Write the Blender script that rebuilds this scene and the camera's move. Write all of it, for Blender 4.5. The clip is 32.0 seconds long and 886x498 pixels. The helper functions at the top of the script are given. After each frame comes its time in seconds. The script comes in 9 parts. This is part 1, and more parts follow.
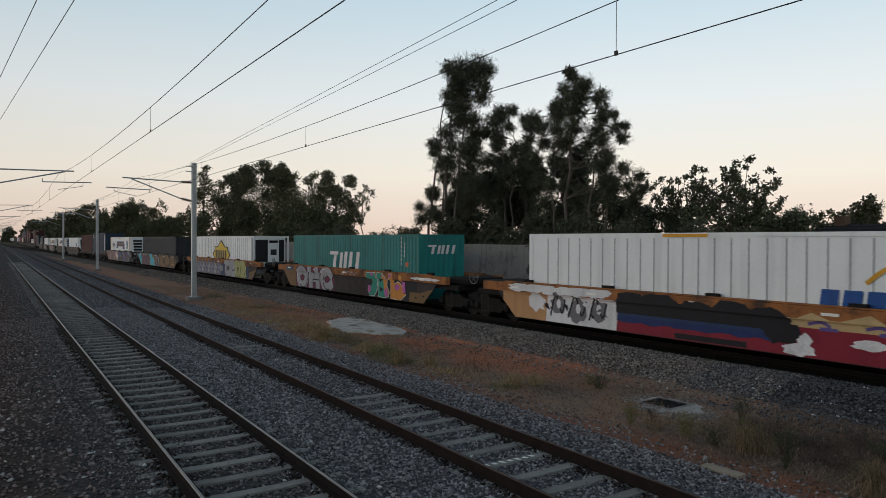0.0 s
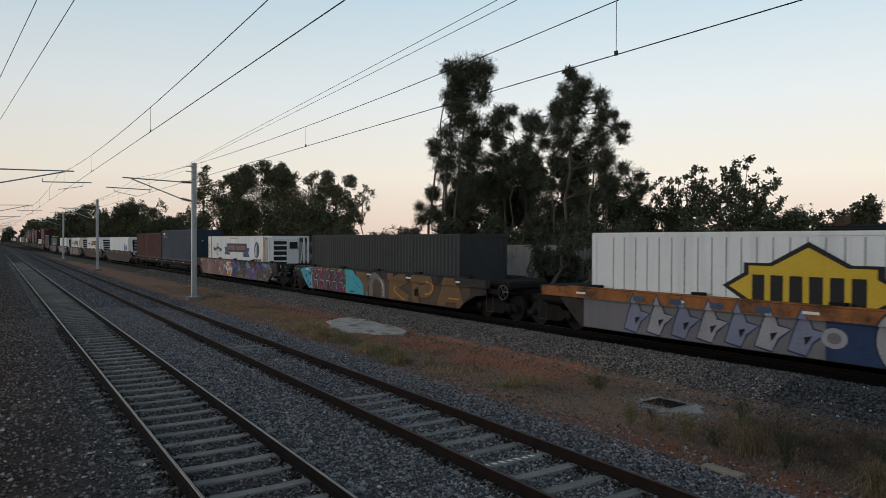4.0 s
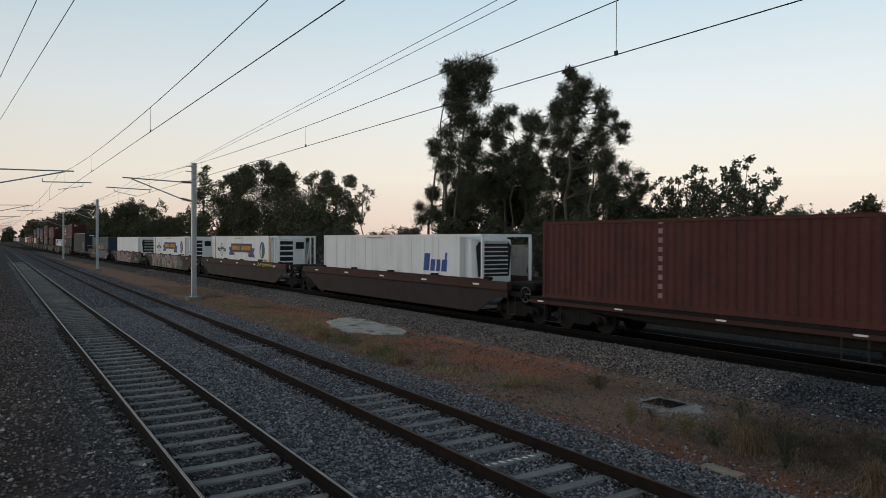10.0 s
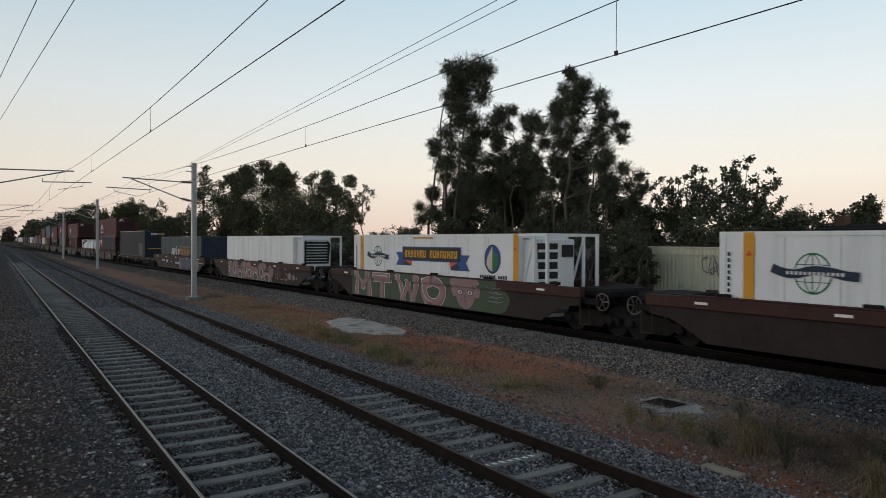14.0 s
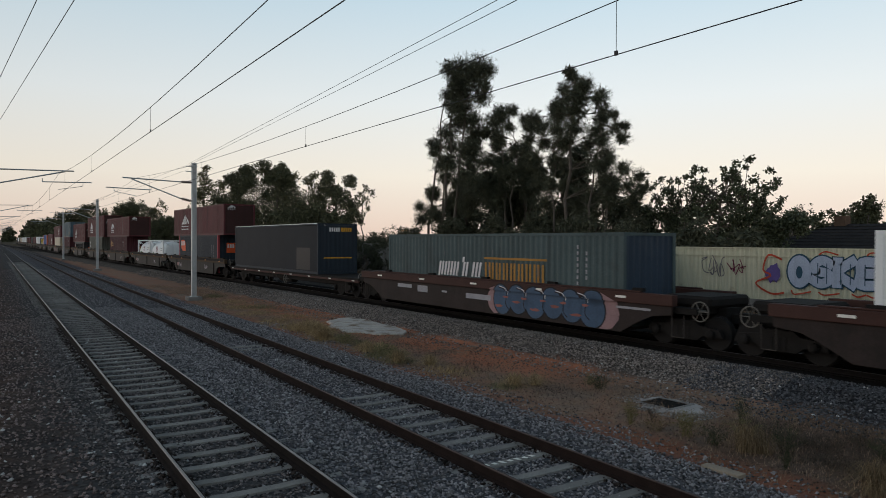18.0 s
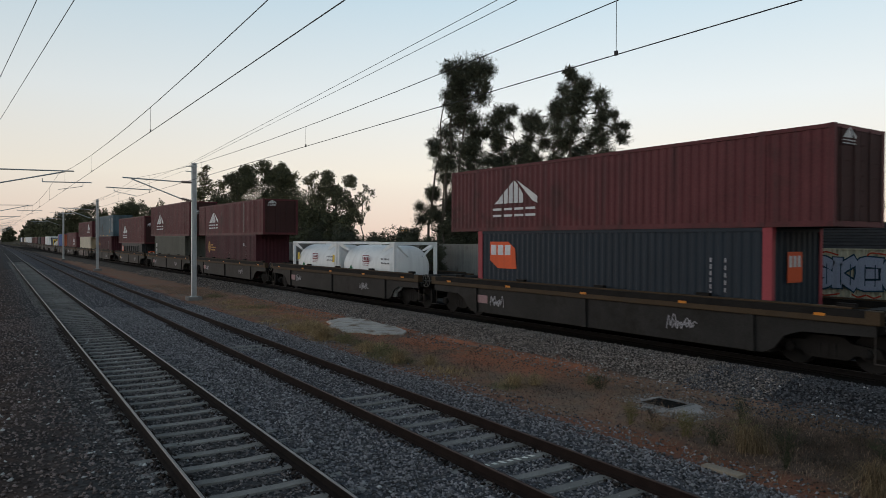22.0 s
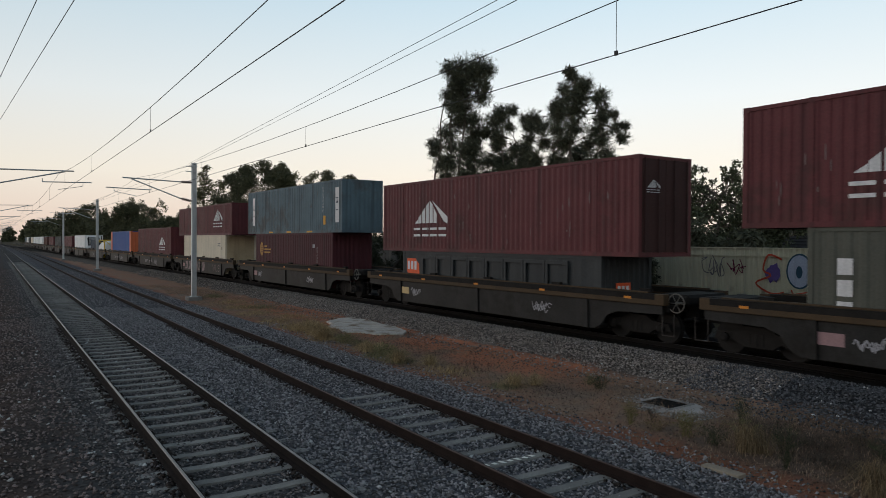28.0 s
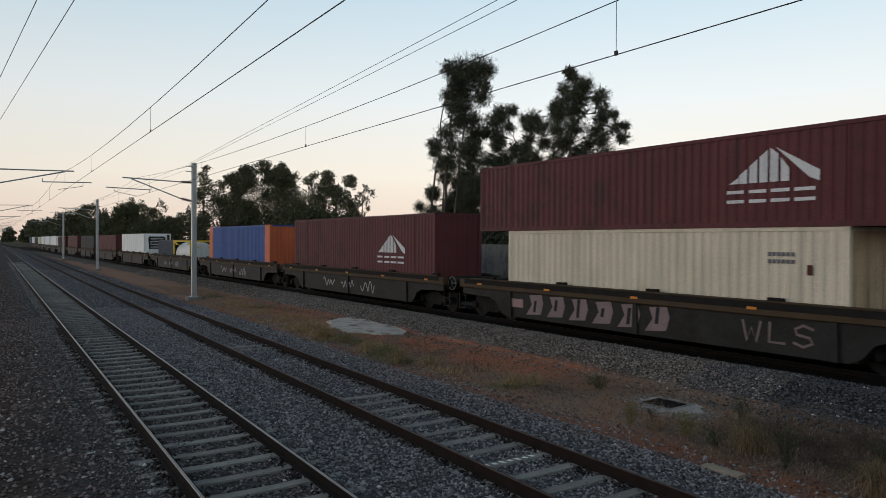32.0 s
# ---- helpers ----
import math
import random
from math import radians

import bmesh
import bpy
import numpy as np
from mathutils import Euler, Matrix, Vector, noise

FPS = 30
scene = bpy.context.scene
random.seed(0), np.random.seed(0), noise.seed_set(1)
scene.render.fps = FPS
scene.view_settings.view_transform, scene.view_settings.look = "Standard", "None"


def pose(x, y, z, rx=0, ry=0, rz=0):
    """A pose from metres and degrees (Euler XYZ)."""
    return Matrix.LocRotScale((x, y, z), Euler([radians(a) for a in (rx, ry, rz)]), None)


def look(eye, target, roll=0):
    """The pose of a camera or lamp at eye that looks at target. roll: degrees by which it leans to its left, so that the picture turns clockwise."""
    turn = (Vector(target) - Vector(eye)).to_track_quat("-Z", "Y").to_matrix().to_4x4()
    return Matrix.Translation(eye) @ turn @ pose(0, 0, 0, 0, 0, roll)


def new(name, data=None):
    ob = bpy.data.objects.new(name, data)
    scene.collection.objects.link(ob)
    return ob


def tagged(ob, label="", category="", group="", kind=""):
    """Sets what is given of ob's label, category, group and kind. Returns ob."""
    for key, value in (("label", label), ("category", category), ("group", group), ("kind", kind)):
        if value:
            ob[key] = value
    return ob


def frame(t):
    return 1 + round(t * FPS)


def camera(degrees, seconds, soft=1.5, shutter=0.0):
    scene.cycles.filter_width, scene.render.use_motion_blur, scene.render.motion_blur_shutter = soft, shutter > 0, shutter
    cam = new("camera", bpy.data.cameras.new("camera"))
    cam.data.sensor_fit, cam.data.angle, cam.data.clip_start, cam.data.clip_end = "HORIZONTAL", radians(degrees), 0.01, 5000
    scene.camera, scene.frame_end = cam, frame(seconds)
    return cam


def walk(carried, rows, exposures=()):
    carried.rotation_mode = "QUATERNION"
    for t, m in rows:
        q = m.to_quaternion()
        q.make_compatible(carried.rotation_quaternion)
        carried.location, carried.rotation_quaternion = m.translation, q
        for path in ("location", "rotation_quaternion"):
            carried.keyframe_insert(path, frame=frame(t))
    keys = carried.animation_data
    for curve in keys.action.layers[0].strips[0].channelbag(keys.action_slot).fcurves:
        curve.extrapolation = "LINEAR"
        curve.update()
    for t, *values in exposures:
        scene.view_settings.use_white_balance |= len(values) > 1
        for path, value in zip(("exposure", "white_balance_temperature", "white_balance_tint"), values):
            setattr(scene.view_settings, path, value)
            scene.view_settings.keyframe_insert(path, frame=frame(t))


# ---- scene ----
# Camera: on a tall stand beside a suburban line, looking up the line.
# x runs with the train, y away from the camera, z up; z = 0 is the dirt level.
cam = camera(64.376, 32.0, soft=0.72, shutter=0.15)
EYE = Vector((0.0, 0.0, 3.4))
YAW, PITCH, ROLL = radians(147.394), radians(-0.672), 0.25
AIM = EYE + Vector((math.cos(PITCH) * math.cos(YAW), math.cos(PITCH) * math.sin(YAW), math.sin(PITCH)))
STAND = look(EYE, AIM, ROLL)
walk(cam, [(0.0, STAND), (32.0, STAND)], [(0.0, 0.07), (14.0, 0.09), (23.0, 0.13), (28.0, 0.20), (32.0, 0.18)])

# ---- dusk sky: bright low band, dimmer overhead, afterglow behind the camera ----
world = bpy.data.worlds.new("dusk_sky")
scene.world = world
world.use_nodes = True
wn, wl = world.node_tree.nodes, world.node_tree.links
wn.clear()
w_out = wn.new("ShaderNodeOutputWorld")
w_bg = wn.new("ShaderNodeBackground")
w_tc = wn.new("ShaderNodeTexCoord")
w_sep = wn.new("ShaderNodeSeparateXYZ")
w_ramp = wn.new("ShaderNodeValToRGB")
wl.new(w_tc.outputs["Generated"], w_sep.inputs[0])
wl.new(w_sep.outputs["Z"], w_ramp.inputs[0])
SKY = [(0.0, (0.76, 0.58, 0.49)), (0.02, (0.84, 0.675, 0.565)), (0.09, (0.90, 0.835, 0.725)),
       (0.19, (0.79, 0.835, 0.84)), (0.33, (0.55, 0.70, 0.795)), (0.50, (0.25, 0.35, 0.44)), (1.0, (0.085, 0.13, 0.19))]
while len(w_ramp.color_ramp.elements) < len(SKY):
    w_ramp.color_ramp.elements.new(0.5)
for el, (pos, col) in zip(w_ramp.color_ramp.elements, SKY):
    el.position, el.color = pos, (*col, 1)
wl.new(w_ramp.outputs["Color"], w_bg.inputs["Color"])
# the sky is a little dimmer along the line than square to it
w_abs = wn.new("ShaderNodeMath")
w_abs.operation = "ABSOLUTE"
w_dim = wn.new("ShaderNodeMapRange")
for key, val in (("From Min", 0.0), ("From Max", 0.7), ("To Min", 0.84), ("To Max", 0.985)):
    w_dim.inputs[key].default_value = val
wl.new(w_sep.outputs["Y"], w_abs.inputs[0])
wl.new(w_abs.outputs[0], w_dim.inputs["Value"])
wl.new(w_dim.outputs[0], w_bg.inputs["Strength"])
w_bg.inputs["Strength"].default_value = 1.0
wl.new(w_bg.outputs[0], w_out.inputs[0])
# the glow of the set sun, low behind the camera
glow = new("sun", bpy.data.lights.new("sun", "SUN"))
glow.data.energy, glow.data.angle, glow.data.color = 0.6, radians(35), (1.0, 0.88, 0.80)
glow.matrix_world = look((-34, -30, 9), (0, 0, 0))


# ---- mesh helpers ----
def box(bm, x0, x1, y0, y1, z0, z1):
    v = [bm.verts.new((x, y, z)) for z in (z0, z1) for x, y in ((x0, y0), (x1, y0), (x1, y1), (x0, y1))]
    for q in ((3, 2, 1, 0), (4, 5, 6, 7), (0, 1, 5, 4), (1, 2, 6, 5), (2, 3, 7, 6), (3, 0, 4, 7)):
        bm.faces.new([v[i] for i in q])


def tube(bm, a, b, r, n=8, r2=None, caps=True):
    a, b = Vector(a), Vector(b)
    d = (b - a).normalized()
    e = d.orthogonal().normalized()
    f = d.cross(e)
    r2 = r if r2 is None else r2
    rings = []
    for p, rr in ((a, r), (b, r2)):
        rings.append([bm.verts.new(p + rr * (math.cos(k * math.tau / n) * e + math.sin(k * math.tau / n) * f)) for k in range(n)])
    for k in range(n):
        bm.faces.new((rings[0][k], rings[0][(k + 1) % n], rings[1][(k + 1) % n], rings[1][k]))
    if caps:
        bm.faces.new(rings[0][::-1])
        bm.faces.new(rings[1])


def prism(bm, pts, axis, lo, hi):
    """A polygon of (u, v) points, extruded along an axis."""
    def at(u, v, w):
        return {"x": (w, u, v), "y": (u, w, v), "z": (u, v, w)}[axis]
    a = [bm.verts.new(at(u, v, lo)) for u, v in pts]
    b = [bm.verts.new(at(u, v, hi)) for u, v in pts]
    bm.faces.new(a)
    bm.faces.new(b[::-1])
    for k in range(len(pts)):
        m = (k + 1) % len(pts)
        bm.faces.new((a[k], b[k], b[m], a[m]))


def lathe(bm, c, axis, prof, n=16):
    """A turned body: (radius, along) pairs round an axis through c."""
    c = Vector(c)
    ax = {"x": Vector((1, 0, 0)), "y": Vector((0, 1, 0)), "z": Vector((0, 0, 1))}[axis]
    e = ax.orthogonal().normalized()
    f = ax.cross(e)
    rings = [[bm.verts.new(c + h * ax + r * (math.cos(k * math.tau / n) * e + math.sin(k * math.tau / n) * f)) for k in range(n)]
             for r, h in prof]
    for p, q in zip(rings, rings[1:]):
        for k in range(n):
            bm.faces.new((p[k], p[(k + 1) % n], q[(k + 1) % n], q[k]))
    bm.faces.new(rings[0][::-1])
    bm.faces.new(rings[-1])


def mesh_of(name, bm, mat, bevel=0.0, smooth=False):
    bmesh.ops.recalc_face_normals(bm, faces=bm.faces)
    if bevel:
        bmesh.ops.bevel(bm, geom=bm.edges[:], offset=bevel, segments=1, affect="EDGES", clamp_overlap=True)
    me = bpy.data.meshes.new(name)
    bm.to_mesh(me)
    bm.free()
    for m in (mat if isinstance(mat, (list, tuple)) else (mat,)):
        me.materials.append(m)
    if smooth:
        for p in me.polygons:
            p.use_smooth = True
    return me


def part(name, bm, mat, parent=None, label="", bevel=0.0, smooth=False, at=(0, 0, 0)):
    ob = new(name, mesh_of(name, bm, mat, bevel, smooth))
    ob.location = at
    ob.parent = parent
    if label:
        tagged(ob, label)
    return ob


def soup(name, co, faces, mat):
    me = bpy.data.meshes.new(name)
    co = np.asarray(co, dtype=np.float32)
    faces = np.asarray(faces, dtype=np.int32)
    me.vertices.add(len(co))
    me.vertices.foreach_set("co", co.ravel())
    k = faces.shape[1]
    me.loops.add(faces.size)
    me.loops.foreach_set("vertex_index", faces.ravel())
    me.polygons.add(len(faces))
    me.polygons.foreach_set("loop_start", np.arange(0, faces.size, k, dtype=np.int32))
    me.update(calc_edges=True)
    me.validate()
    me.materials.append(mat)
    return me


def B():
    return bmesh.new()


# ---- materials ----
def mat_of(name, base, rough=0.7, metal=0.0, var=0.25, scale=3.0, fine=40.0, bump=0.15, dirt=None, dirt_at=0.55,
           streak=0.0, island=0.0, spec=0.12, obj_random=0.0):
    """A surface with broad and fine variation, optional stains and upright streaks."""
    m = bpy.data.materials.new(name)
    m.use_nodes = True
    nt, L = m.node_tree, m.node_tree.links
    N = nt.nodes.new
    b = nt.nodes["Principled BSDF"]
    b.inputs["Roughness"].default_value = rough
    b.inputs["Metallic"].default_value = metal
    b.inputs["Specular IOR Level"].default_value = spec
    tc = N("ShaderNodeTexCoord")
    n1 = N("ShaderNodeTexNoise")
    n1.inputs["Scale"].default_value, n1.inputs["Detail"].default_value = scale, 5
    n2 = N("ShaderNodeTexNoise")
    n2.inputs["Scale"].default_value, n2.inputs["Detail"].default_value = fine, 3
    L.new(tc.outputs["Object"], n1.inputs["Vector"])
    L.new(tc.outputs["Object"], n2.inputs["Vector"])
    add = N("ShaderNodeMath")
    add.operation = "ADD"
    L.new(n1.outputs["Fac"], add.inputs[0])
    L.new(n2.outputs["Fac"], add.inputs[1])
    mr = N("ShaderNodeMapRange")
    mr.inputs["From Min"].default_value, mr.inputs["From Max"].default_value = 0.6, 1.4
    mr.inputs["To Min"].default_value, mr.inputs["To Max"].default_value = 1 - var, 1 + var
    L.new(add.outputs[0], mr.inputs["Value"])
    last = mr.outputs[0]

    def times(a, c):
        q = N("ShaderNodeMath")
        q.operation = "MULTIPLY"
        L.new(a, q.inputs[0])
        L.new(c, q.inputs[1])
        return q.outputs[0]

    def spread(sock, amount):
        q = N("ShaderNodeMapRange")
        q.inputs["To Min"].default_value, q.inputs["To Max"].default_value = 1 - amount, 1 + amount
        L.new(sock, q.inputs["Value"])
        return q.outputs[0]
    if island:
        g = N("ShaderNodeNewGeometry")
        last = times(last, spread(g.outputs["Random Per Island"], island))
    if obj_random:
        g = N("ShaderNodeObjectInfo")
        last = times(last, spread(g.outputs["Random"], obj_random))
    mul = N("ShaderNodeVectorMath")
    mul.operation = "SCALE"
    mul.inputs[0].default_value = base[:3]
    L.new(last, mul.inputs["Scale"])
    col = mul.outputs["Vector"]

    def stain(col, fac, tint):
        q = N("ShaderNodeMix")
        q.data_type = "RGBA"
        L.new(fac, q.inputs["Factor"])
        L.new(col, q.inputs["A"])
        q.inputs["B"].default_value = (*tint, 1)
        return q.outputs["Result"]
    if dirt:
        n3 = N("ShaderNodeTexNoise")
        n3.inputs["Scale"].default_value, n3.inputs["Detail"].default_value = scale * 0.6, 8
        n3.inputs["Roughness"].default_value = 0.7
        L.new(tc.outputs["Object"], n3.inputs["Vector"])
        q = N("ShaderNodeMapRange")
        q.inputs["From Min"].default_value, q.inputs["From Max"].default_value = dirt_at, dirt_at + 0.14
        L.new(n3.outputs["Fac"], q.inputs["Value"])
        col = stain(col, q.outputs[0], dirt)
    if streak:
        mp = N("ShaderNodeMapping")
        mp.inputs["Scale"].default_value = (2.2, 2.2, 0.12)
        n4 = N("ShaderNodeTexNoise")
        n4.inputs["Scale"].default_value, n4.inputs["Detail"].default_value = 1.6, 6
        L.new(tc.outputs["Object"], mp.inputs["Vector"])
        L.new(mp.outputs[0], n4.inputs["Vector"])
        q = N("ShaderNodeMapRange")
        q.inputs["From Min"].default_value, q.inputs["From Max"].default_value = 0.5, 0.75
        q.inputs["To Max"].default_value = streak
        L.new(n4.outputs["Fac"], q.inputs["Value"])
        col = stain(col, q.outputs[0], tuple(0.35 * c + 0.012 for c in base[:3]))
    L.new(col, b.inputs["Base Color"])
    if bump:
        bp = N("ShaderNodeBump")
        bp.inputs["Strength"].default_value, bp.inputs["Distance"].default_value = bump, 0.02
        L.new(n2.outputs["Fac"], bp.inputs["Height"])
        L.new(bp.outputs[0], b.inputs["Normal"])
    return m


M = {}
M["rail_rust"] = mat_of("rail_rust", (0.022, 0.0145, 0.0125), 0.9, 0.0, 0.35, 4, 60, spec=0.05)
M["rail_head"] = mat_of("rail_head", (0.150, 0.138, 0.132), 0.42, 0.85, 0.25, 2, 30, 0.05)
# freight rail sides: the shadow beneath the wagons is put into this colour
M["rail_black"] = mat_of("shaded_rail", (0.010, 0.0085, 0.008), 0.85, 0.0, 0.3, 4, 60, spec=0.05)
M["rail_dark"] = mat_of("dark_rail_side", (0.0135, 0.0105, 0.0098), 0.88, 0.0, 0.35, 4, 60, spec=0.05)
M["rail_dull"] = mat_of("rusty_rail_head", (0.085, 0.056, 0.046), 0.6, 0.3, 0.3, 2, 30, 0.1)
M["sleeper"] = mat_of("sleeper_concrete", (0.205, 0.192, 0.175), 0.9, 0, 0.25, 3, 60, 0.4, (0.10, 0.09, 0.08), 0.6, obj_random=0.2, spec=0.2)
M["stone_near"] = mat_of("ballast_blue_grey", (0.188, 0.173, 0.174), 0.75, 0, 0.3, 2, 60, 0.3, island=0.88, spec=0.3)
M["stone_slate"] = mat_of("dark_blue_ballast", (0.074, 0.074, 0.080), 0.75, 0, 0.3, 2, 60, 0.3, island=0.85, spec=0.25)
M["stone_far"] = mat_of("ballast_brown_grey", (0.180, 0.152, 0.135), 0.8, 0, 0.3, 2, 60, 0.3, island=0.88, spec=0.25)
M["stone_rusty"] = mat_of("rust_stained_ballast", (0.040, 0.030, 0.026), 0.9, 0, 0.3, 2, 60, 0.3, island=0.7, spec=0.1)
M["stone_crumb"] = mat_of("crumbled_concrete", (0.25, 0.228, 0.212), 0.9, 0, 0.3, 2, 60, 0.3, island=0.6, spec=0.1)
M["stone_dusty"] = mat_of("dusty_ballast", (0.140, 0.123, 0.119), 0.9, 0, 0.3, 2, 60, 0.3, island=0.7, spec=0.12)
M["tancrete"] = mat_of("sandy_concrete", (0.30, 0.24, 0.18), 0.9, 0, 0.25, 3, 40, 0.3)
M["crumbs"] = mat_of("red_dirt_crumbs", (0.15, 0.105, 0.08), 0.95, 0, 0.3, 2, 60, 0.3, island=0.7, spec=0.05)
M["galv"] = mat_of("galvanised_steel", (0.42, 0.44, 0.45), 0.5, 0.6, 0.15, 4, 40, 0.05)
M["seam"] = mat_of("grey_seam", (0.24, 0.24, 0.25), 0.7, 0, 0.2)
M["slab"] = mat_of("bleached_concrete", (0.47, 0.42, 0.37), 0.9, 0, 0.35, 2.5, 40, 0.5, (0.20, 0.14, 0.10), 0.50)
M["concrete"] = mat_of("pale_concrete", (0.19, 0.178, 0.165), 0.9, 0, 0.25, 2, 30, 0.4, (0.16, 0.13, 0.11), 0.55)
M["wire"] = mat_of("dark_wire", (0.03, 0.03, 0.032), 0.6, 0.5, 0.1, 2, 20, 0)
M["porcelain"] = mat_of("brown_porcelain", (0.16, 0.12, 0.11), 0.3, 0, 0.1)
M["under"] = mat_of("grimy_undergear", (0.017, 0.015, 0.0138), 0.85, 0.1, 0.35, 4, 40)
M["tread"] = mat_of("grimy_wheel", (0.017, 0.0155, 0.0148), 0.85, 0.0, 0.3)
M["wellbrown"] = mat_of("dusty_brown_paint", (0.032, 0.0235, 0.0215), 0.65, 0, 0.3, 1.2, 30, 0.1, (0.022, 0.0175, 0.016), 0.52, 0.5, spec=0.1)
M["welldark"] = mat_of("sooty_grey_paint", (0.026, 0.0245, 0.0235), 0.55, 0, 0.35, 1.2, 30, 0.1, (0.016, 0.0140, 0.0125), 0.52, 0.5, spec=0.08)
M["stone_cess"] = mat_of("brown_ballast", (0.156, 0.122, 0.113), 0.9, 0, 0.3, 2, 60, 0.3, island=0.8, spec=0.1)
M["wellgrey"] = mat_of("dusty_grey_paint", (0.048, 0.040, 0.038), 0.75, 0, 0.25, 1.2, 30, 0.1, (0.028, 0.022, 0.020), 0.50, 0.5, spec=0.1)
M["sillbrown"] = mat_of("dark_red_brown_sill", (0.056, 0.027, 0.022), 0.7, 0, 0.25, 1.5, 30, 0.1, (0.04, 0.03, 0.026), 0.58)
M["sillorange"] = mat_of("faded_orange_sill", (0.30, 0.118, 0.042), 0.75, 0, 0.3, 1.5, 30, 0.1, (0.075, 0.042, 0.028), 0.48, 0.5, spec=0.1)
M["sillochre"] = mat_of("dirty_ochre_sill", (0.062, 0.041, 0.024), 0.75, 0, 0.3, 1.5, 30, 0.1, (0.05, 0.04, 0.03), 0.54)
M["handwheel"] = mat_of("rusty_bar", (0.058, 0.050, 0.045), 0.75, 0.2, 0.3, 4, 40, 0.05)
M["wheel_grey"] = mat_of("faded_grey_wheel_paint", (0.15, 0.135, 0.118), 0.7, 0.0, 0.3, 4, 40, 0.05)
M["plate"] = mat_of("white_reflector", (0.75, 0.72, 0.66), 0.5, 0, 0.1)
M["amber"] = mat_of("amber_reflector", (0.55, 0.20, 0.03), 0.4, 0, 0.1)


def paint(name, rgb, rough=0.55, var=0.15, dirt=None, streak=0.3, at=0.6, spec=0.16):
    M[name] = mat_of(name, rgb, rough, 0, var, 0.8, 20, 0.06, dirt, at, streak, spec=spec)
    return M[name]


paint("white_paint", (0.74, 0.74, 0.73), 0.5, 0.06, (0.55, 0.53, 0.5), 0.25, 0.64)
paint("teal_paint", (0.016, 0.168, 0.155), 0.5, 0.25, (0.02, 0.10, 0.092), 0.7, 0.54)
paint("slate_paint", (0.033, 0.036, 0.038), 0.6, 0.25, (0.048, 0.047, 0.046), 0.5, 0.56)
paint("navy_paint", (0.027, 0.043, 0.066), 0.6, 0.25, (0.042, 0.058, 0.078), 0.6, 0.54)
paint("ink_paint", (0.020, 0.028, 0.038), 0.6, 0.15, (0.03, 0.04, 0.05), 0.3)
paint("greyblue_paint", (0.085, 0.128, 0.152), 0.6, 0.3, (0.07, 0.075, 0.075), 0.8, 0.50)
paint("oxide_paint", (0.082, 0.028, 0.022), 0.7, 0.25, (0.055, 0.023, 0.019), 0.6, 0.54)
paint("maroon_paint", (0.108, 0.030, 0.033), 0.6, 0.25, (0.066, 0.026, 0.025), 0.65, 0.53)
paint("deep_maroon", (0.062, 0.017, 0.022), 0.65, 0.25, (0.045, 0.017, 0.018), 0.55, 0.54)
# maroon end doors, coloured darker for the shade on +x faces
paint("shaded_door", (0.052, 0.024, 0.022), 0.75, 0.2, (0.02, 0.018, 0.016), 0.35)
paint("pacgreen_paint", (0.062, 0.088, 0.090), 0.6, 0.25, (0.05, 0.06, 0.06), 0.6, 0.54)
paint("charcoal_curtain", (0.0135, 0.0165, 0.0215), 0.65, 0.2, (0.018, 0.021, 0.026), 0.4, 0.56, spec=0.1)
paint("olive_paint", (0.085, 0.085, 0.070), 0.65, 0.2, (0.06, 0.06, 0.05), 0.35)
paint("cream_paint", (0.62, 0.54, 0.42), 0.6, 0.15, (0.46, 0.35, 0.22), 0.3, 0.60)
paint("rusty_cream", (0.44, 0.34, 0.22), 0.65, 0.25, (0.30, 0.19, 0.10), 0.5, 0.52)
paint("blue_paint", (0.026, 0.080, 0.26), 0.55, 0.12)
paint("orange_paint", (0.55, 0.14, 0.06), 0.55, 0.12, (0.35, 0.10, 0.05))
paint("yellow_paint", (0.60, 0.40, 0.04), 0.55, 0.12)
paint("gold_paint", (0.62, 0.30, 0.03), 0.55, 0.1)
paint("faded_gold", (0.34, 0.17, 0.035), 0.6, 0.2, (0.16, 0.10, 0.05), 0.3)
paint("scf_red", (0.66, 0.10, 0.03), 0.55, 0.12)
paint("pink_paint", (0.30, 0.055, 0.065), 0.6, 0.12)
paint("black_paint", (0.018, 0.018, 0.02), 0.5, 0.1)
paint("offwhite_mark", (0.66, 0.64, 0.62), 0.6, 0.15)
paint("cladding", (0.55, 0.55, 0.54), 0.4, 0.1)

# ---- the freight line: straight past the camera, easing parallel to the suburban tracks far off ----
LEAN = radians(1.708)
FREIGHT_Y, FREIGHT_TOP = 18.006, 0.391
BEND_A, BEND_B = -120.0, -220.0


def line_at(s):
    """Place and heading of the freight line's centre, s metres along it."""
    if s >= BEND_A:
        return s * math.cos(LEAN), FREIGHT_Y + s * math.sin(LEAN), LEAN
    x, y = BEND_A * math.cos(LEAN), FREIGHT_Y + BEND_A * math.sin(LEAN)
    run = BEND_A - BEND_B
    k = min(BEND_A - s, run)
    return x + (s - BEND_A), y - LEAN * (k - k * k / 2 / run), LEAN * (1 - k / run)


def freight_y(x):
    return line_at(x)[1]


T1Y, T1TOP = 2.967, 0.232
T2Y, T2TOP = 6.880, 0.105
GAUGE = 1.60


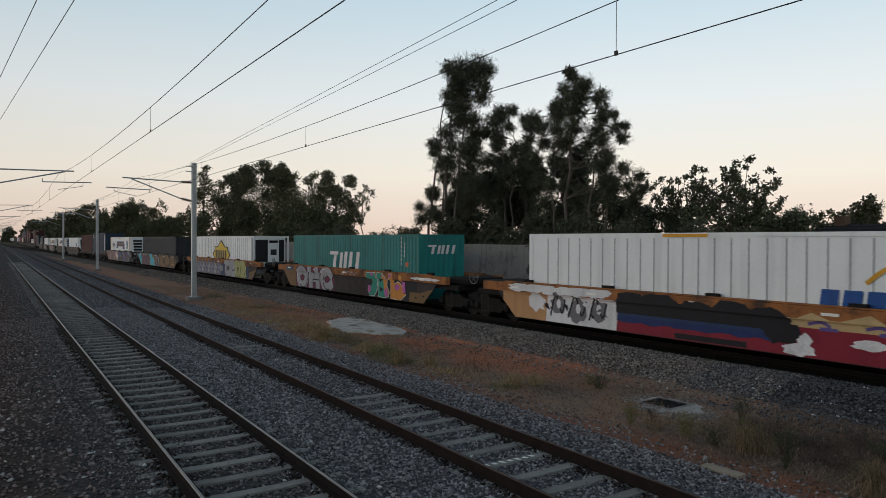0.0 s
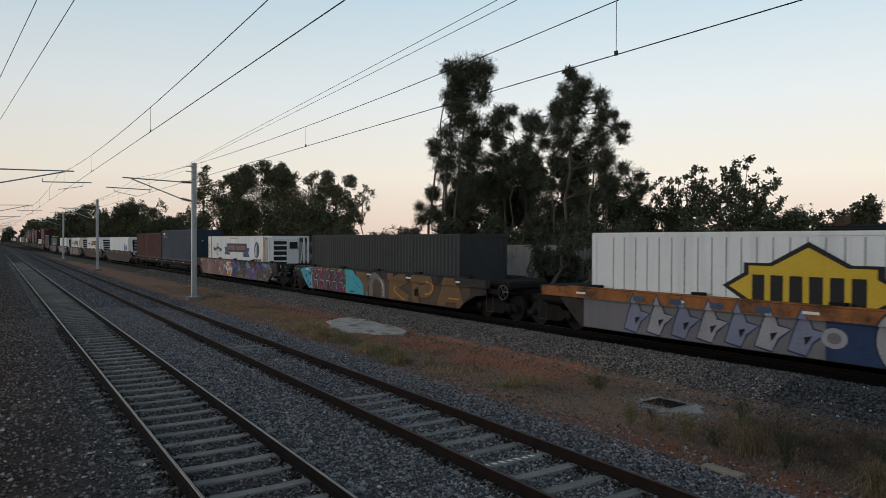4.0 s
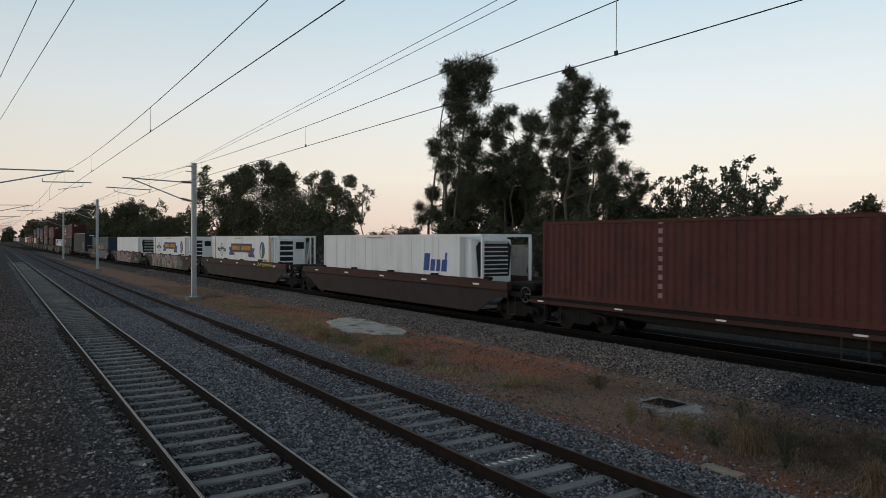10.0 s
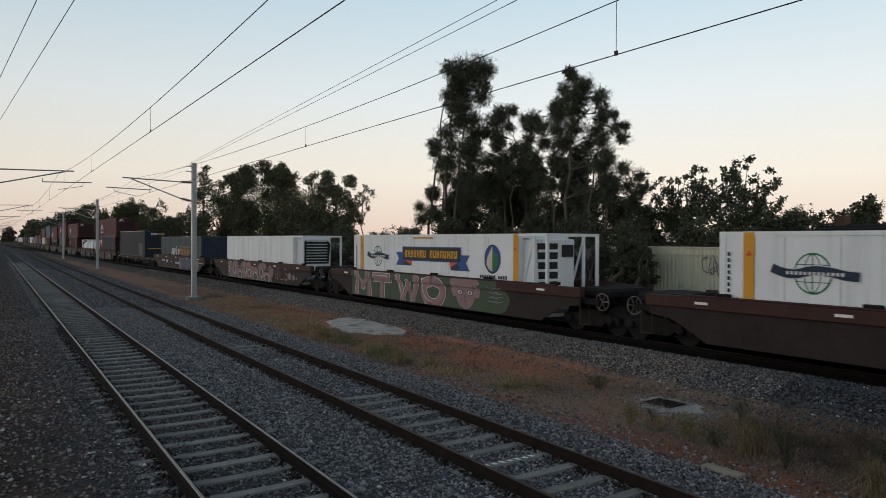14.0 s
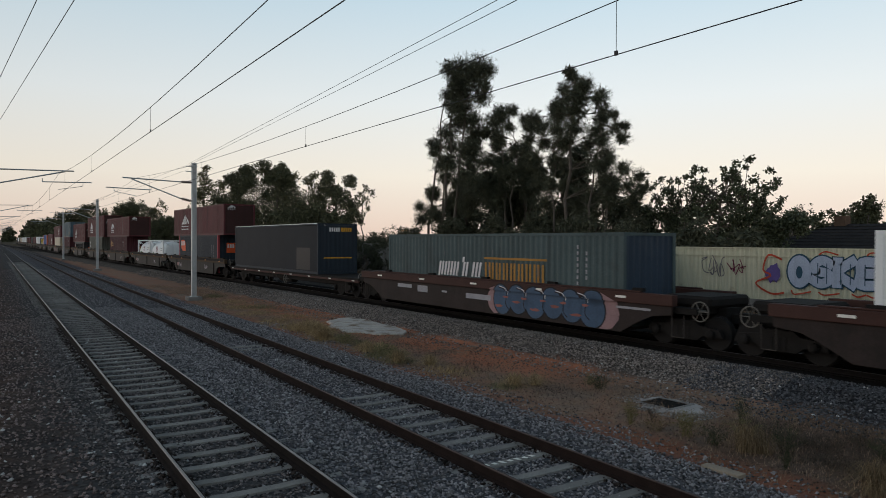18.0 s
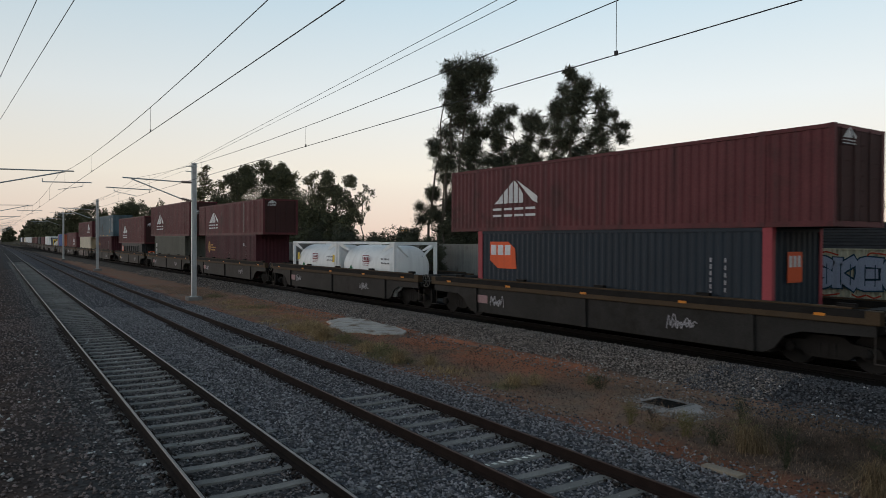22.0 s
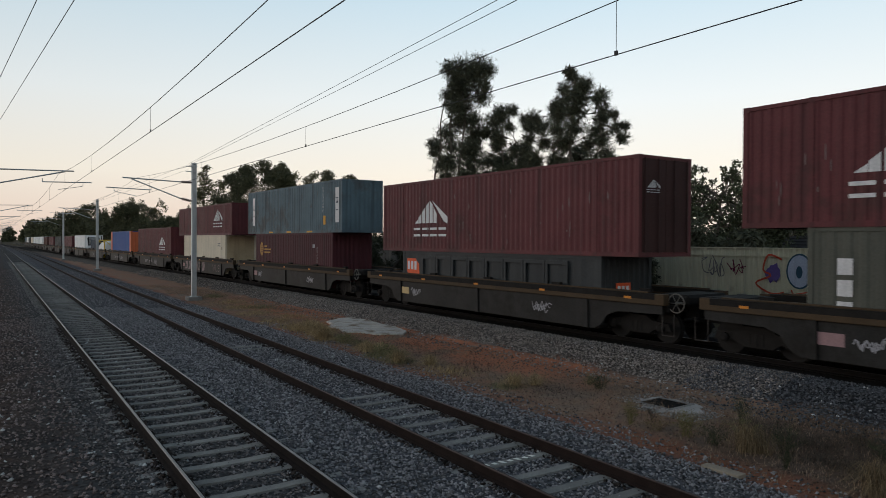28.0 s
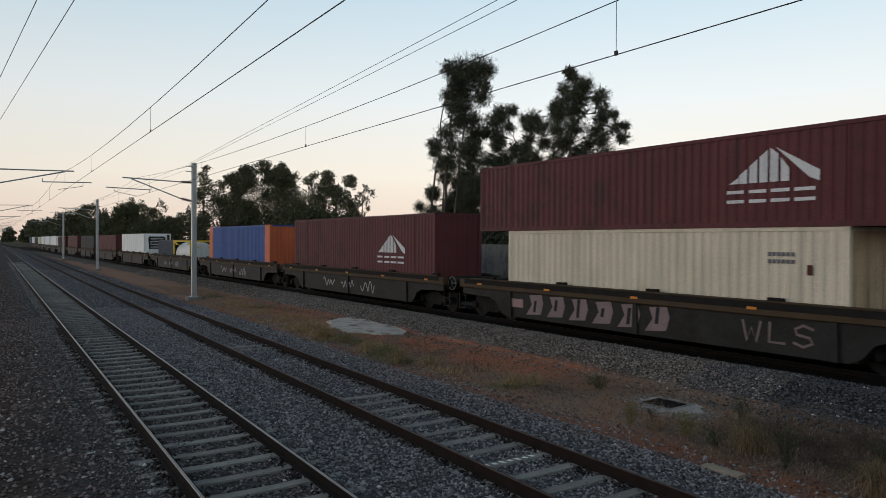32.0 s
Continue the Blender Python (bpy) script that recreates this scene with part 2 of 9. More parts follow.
def ground_z(x, y):
    """Height of the land: track beds, dirt strip, freight bank, rise to the fence."""
    d = y - freight_y(max(min(x, 60), -700))
    knots = ((-400, -0.3), (-3, 0.0), (1.4, 0.07), (2.03, 0.052), (2.15, 0.03), (3.79, 0.03), (3.93, 0.052), (4.4, 0.065), (5.4, -0.04), (5.93, -0.07), (6.08, -0.095), (7.69, -0.095), (7.83, -0.07), (8.5, -0.07), (9.6, -0.20), (11.0, -0.16))
    z = knots[-1][1]
    for (a, p), (b, q) in zip(knots, knots[1:]):
        if y <= b:
            z = p + (q - p) * max(0, (y - a) / (b - a))
            break
    side = ((-3.4, -0.15), (-2.3, 0.20), (2.2, 0.22), (3.6, 0.25), (5.4, 0.9), (8, 1.0), (60, 1.0), (400, 1.0))
    if d > -3.4:
        for (a, p), (b, q) in zip(side, side[1:]):
            if d <= b:
                z = p + (q - p) * (d - a) / (b - a)
                break
        else:
            z = 1.0
    rough = 0.05 if (9.6 < y and d < -3.2) or d > 4 else 0.008
    return z + rough * noise.noise((x * 0.6, y * 0.6, 1.7)) + rough * 0.5 * noise.noise((x * 2.1, y * 2.1, 5))


def ground_material():
    m = bpy.data.materials.new("trackside_ground")
    m.use_nodes = True
    nt, L = m.node_tree, m.node_tree.links
    N = nt.nodes.new
    b = nt.nodes["Principled BSDF"]
    b.inputs["Roughness"].default_value = 0.95
    b.inputs["Specular IOR Level"].default_value = 0.03
    tc = N("ShaderNodeTexCoord")
    sep = N("ShaderNodeSeparateXYZ")
    L.new(tc.outputs["Object"], sep.inputs[0])

    def noise_tex(scale, detail=5):
        q = N("ShaderNodeTexNoise")
        q.inputs["Scale"].default_value, q.inputs["Detail"].default_value = scale, detail
        L.new(tc.outputs["Object"], q.inputs["Vector"])
        return q.outputs["Fac"]

    def ramp(sock, lo, hi, a=0.0, c=1.0):
        q = N("ShaderNodeMapRange")
        for key, val in (("From Min", lo), ("From Max", hi), ("To Min", a), ("To Max", c)):
            q.inputs[key].default_value = val
        L.new(sock, q.inputs["Value"])
        return q.outputs[0]

    def op(kind, a, c):
        q = N("ShaderNodeMath")
        q.operation = kind
        for i, s in enumerate((a, c)):
            if isinstance(s, (int, float)):
                q.inputs[i].default_value = s
            else:
                L.new(s, q.inputs[i])
        return q.outputs[0]

    def mix(f, a, c):
        q = N("ShaderNodeMix")
        q.data_type = "RGBA"
        L.new(f, q.inputs["Factor"])
        for key, s in (("A", a), ("B", c)):
            if isinstance(s, tuple):
                q.inputs[key].default_value = (*s, 1)
            else:
                L.new(s, q.inputs[key])
        return q.outputs["Result"]
    wob = op("MULTIPLY", op("SUBTRACT", noise_tex(0.5), 0.5), 1.6)
    y = op("ADD", sep.outputs["Y"], wob)
    # offset from the freight line
    off = op("SUBTRACT", y, op("ADD", FREIGHT_Y, op("MULTIPLY", sep.outputs["X"], math.tan(LEAN))))
    stones = N("ShaderNodeTexVoronoi")
    stones.inputs["Scale"].default_value = 16
    L.new(tc.outputs["Object"], stones.inputs["Vector"])
    speck = N("ShaderNodeSeparateColor")
    L.new(stones.outputs["Color"], speck.inputs[0])
    tone = ramp(speck.outputs[0], 0, 1, 0.0, 1.0)
    blue = mix(tone, (0.046, 0.044, 0.047), (0.135, 0.130, 0.138))
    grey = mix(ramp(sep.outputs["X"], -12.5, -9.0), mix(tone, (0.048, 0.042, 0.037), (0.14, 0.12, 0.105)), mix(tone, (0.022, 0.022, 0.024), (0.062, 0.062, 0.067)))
    dirt = mix(ramp(noise_tex(1.3, 8), 0.4, 0.62), (0.205, 0.145, 0.112), (0.265, 0.145, 0.098))
    dirt = mix(ramp(noise_tex(7, 6), 0.45, 0.7), dirt, (0.275, 0.195, 0.142))
    red = op("MULTIPLY", op("MULTIPLY", ramp(off, -6.4, -5.2), op("MULTIPLY", ramp(noise_tex(0.55, 6), 0.34, 0.46), op("MULTIPLY", ramp(op("ADD", sep.outputs["X"], wob), -46.0, -34.0, 0.15, 1.0), op("SUBTRACT", 1.0, ramp(op("ADD", sep.outputs["X"], wob), -15.0, -12.0))))), ramp(noise_tex(5, 5), 0.3, 0.5, 0.45, 1.0))
    dirt = mix(red, dirt, (0.42, 0.160, 0.090))
    edge_red = op("MULTIPLY", op("MULTIPLY", op("SUBTRACT", 1.0, ramp(y, 9.7, 10.3)), ramp(noise_tex(0.4, 6), 0.42, 0.55)), ramp(noise_tex(6, 5), 0.3, 0.5, 0.4, 1.0))
    dirt = mix(edge_red, dirt, (0.29, 0.118, 0.07))
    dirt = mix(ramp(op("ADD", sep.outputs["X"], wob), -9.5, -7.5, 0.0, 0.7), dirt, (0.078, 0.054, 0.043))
    rim = op("MULTIPLY", op("MULTIPLY", ramp(sep.outputs["X"], -11.0, -9.0), op("SUBTRACT", 1.0, ramp(op("ADD", sep.outputs["Y"], op("MULTIPLY", wob, 0.35)), 10.0, 10.5))), ramp(noise_tex(4, 6), 0.32, 0.5, 0.35, 1.0))
    dirt = mix(rim, dirt, (0.235, 0.098, 0.060))
    col = mix(ramp(y, 8.9, 9.8), blue, dirt)
    near = mix(ramp(noise_tex(0.9, 6), 0.42, 0.6), (0.044, 0.036, 0.033), (0.086, 0.057, 0.046))
    dusty = mix(tone, (0.032, 0.030, 0.030), (0.092, 0.086, 0.085))
    col = mix(ramp(y, 3.3, 3.9), dusty, col)
    col = mix(ramp(y, 0.2, 1.4), near, col)
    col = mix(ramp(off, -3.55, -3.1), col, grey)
    col = mix(ramp(off, 3.4, 4.2), col, mix(ramp(noise_tex(1.1, 8), 0.4, 0.65), (0.06, 0.05, 0.036), (0.10, 0.08, 0.05)))
    # shade under the train, with grime, painted dark along the freight rails
    train_shade = op("SUBTRACT", 1.0, ramp(op("ABSOLUTE", op("SUBTRACT", sep.outputs["Y"], op("ADD", FREIGHT_Y + 0.6, op("MULTIPLY", sep.outputs["X"], math.tan(LEAN)))), 0.0), 1.85, 2.2))
    col = mix(train_shade, col, (0.018, 0.016, 0.015))
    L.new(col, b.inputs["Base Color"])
    bp = N("ShaderNodeBump")
    bp.inputs["Strength"].default_value, bp.inputs["Distance"].default_value = 0.7, 0.04
    L.new(stones.outputs["Distance"], bp.inputs["Height"])
    L.new(bp.outputs[0], b.inputs["Normal"])
    return m


M["ground"] = ground_material()


def build_ground():
    xs = np.unique(np.concatenate([np.linspace(-3000, -700, 8), np.linspace(-700, -150, 60), np.linspace(-150, -60, 60),
                                   np.linspace(-60, 4, 180), np.linspace(4, 60, 12), np.linspace(60, 3000, 8)]))
    ys = np.unique(np.concatenate([np.linspace(-3000, -60, 6), np.linspace(-60, -4, 10), np.linspace(-4, 26, 110),
                                   np.linspace(26, 80, 20), np.linspace(80, 3000, 8)]))
    co = [(x, y, ground_z(x, y)) for x in xs for y in ys]
    n = len(ys)
    fa = [(i * n + j, (i + 1) * n + j, (i + 1) * n + j + 1, i * n + j + 1) for i in range(len(xs) - 1) for j in range(n - 1)]
    me = soup("ground", co, fa, M["ground"])
    for p in me.polygons:
        p.use_smooth = True
    ob = new("ground", me)
    tagged(ob, "trackside ground of grey ballast, red dirt and dry weeds", "ground", kind="structure")


build_ground()

# ---- rails and sleepers ----
RAIL = [(-0.07, -0.16), (0.07, -0.16), (0.07, -0.147), (0.012, -0.125), (0.012, -0.045), (0.036, -0.034), (0.036, -0.006),
        (-0.036, -0.006), (-0.036, -0.034), (-0.012, -0.045), (-0.012, -0.125), (-0.07, -0.147)]
HEAD = [(-0.024, -0.006), (0.024, -0.006), (0.017, 0.001), (-0.017, 0.001)]


def sweep(bm, prof, stations):
    rings = []
    for (x, y, z, h) in stations:
        c, s = math.cos(h), math.sin(h)
        rings.append([bm.verts.new((x - u * s, y + u * c, z + v)) for u, v in prof])
    n = len(prof)
    for a, b in zip(rings, rings[1:]):
        for k in range(n):
            bm.faces.new((a[k], a[(k + 1) % n], b[(k + 1) % n], b[k]))
    bm.faces.new(rings[0])
    bm.faces.new(rings[-1][::-1])


def sleeper_mesh():
    bm = B()
    pts = [(-1.27, -0.20), (1.27, -0.20), (1.25, 0.0), (0.5, 0.0), (0.35, -0.008), (-0.35, -0.008), (-0.5, 0.0), (-1.25, 0.0)]
    a = [bm.verts.new((-0.115 if v < -0.1 else -0.09, u, v)) for u, v in pts]
    b = [bm.verts.new((0.115 if v < -0.1 else 0.09, u, v)) for u, v in pts]
    bm.faces.new(a)
    bm.faces.new(b[::-1])
    for k in range(len(pts)):
        m = (k + 1) % len(pts)
        bm.faces.new((a[k], b[k], b[m], a[m]))
    return mesh_of("sleeper", bm, M["sleeper"])


SLEEPER = sleeper_mesh()


def track(name, label, stations, gauge, sleepers, buried, head="rail_head", web="rail_rust"):
    root = new(name)
    tagged(root, label, "railway track", kind="structure")
    for side in (-1, 1):
        bm = B()
        sweep(bm, RAIL, [(x - side * gauge / 2 * math.sin(h), y + side * gauge / 2 * math.cos(h), z, h) for x, y, z, h in stations])
        rail = part("rail", bm, M[web], root, "rusty steel rail")
        bm = B()
        sweep(bm, HEAD, [(x - side * gauge / 2 * math.sin(h), y + side * gauge / 2 * math.cos(h), z, h) for x, y, z, h in stations])
        part("rail_head", bm, M[head], rail, "worn running surface")
    for k, (x, y, z, h) in enumerate(sleepers):
        ob = new("sleeper", SLEEPER)
        ob.parent = root
        ob.location, ob.rotation_euler = (x, y, z - 0.165 - buried * (0.5 + 0.5 * math.sin(k * 12.9898) ** 2)), (0, 0, h + 0.012 * math.sin(k * 7.1))
    return root


for name, ty, top, first in (("track_1", T1Y, T1TOP, -1.0), ("track_2", T2Y, T2TOP, -3.404)):
    rows = [(x, ty, top, 0.0) for x in (-900, -250, -100, -40, 60)]
    near = [(first - (0.685 if name == "track_1" else 0.667) * k, ty, top, 0.0) for k in range(-12, 170)]
    if name == "track_2":
        near = [r for r in near if r[0] > -14.6 or -23.4 < r[0] < -21.6]
    track(name, "broad gauge track with rusty rails on concrete sleepers", rows, GAUGE, near, 0.0, *(("rail_head", "rail_dark") if name == "track_1" else ("rail_dull", "rail_rust")))
bm = B()
for k in range(7):
    q = T2Y - 0.52 + 0.15 * k
    prism(bm, [(-8.79 + 0.03 * (k % 2), q), (-8.70, q + 0.02), (-8.70 + 0.02 * (k % 3), q + 0.09), (-8.78, q + 0.07)], "z", T2TOP - 0.164, T2TOP - 0.161)
part("painted_mark", bm, M["plate"], bpy.data.objects["track_2"], "faded white paint marks on a sleeper")
rows = []
s = -700.0
while s < 70:
    x, y, h = line_at(s)
    rows.append((x, y, FREIGHT_TOP, h))
    s += 20
track("track_3", "freight track with rusty rails on concrete sleepers", rows, 1.435,
      [(*line_at(-0.6 * k - 2)[:2], FREIGHT_TOP - 0.09, LEAN) for k in range(60)], 0.0, web="rail_black")

# ---- masts, arms and overhead wires ----
MAST_X = [-42.93 - 45.6 * k for k in range(-1, 12)]


def mast(x, y, reach, root_name="catenary_mast"):
    """A galvanised mast whose arms reach over a track at y = reach."""
    d = 1 if reach > y else -1
    root = new(root_name)
    root.location = (x, y, ground_z(x, y))
    tagged(root, "galvanised steel mast carrying overhead railway wires", "railway mast", "overhead line masts")
    bm = B()
    box(bm, -0.45, 0.45, -0.4, 0.4, -0.3, 0.22)
    part("footing", bm, M["concrete"], root, "pale concrete footing", 0.03)
    bm = B()
    box(bm, -0.13, 0.13, -0.13, -0.115, 0.22, 8.1)
    box(bm, -0.13, 0.13, 0.115, 0.13, 0.22, 8.1)
    box(bm, -0.01, 0.01, -0.115, 0.115, 0.22, 8.1)
    part("column", bm, M["galv"], root)
    bm = B()
    box(bm, -0.2, 0.2, -0.2, 0.2, 0.22, 0.25)
    part("base_plate", bm, M["galv"], root)
    for z in (7.55, 7.85):
        bm = B()
        box(bm, -0.16, 0.16, -0.16, 0.16, z, z + 0.08)
        tube(bm, (0, d * 0.16, z + 0.04), (0, d * 0.45, z + 0.04), 0.025)
        part("bracket", bm, M["galv"], root)
    L = abs(reach - y)
    z0, z1, zr = 6.95, 5.85, 6.25
    bm = B()
    tube(bm, (0, d * 0.75, z0), (0, d * (L + 0.75), z0 + 0.1), 0.035)
    arm = part("cantilever_arm", bm, M["galv"], root)
    for za, zb, f in ((z0, z0, 0.13), (z1, z1 + 0.13, 0.13)):
        bm = B()
        tube(bm, (0, d * 0.13, za), (0, d * 0.75, zb), 0.045)
        for q in range(5):
            a = 0.2 + q * 0.1
            tube(bm, (0, d * a, za + (zb - za) * (a - .13) / .62), (0, d * (a + 0.05), za + (zb - za) * (a - .08) / .62), 0.085, 10)
        part("insulator", bm, M["porcelain"], root)
    bm = B()
    tube(bm, (0, d * 0.75, z1 + 0.13), (0, d * (L + 0.3), z0 + 0.05), 0.035)
    part("stay_tube", bm, M["galv"], root)
    bm = B()
    tube(bm, (0, d * (L - 0.75), zr + 0.16), (0, d * (L + 1.6), zr + 0.22), 0.028)
    tube(bm, (0, d * (L - 0.75), zr + 0.16), (0, d * (L - 0.75), z0 - 0.35), 0.02)
    part("registration_tube", bm, M["galv"], root)
    bm = B()
    tube(bm, (0, d * (L + 1.2), zr + 0.16), (0, d * (L + 1.15), zr - 0.0), 0.012)
    tube(bm, (0, d * (L + 1.15), zr), (0, d * (L), zr - 0.22), 0.014)
    part("steady_arm", bm, M["galv"], root)
    return root


for x in MAST_X:
    if x > -140:
        mast(x, 10.0, T2Y)
    if x < -20:
        mast(x, -1.6, T1Y)


def wire(name, label, y, z, sag, r=0.0065):
    root = new(name)
    tagged(root, label, "overhead wire", "overhead wires")
    for a, b in zip(MAST_X[1:], MAST_X):
        n = 12 if sag else 1
        pts = [(b + (a - b) * k / n, y, z - 4 * sag * k / n * (1 - k / n)) for k in range(n + 1)]
        bm = B()
        for p, q in zip(pts, pts[1:]):
            tube(bm, p, q, r, 5, caps=False)
        part("strand", bm, M["wire"], root)
    return root


for ty, cz, top_z, first, gap in ((T1Y, 5.80, 6.88, -5.7, 11.05), (T2Y, 5.845, 6.90, -6.57, 10.85)):
    w = wire("contact_wire", "thin dark contact wire over the track", ty, cz, 0.0, 0.0075)
    wire("messenger_wire", "thin dark carrier cable above the contact wire", ty, top_z, 0.55, 0.0075)
    for k in range(16):
        x = first - gap * k
        u = ((MAST_X[0] - x) / 45.6) % 1.0
        top = top_z - 4 * 0.55 * u * (1 - u)
        bm = B()
        tube(bm, (x, ty, cz), (x, ty, top), 0.004, 4)
        box(bm, x - 0.025, x + 0.025, ty - 0.012, ty + 0.012, cz - 0.01, cz + 0.05)
        part("dropper", bm, M["wire"], w, "thin hanger with a clip")


def strung(name, label, points, r=0.0068):
    root = new(name)
    tagged(root, label, "overhead wire", "overhead wires")
    for a, b in zip(points, points[1:]):
        bm = B()
        tube(bm, a, b, r, 5, caps=False)
        part("strand", bm, M["wire"], root)


for dz in (0.0, 0.28):
    strung("feeder_wire", "thin dark feeder cable strung along the masts", [(x, 9.68, 7.52 + dz) for x in MAST_X[1:]])
for b in ((-10.49, 8.0, 7.935), (-9.9, 8.0, 7.765)):
    a = Vector((-42.9, 9.7, 7.85 if b[2] > 7.9 else 7.75))
    b = Vector(b)
    strung("anchor_wire", "thin dark cable anchored at the mast top", [a, b, a.lerp(b, 1.8)])
for a, b in (((-11.22, 1.0, 6.82), (-25.8, 0.2, 7.09)), ((-12.6, 0.6, 7.14), (-19.6, 0.15, 7.19))):
    a, b = Vector(a), Vector(b)
    strung("anchor_wire", "thin dark cable running to a mast", [b.lerp(a, 3.0), a, b, Vector((-42.95, -1.30, 7.75))])

# ---- the train ----
def empty(name, label, category, group):
    return tagged(new(name), label, category, group)


CARRIED = []      # (thing, metres along the line at t = 0)
SPEED = 11.597


def rides(thing, s):
    CARRIED.append((thing, s))
    return thing


def bogie_meshes():
    bm = B()
    for d in (-1, 1):
        y = d * 0.98
        prism(bm, [(-1.25, 0.38), (-1.15, 0.60), (-0.55, 0.66), (-0.35, 0.80), (0.35, 0.80), (0.55, 0.66), (1.15, 0.60), (1.25, 0.38),
                   (0.65, 0.40), (0.45, 0.26), (-0.45, 0.26), (-0.65, 0.40)], "y", y - 0.07, y + 0.07)
        for x in (-0.9, 0.9):
            lathe(bm, (x, y + d * 0.07, 0.46), "y", [(0.13, 0), (0.13, d * 0.08), (0.07, d * 0.12)], 10)
        for x in (-0.18, 0, 0.18):
            tube(bm, (x, y + d * 0.02, 0.30), (x, y + d * 0.02, 0.62), 0.07, 8)
    box(bm, -0.25, 0.25, -0.95, 0.95, 0.45, 0.72)
    side = mesh_of("bogie", bm, M["under"])
    bm = B()
    tube(bm, (0, -0.9, 0), (0, 0.9, 0), 0.075, 10)
    for d in (-1, 1):
        lathe(bm, (0, d * 0.70, 0), "y", [(0.10, d * 0.08), (0.36, d * 0.07), (0.42, d * 0.065), (0.46, d * 0.065), (0.46, -d * 0.05),
                                          (0.49, -d * 0.055), (0.49, -d * 0.085), (0.42, -d * 0.085), (0.30, -d * 0.03), (0.10, -d * 0.06)], 20)
    axle = mesh_of("wheelset", bm, [M["tread"]])
    return side, axle


BOGIE, WHEELSET = bogie_meshes()
AXLES = {-1: [], 1: []}


def add_bogie(root, x):
    b = new("bogie", BOGIE)
    b.parent, b.location = root, (x, 0, 0)
    for d in (-1, 1):
        w = new("wheelset", WHEELSET)
        w.parent, w.location = b, (0.9 * d, 0, 0.46)
        AXLES[d].append(w)
    return b


def coupler(root, x, d):
    bm = B()
    box(bm, min(x, x + d * 0.8), max(x, x + d * 0.8), -0.12, 0.12, 0.72, 0.98)
    box(bm, x + d * 0.8 - 0.15, x + d * 0.8 + 0.15, -0.18, 0.18, 0.68, 1.02)
    part("coupler", bm, M["under"], root)


def brake_wheel(root, x, y, z, r=0.3):
    bm = B()
    n = 20
    for k in range(n):
        a, b = k * math.tau / n, (k + 1) * math.tau / n
        tube(bm, (x + r * math.cos(a), y, z + r * math.sin(a)), (x + r * math.cos(b), y, z + r * math.sin(b)), 0.018, 5, caps=False)
    for k in range(6):
        a = k * math.tau / 6
        tube(bm, (x, y, z), (x + r * math.cos(a), y, z + r * math.sin(a)), 0.012, 5)
    tube(bm, (x, y + 0.25, z), (x, y - 0.02, z), 0.035, 8)
    part("brake_wheel", bm, M["wheel_grey"], root, "spoked hand brake wheel")


HALF_WELL = 1.42


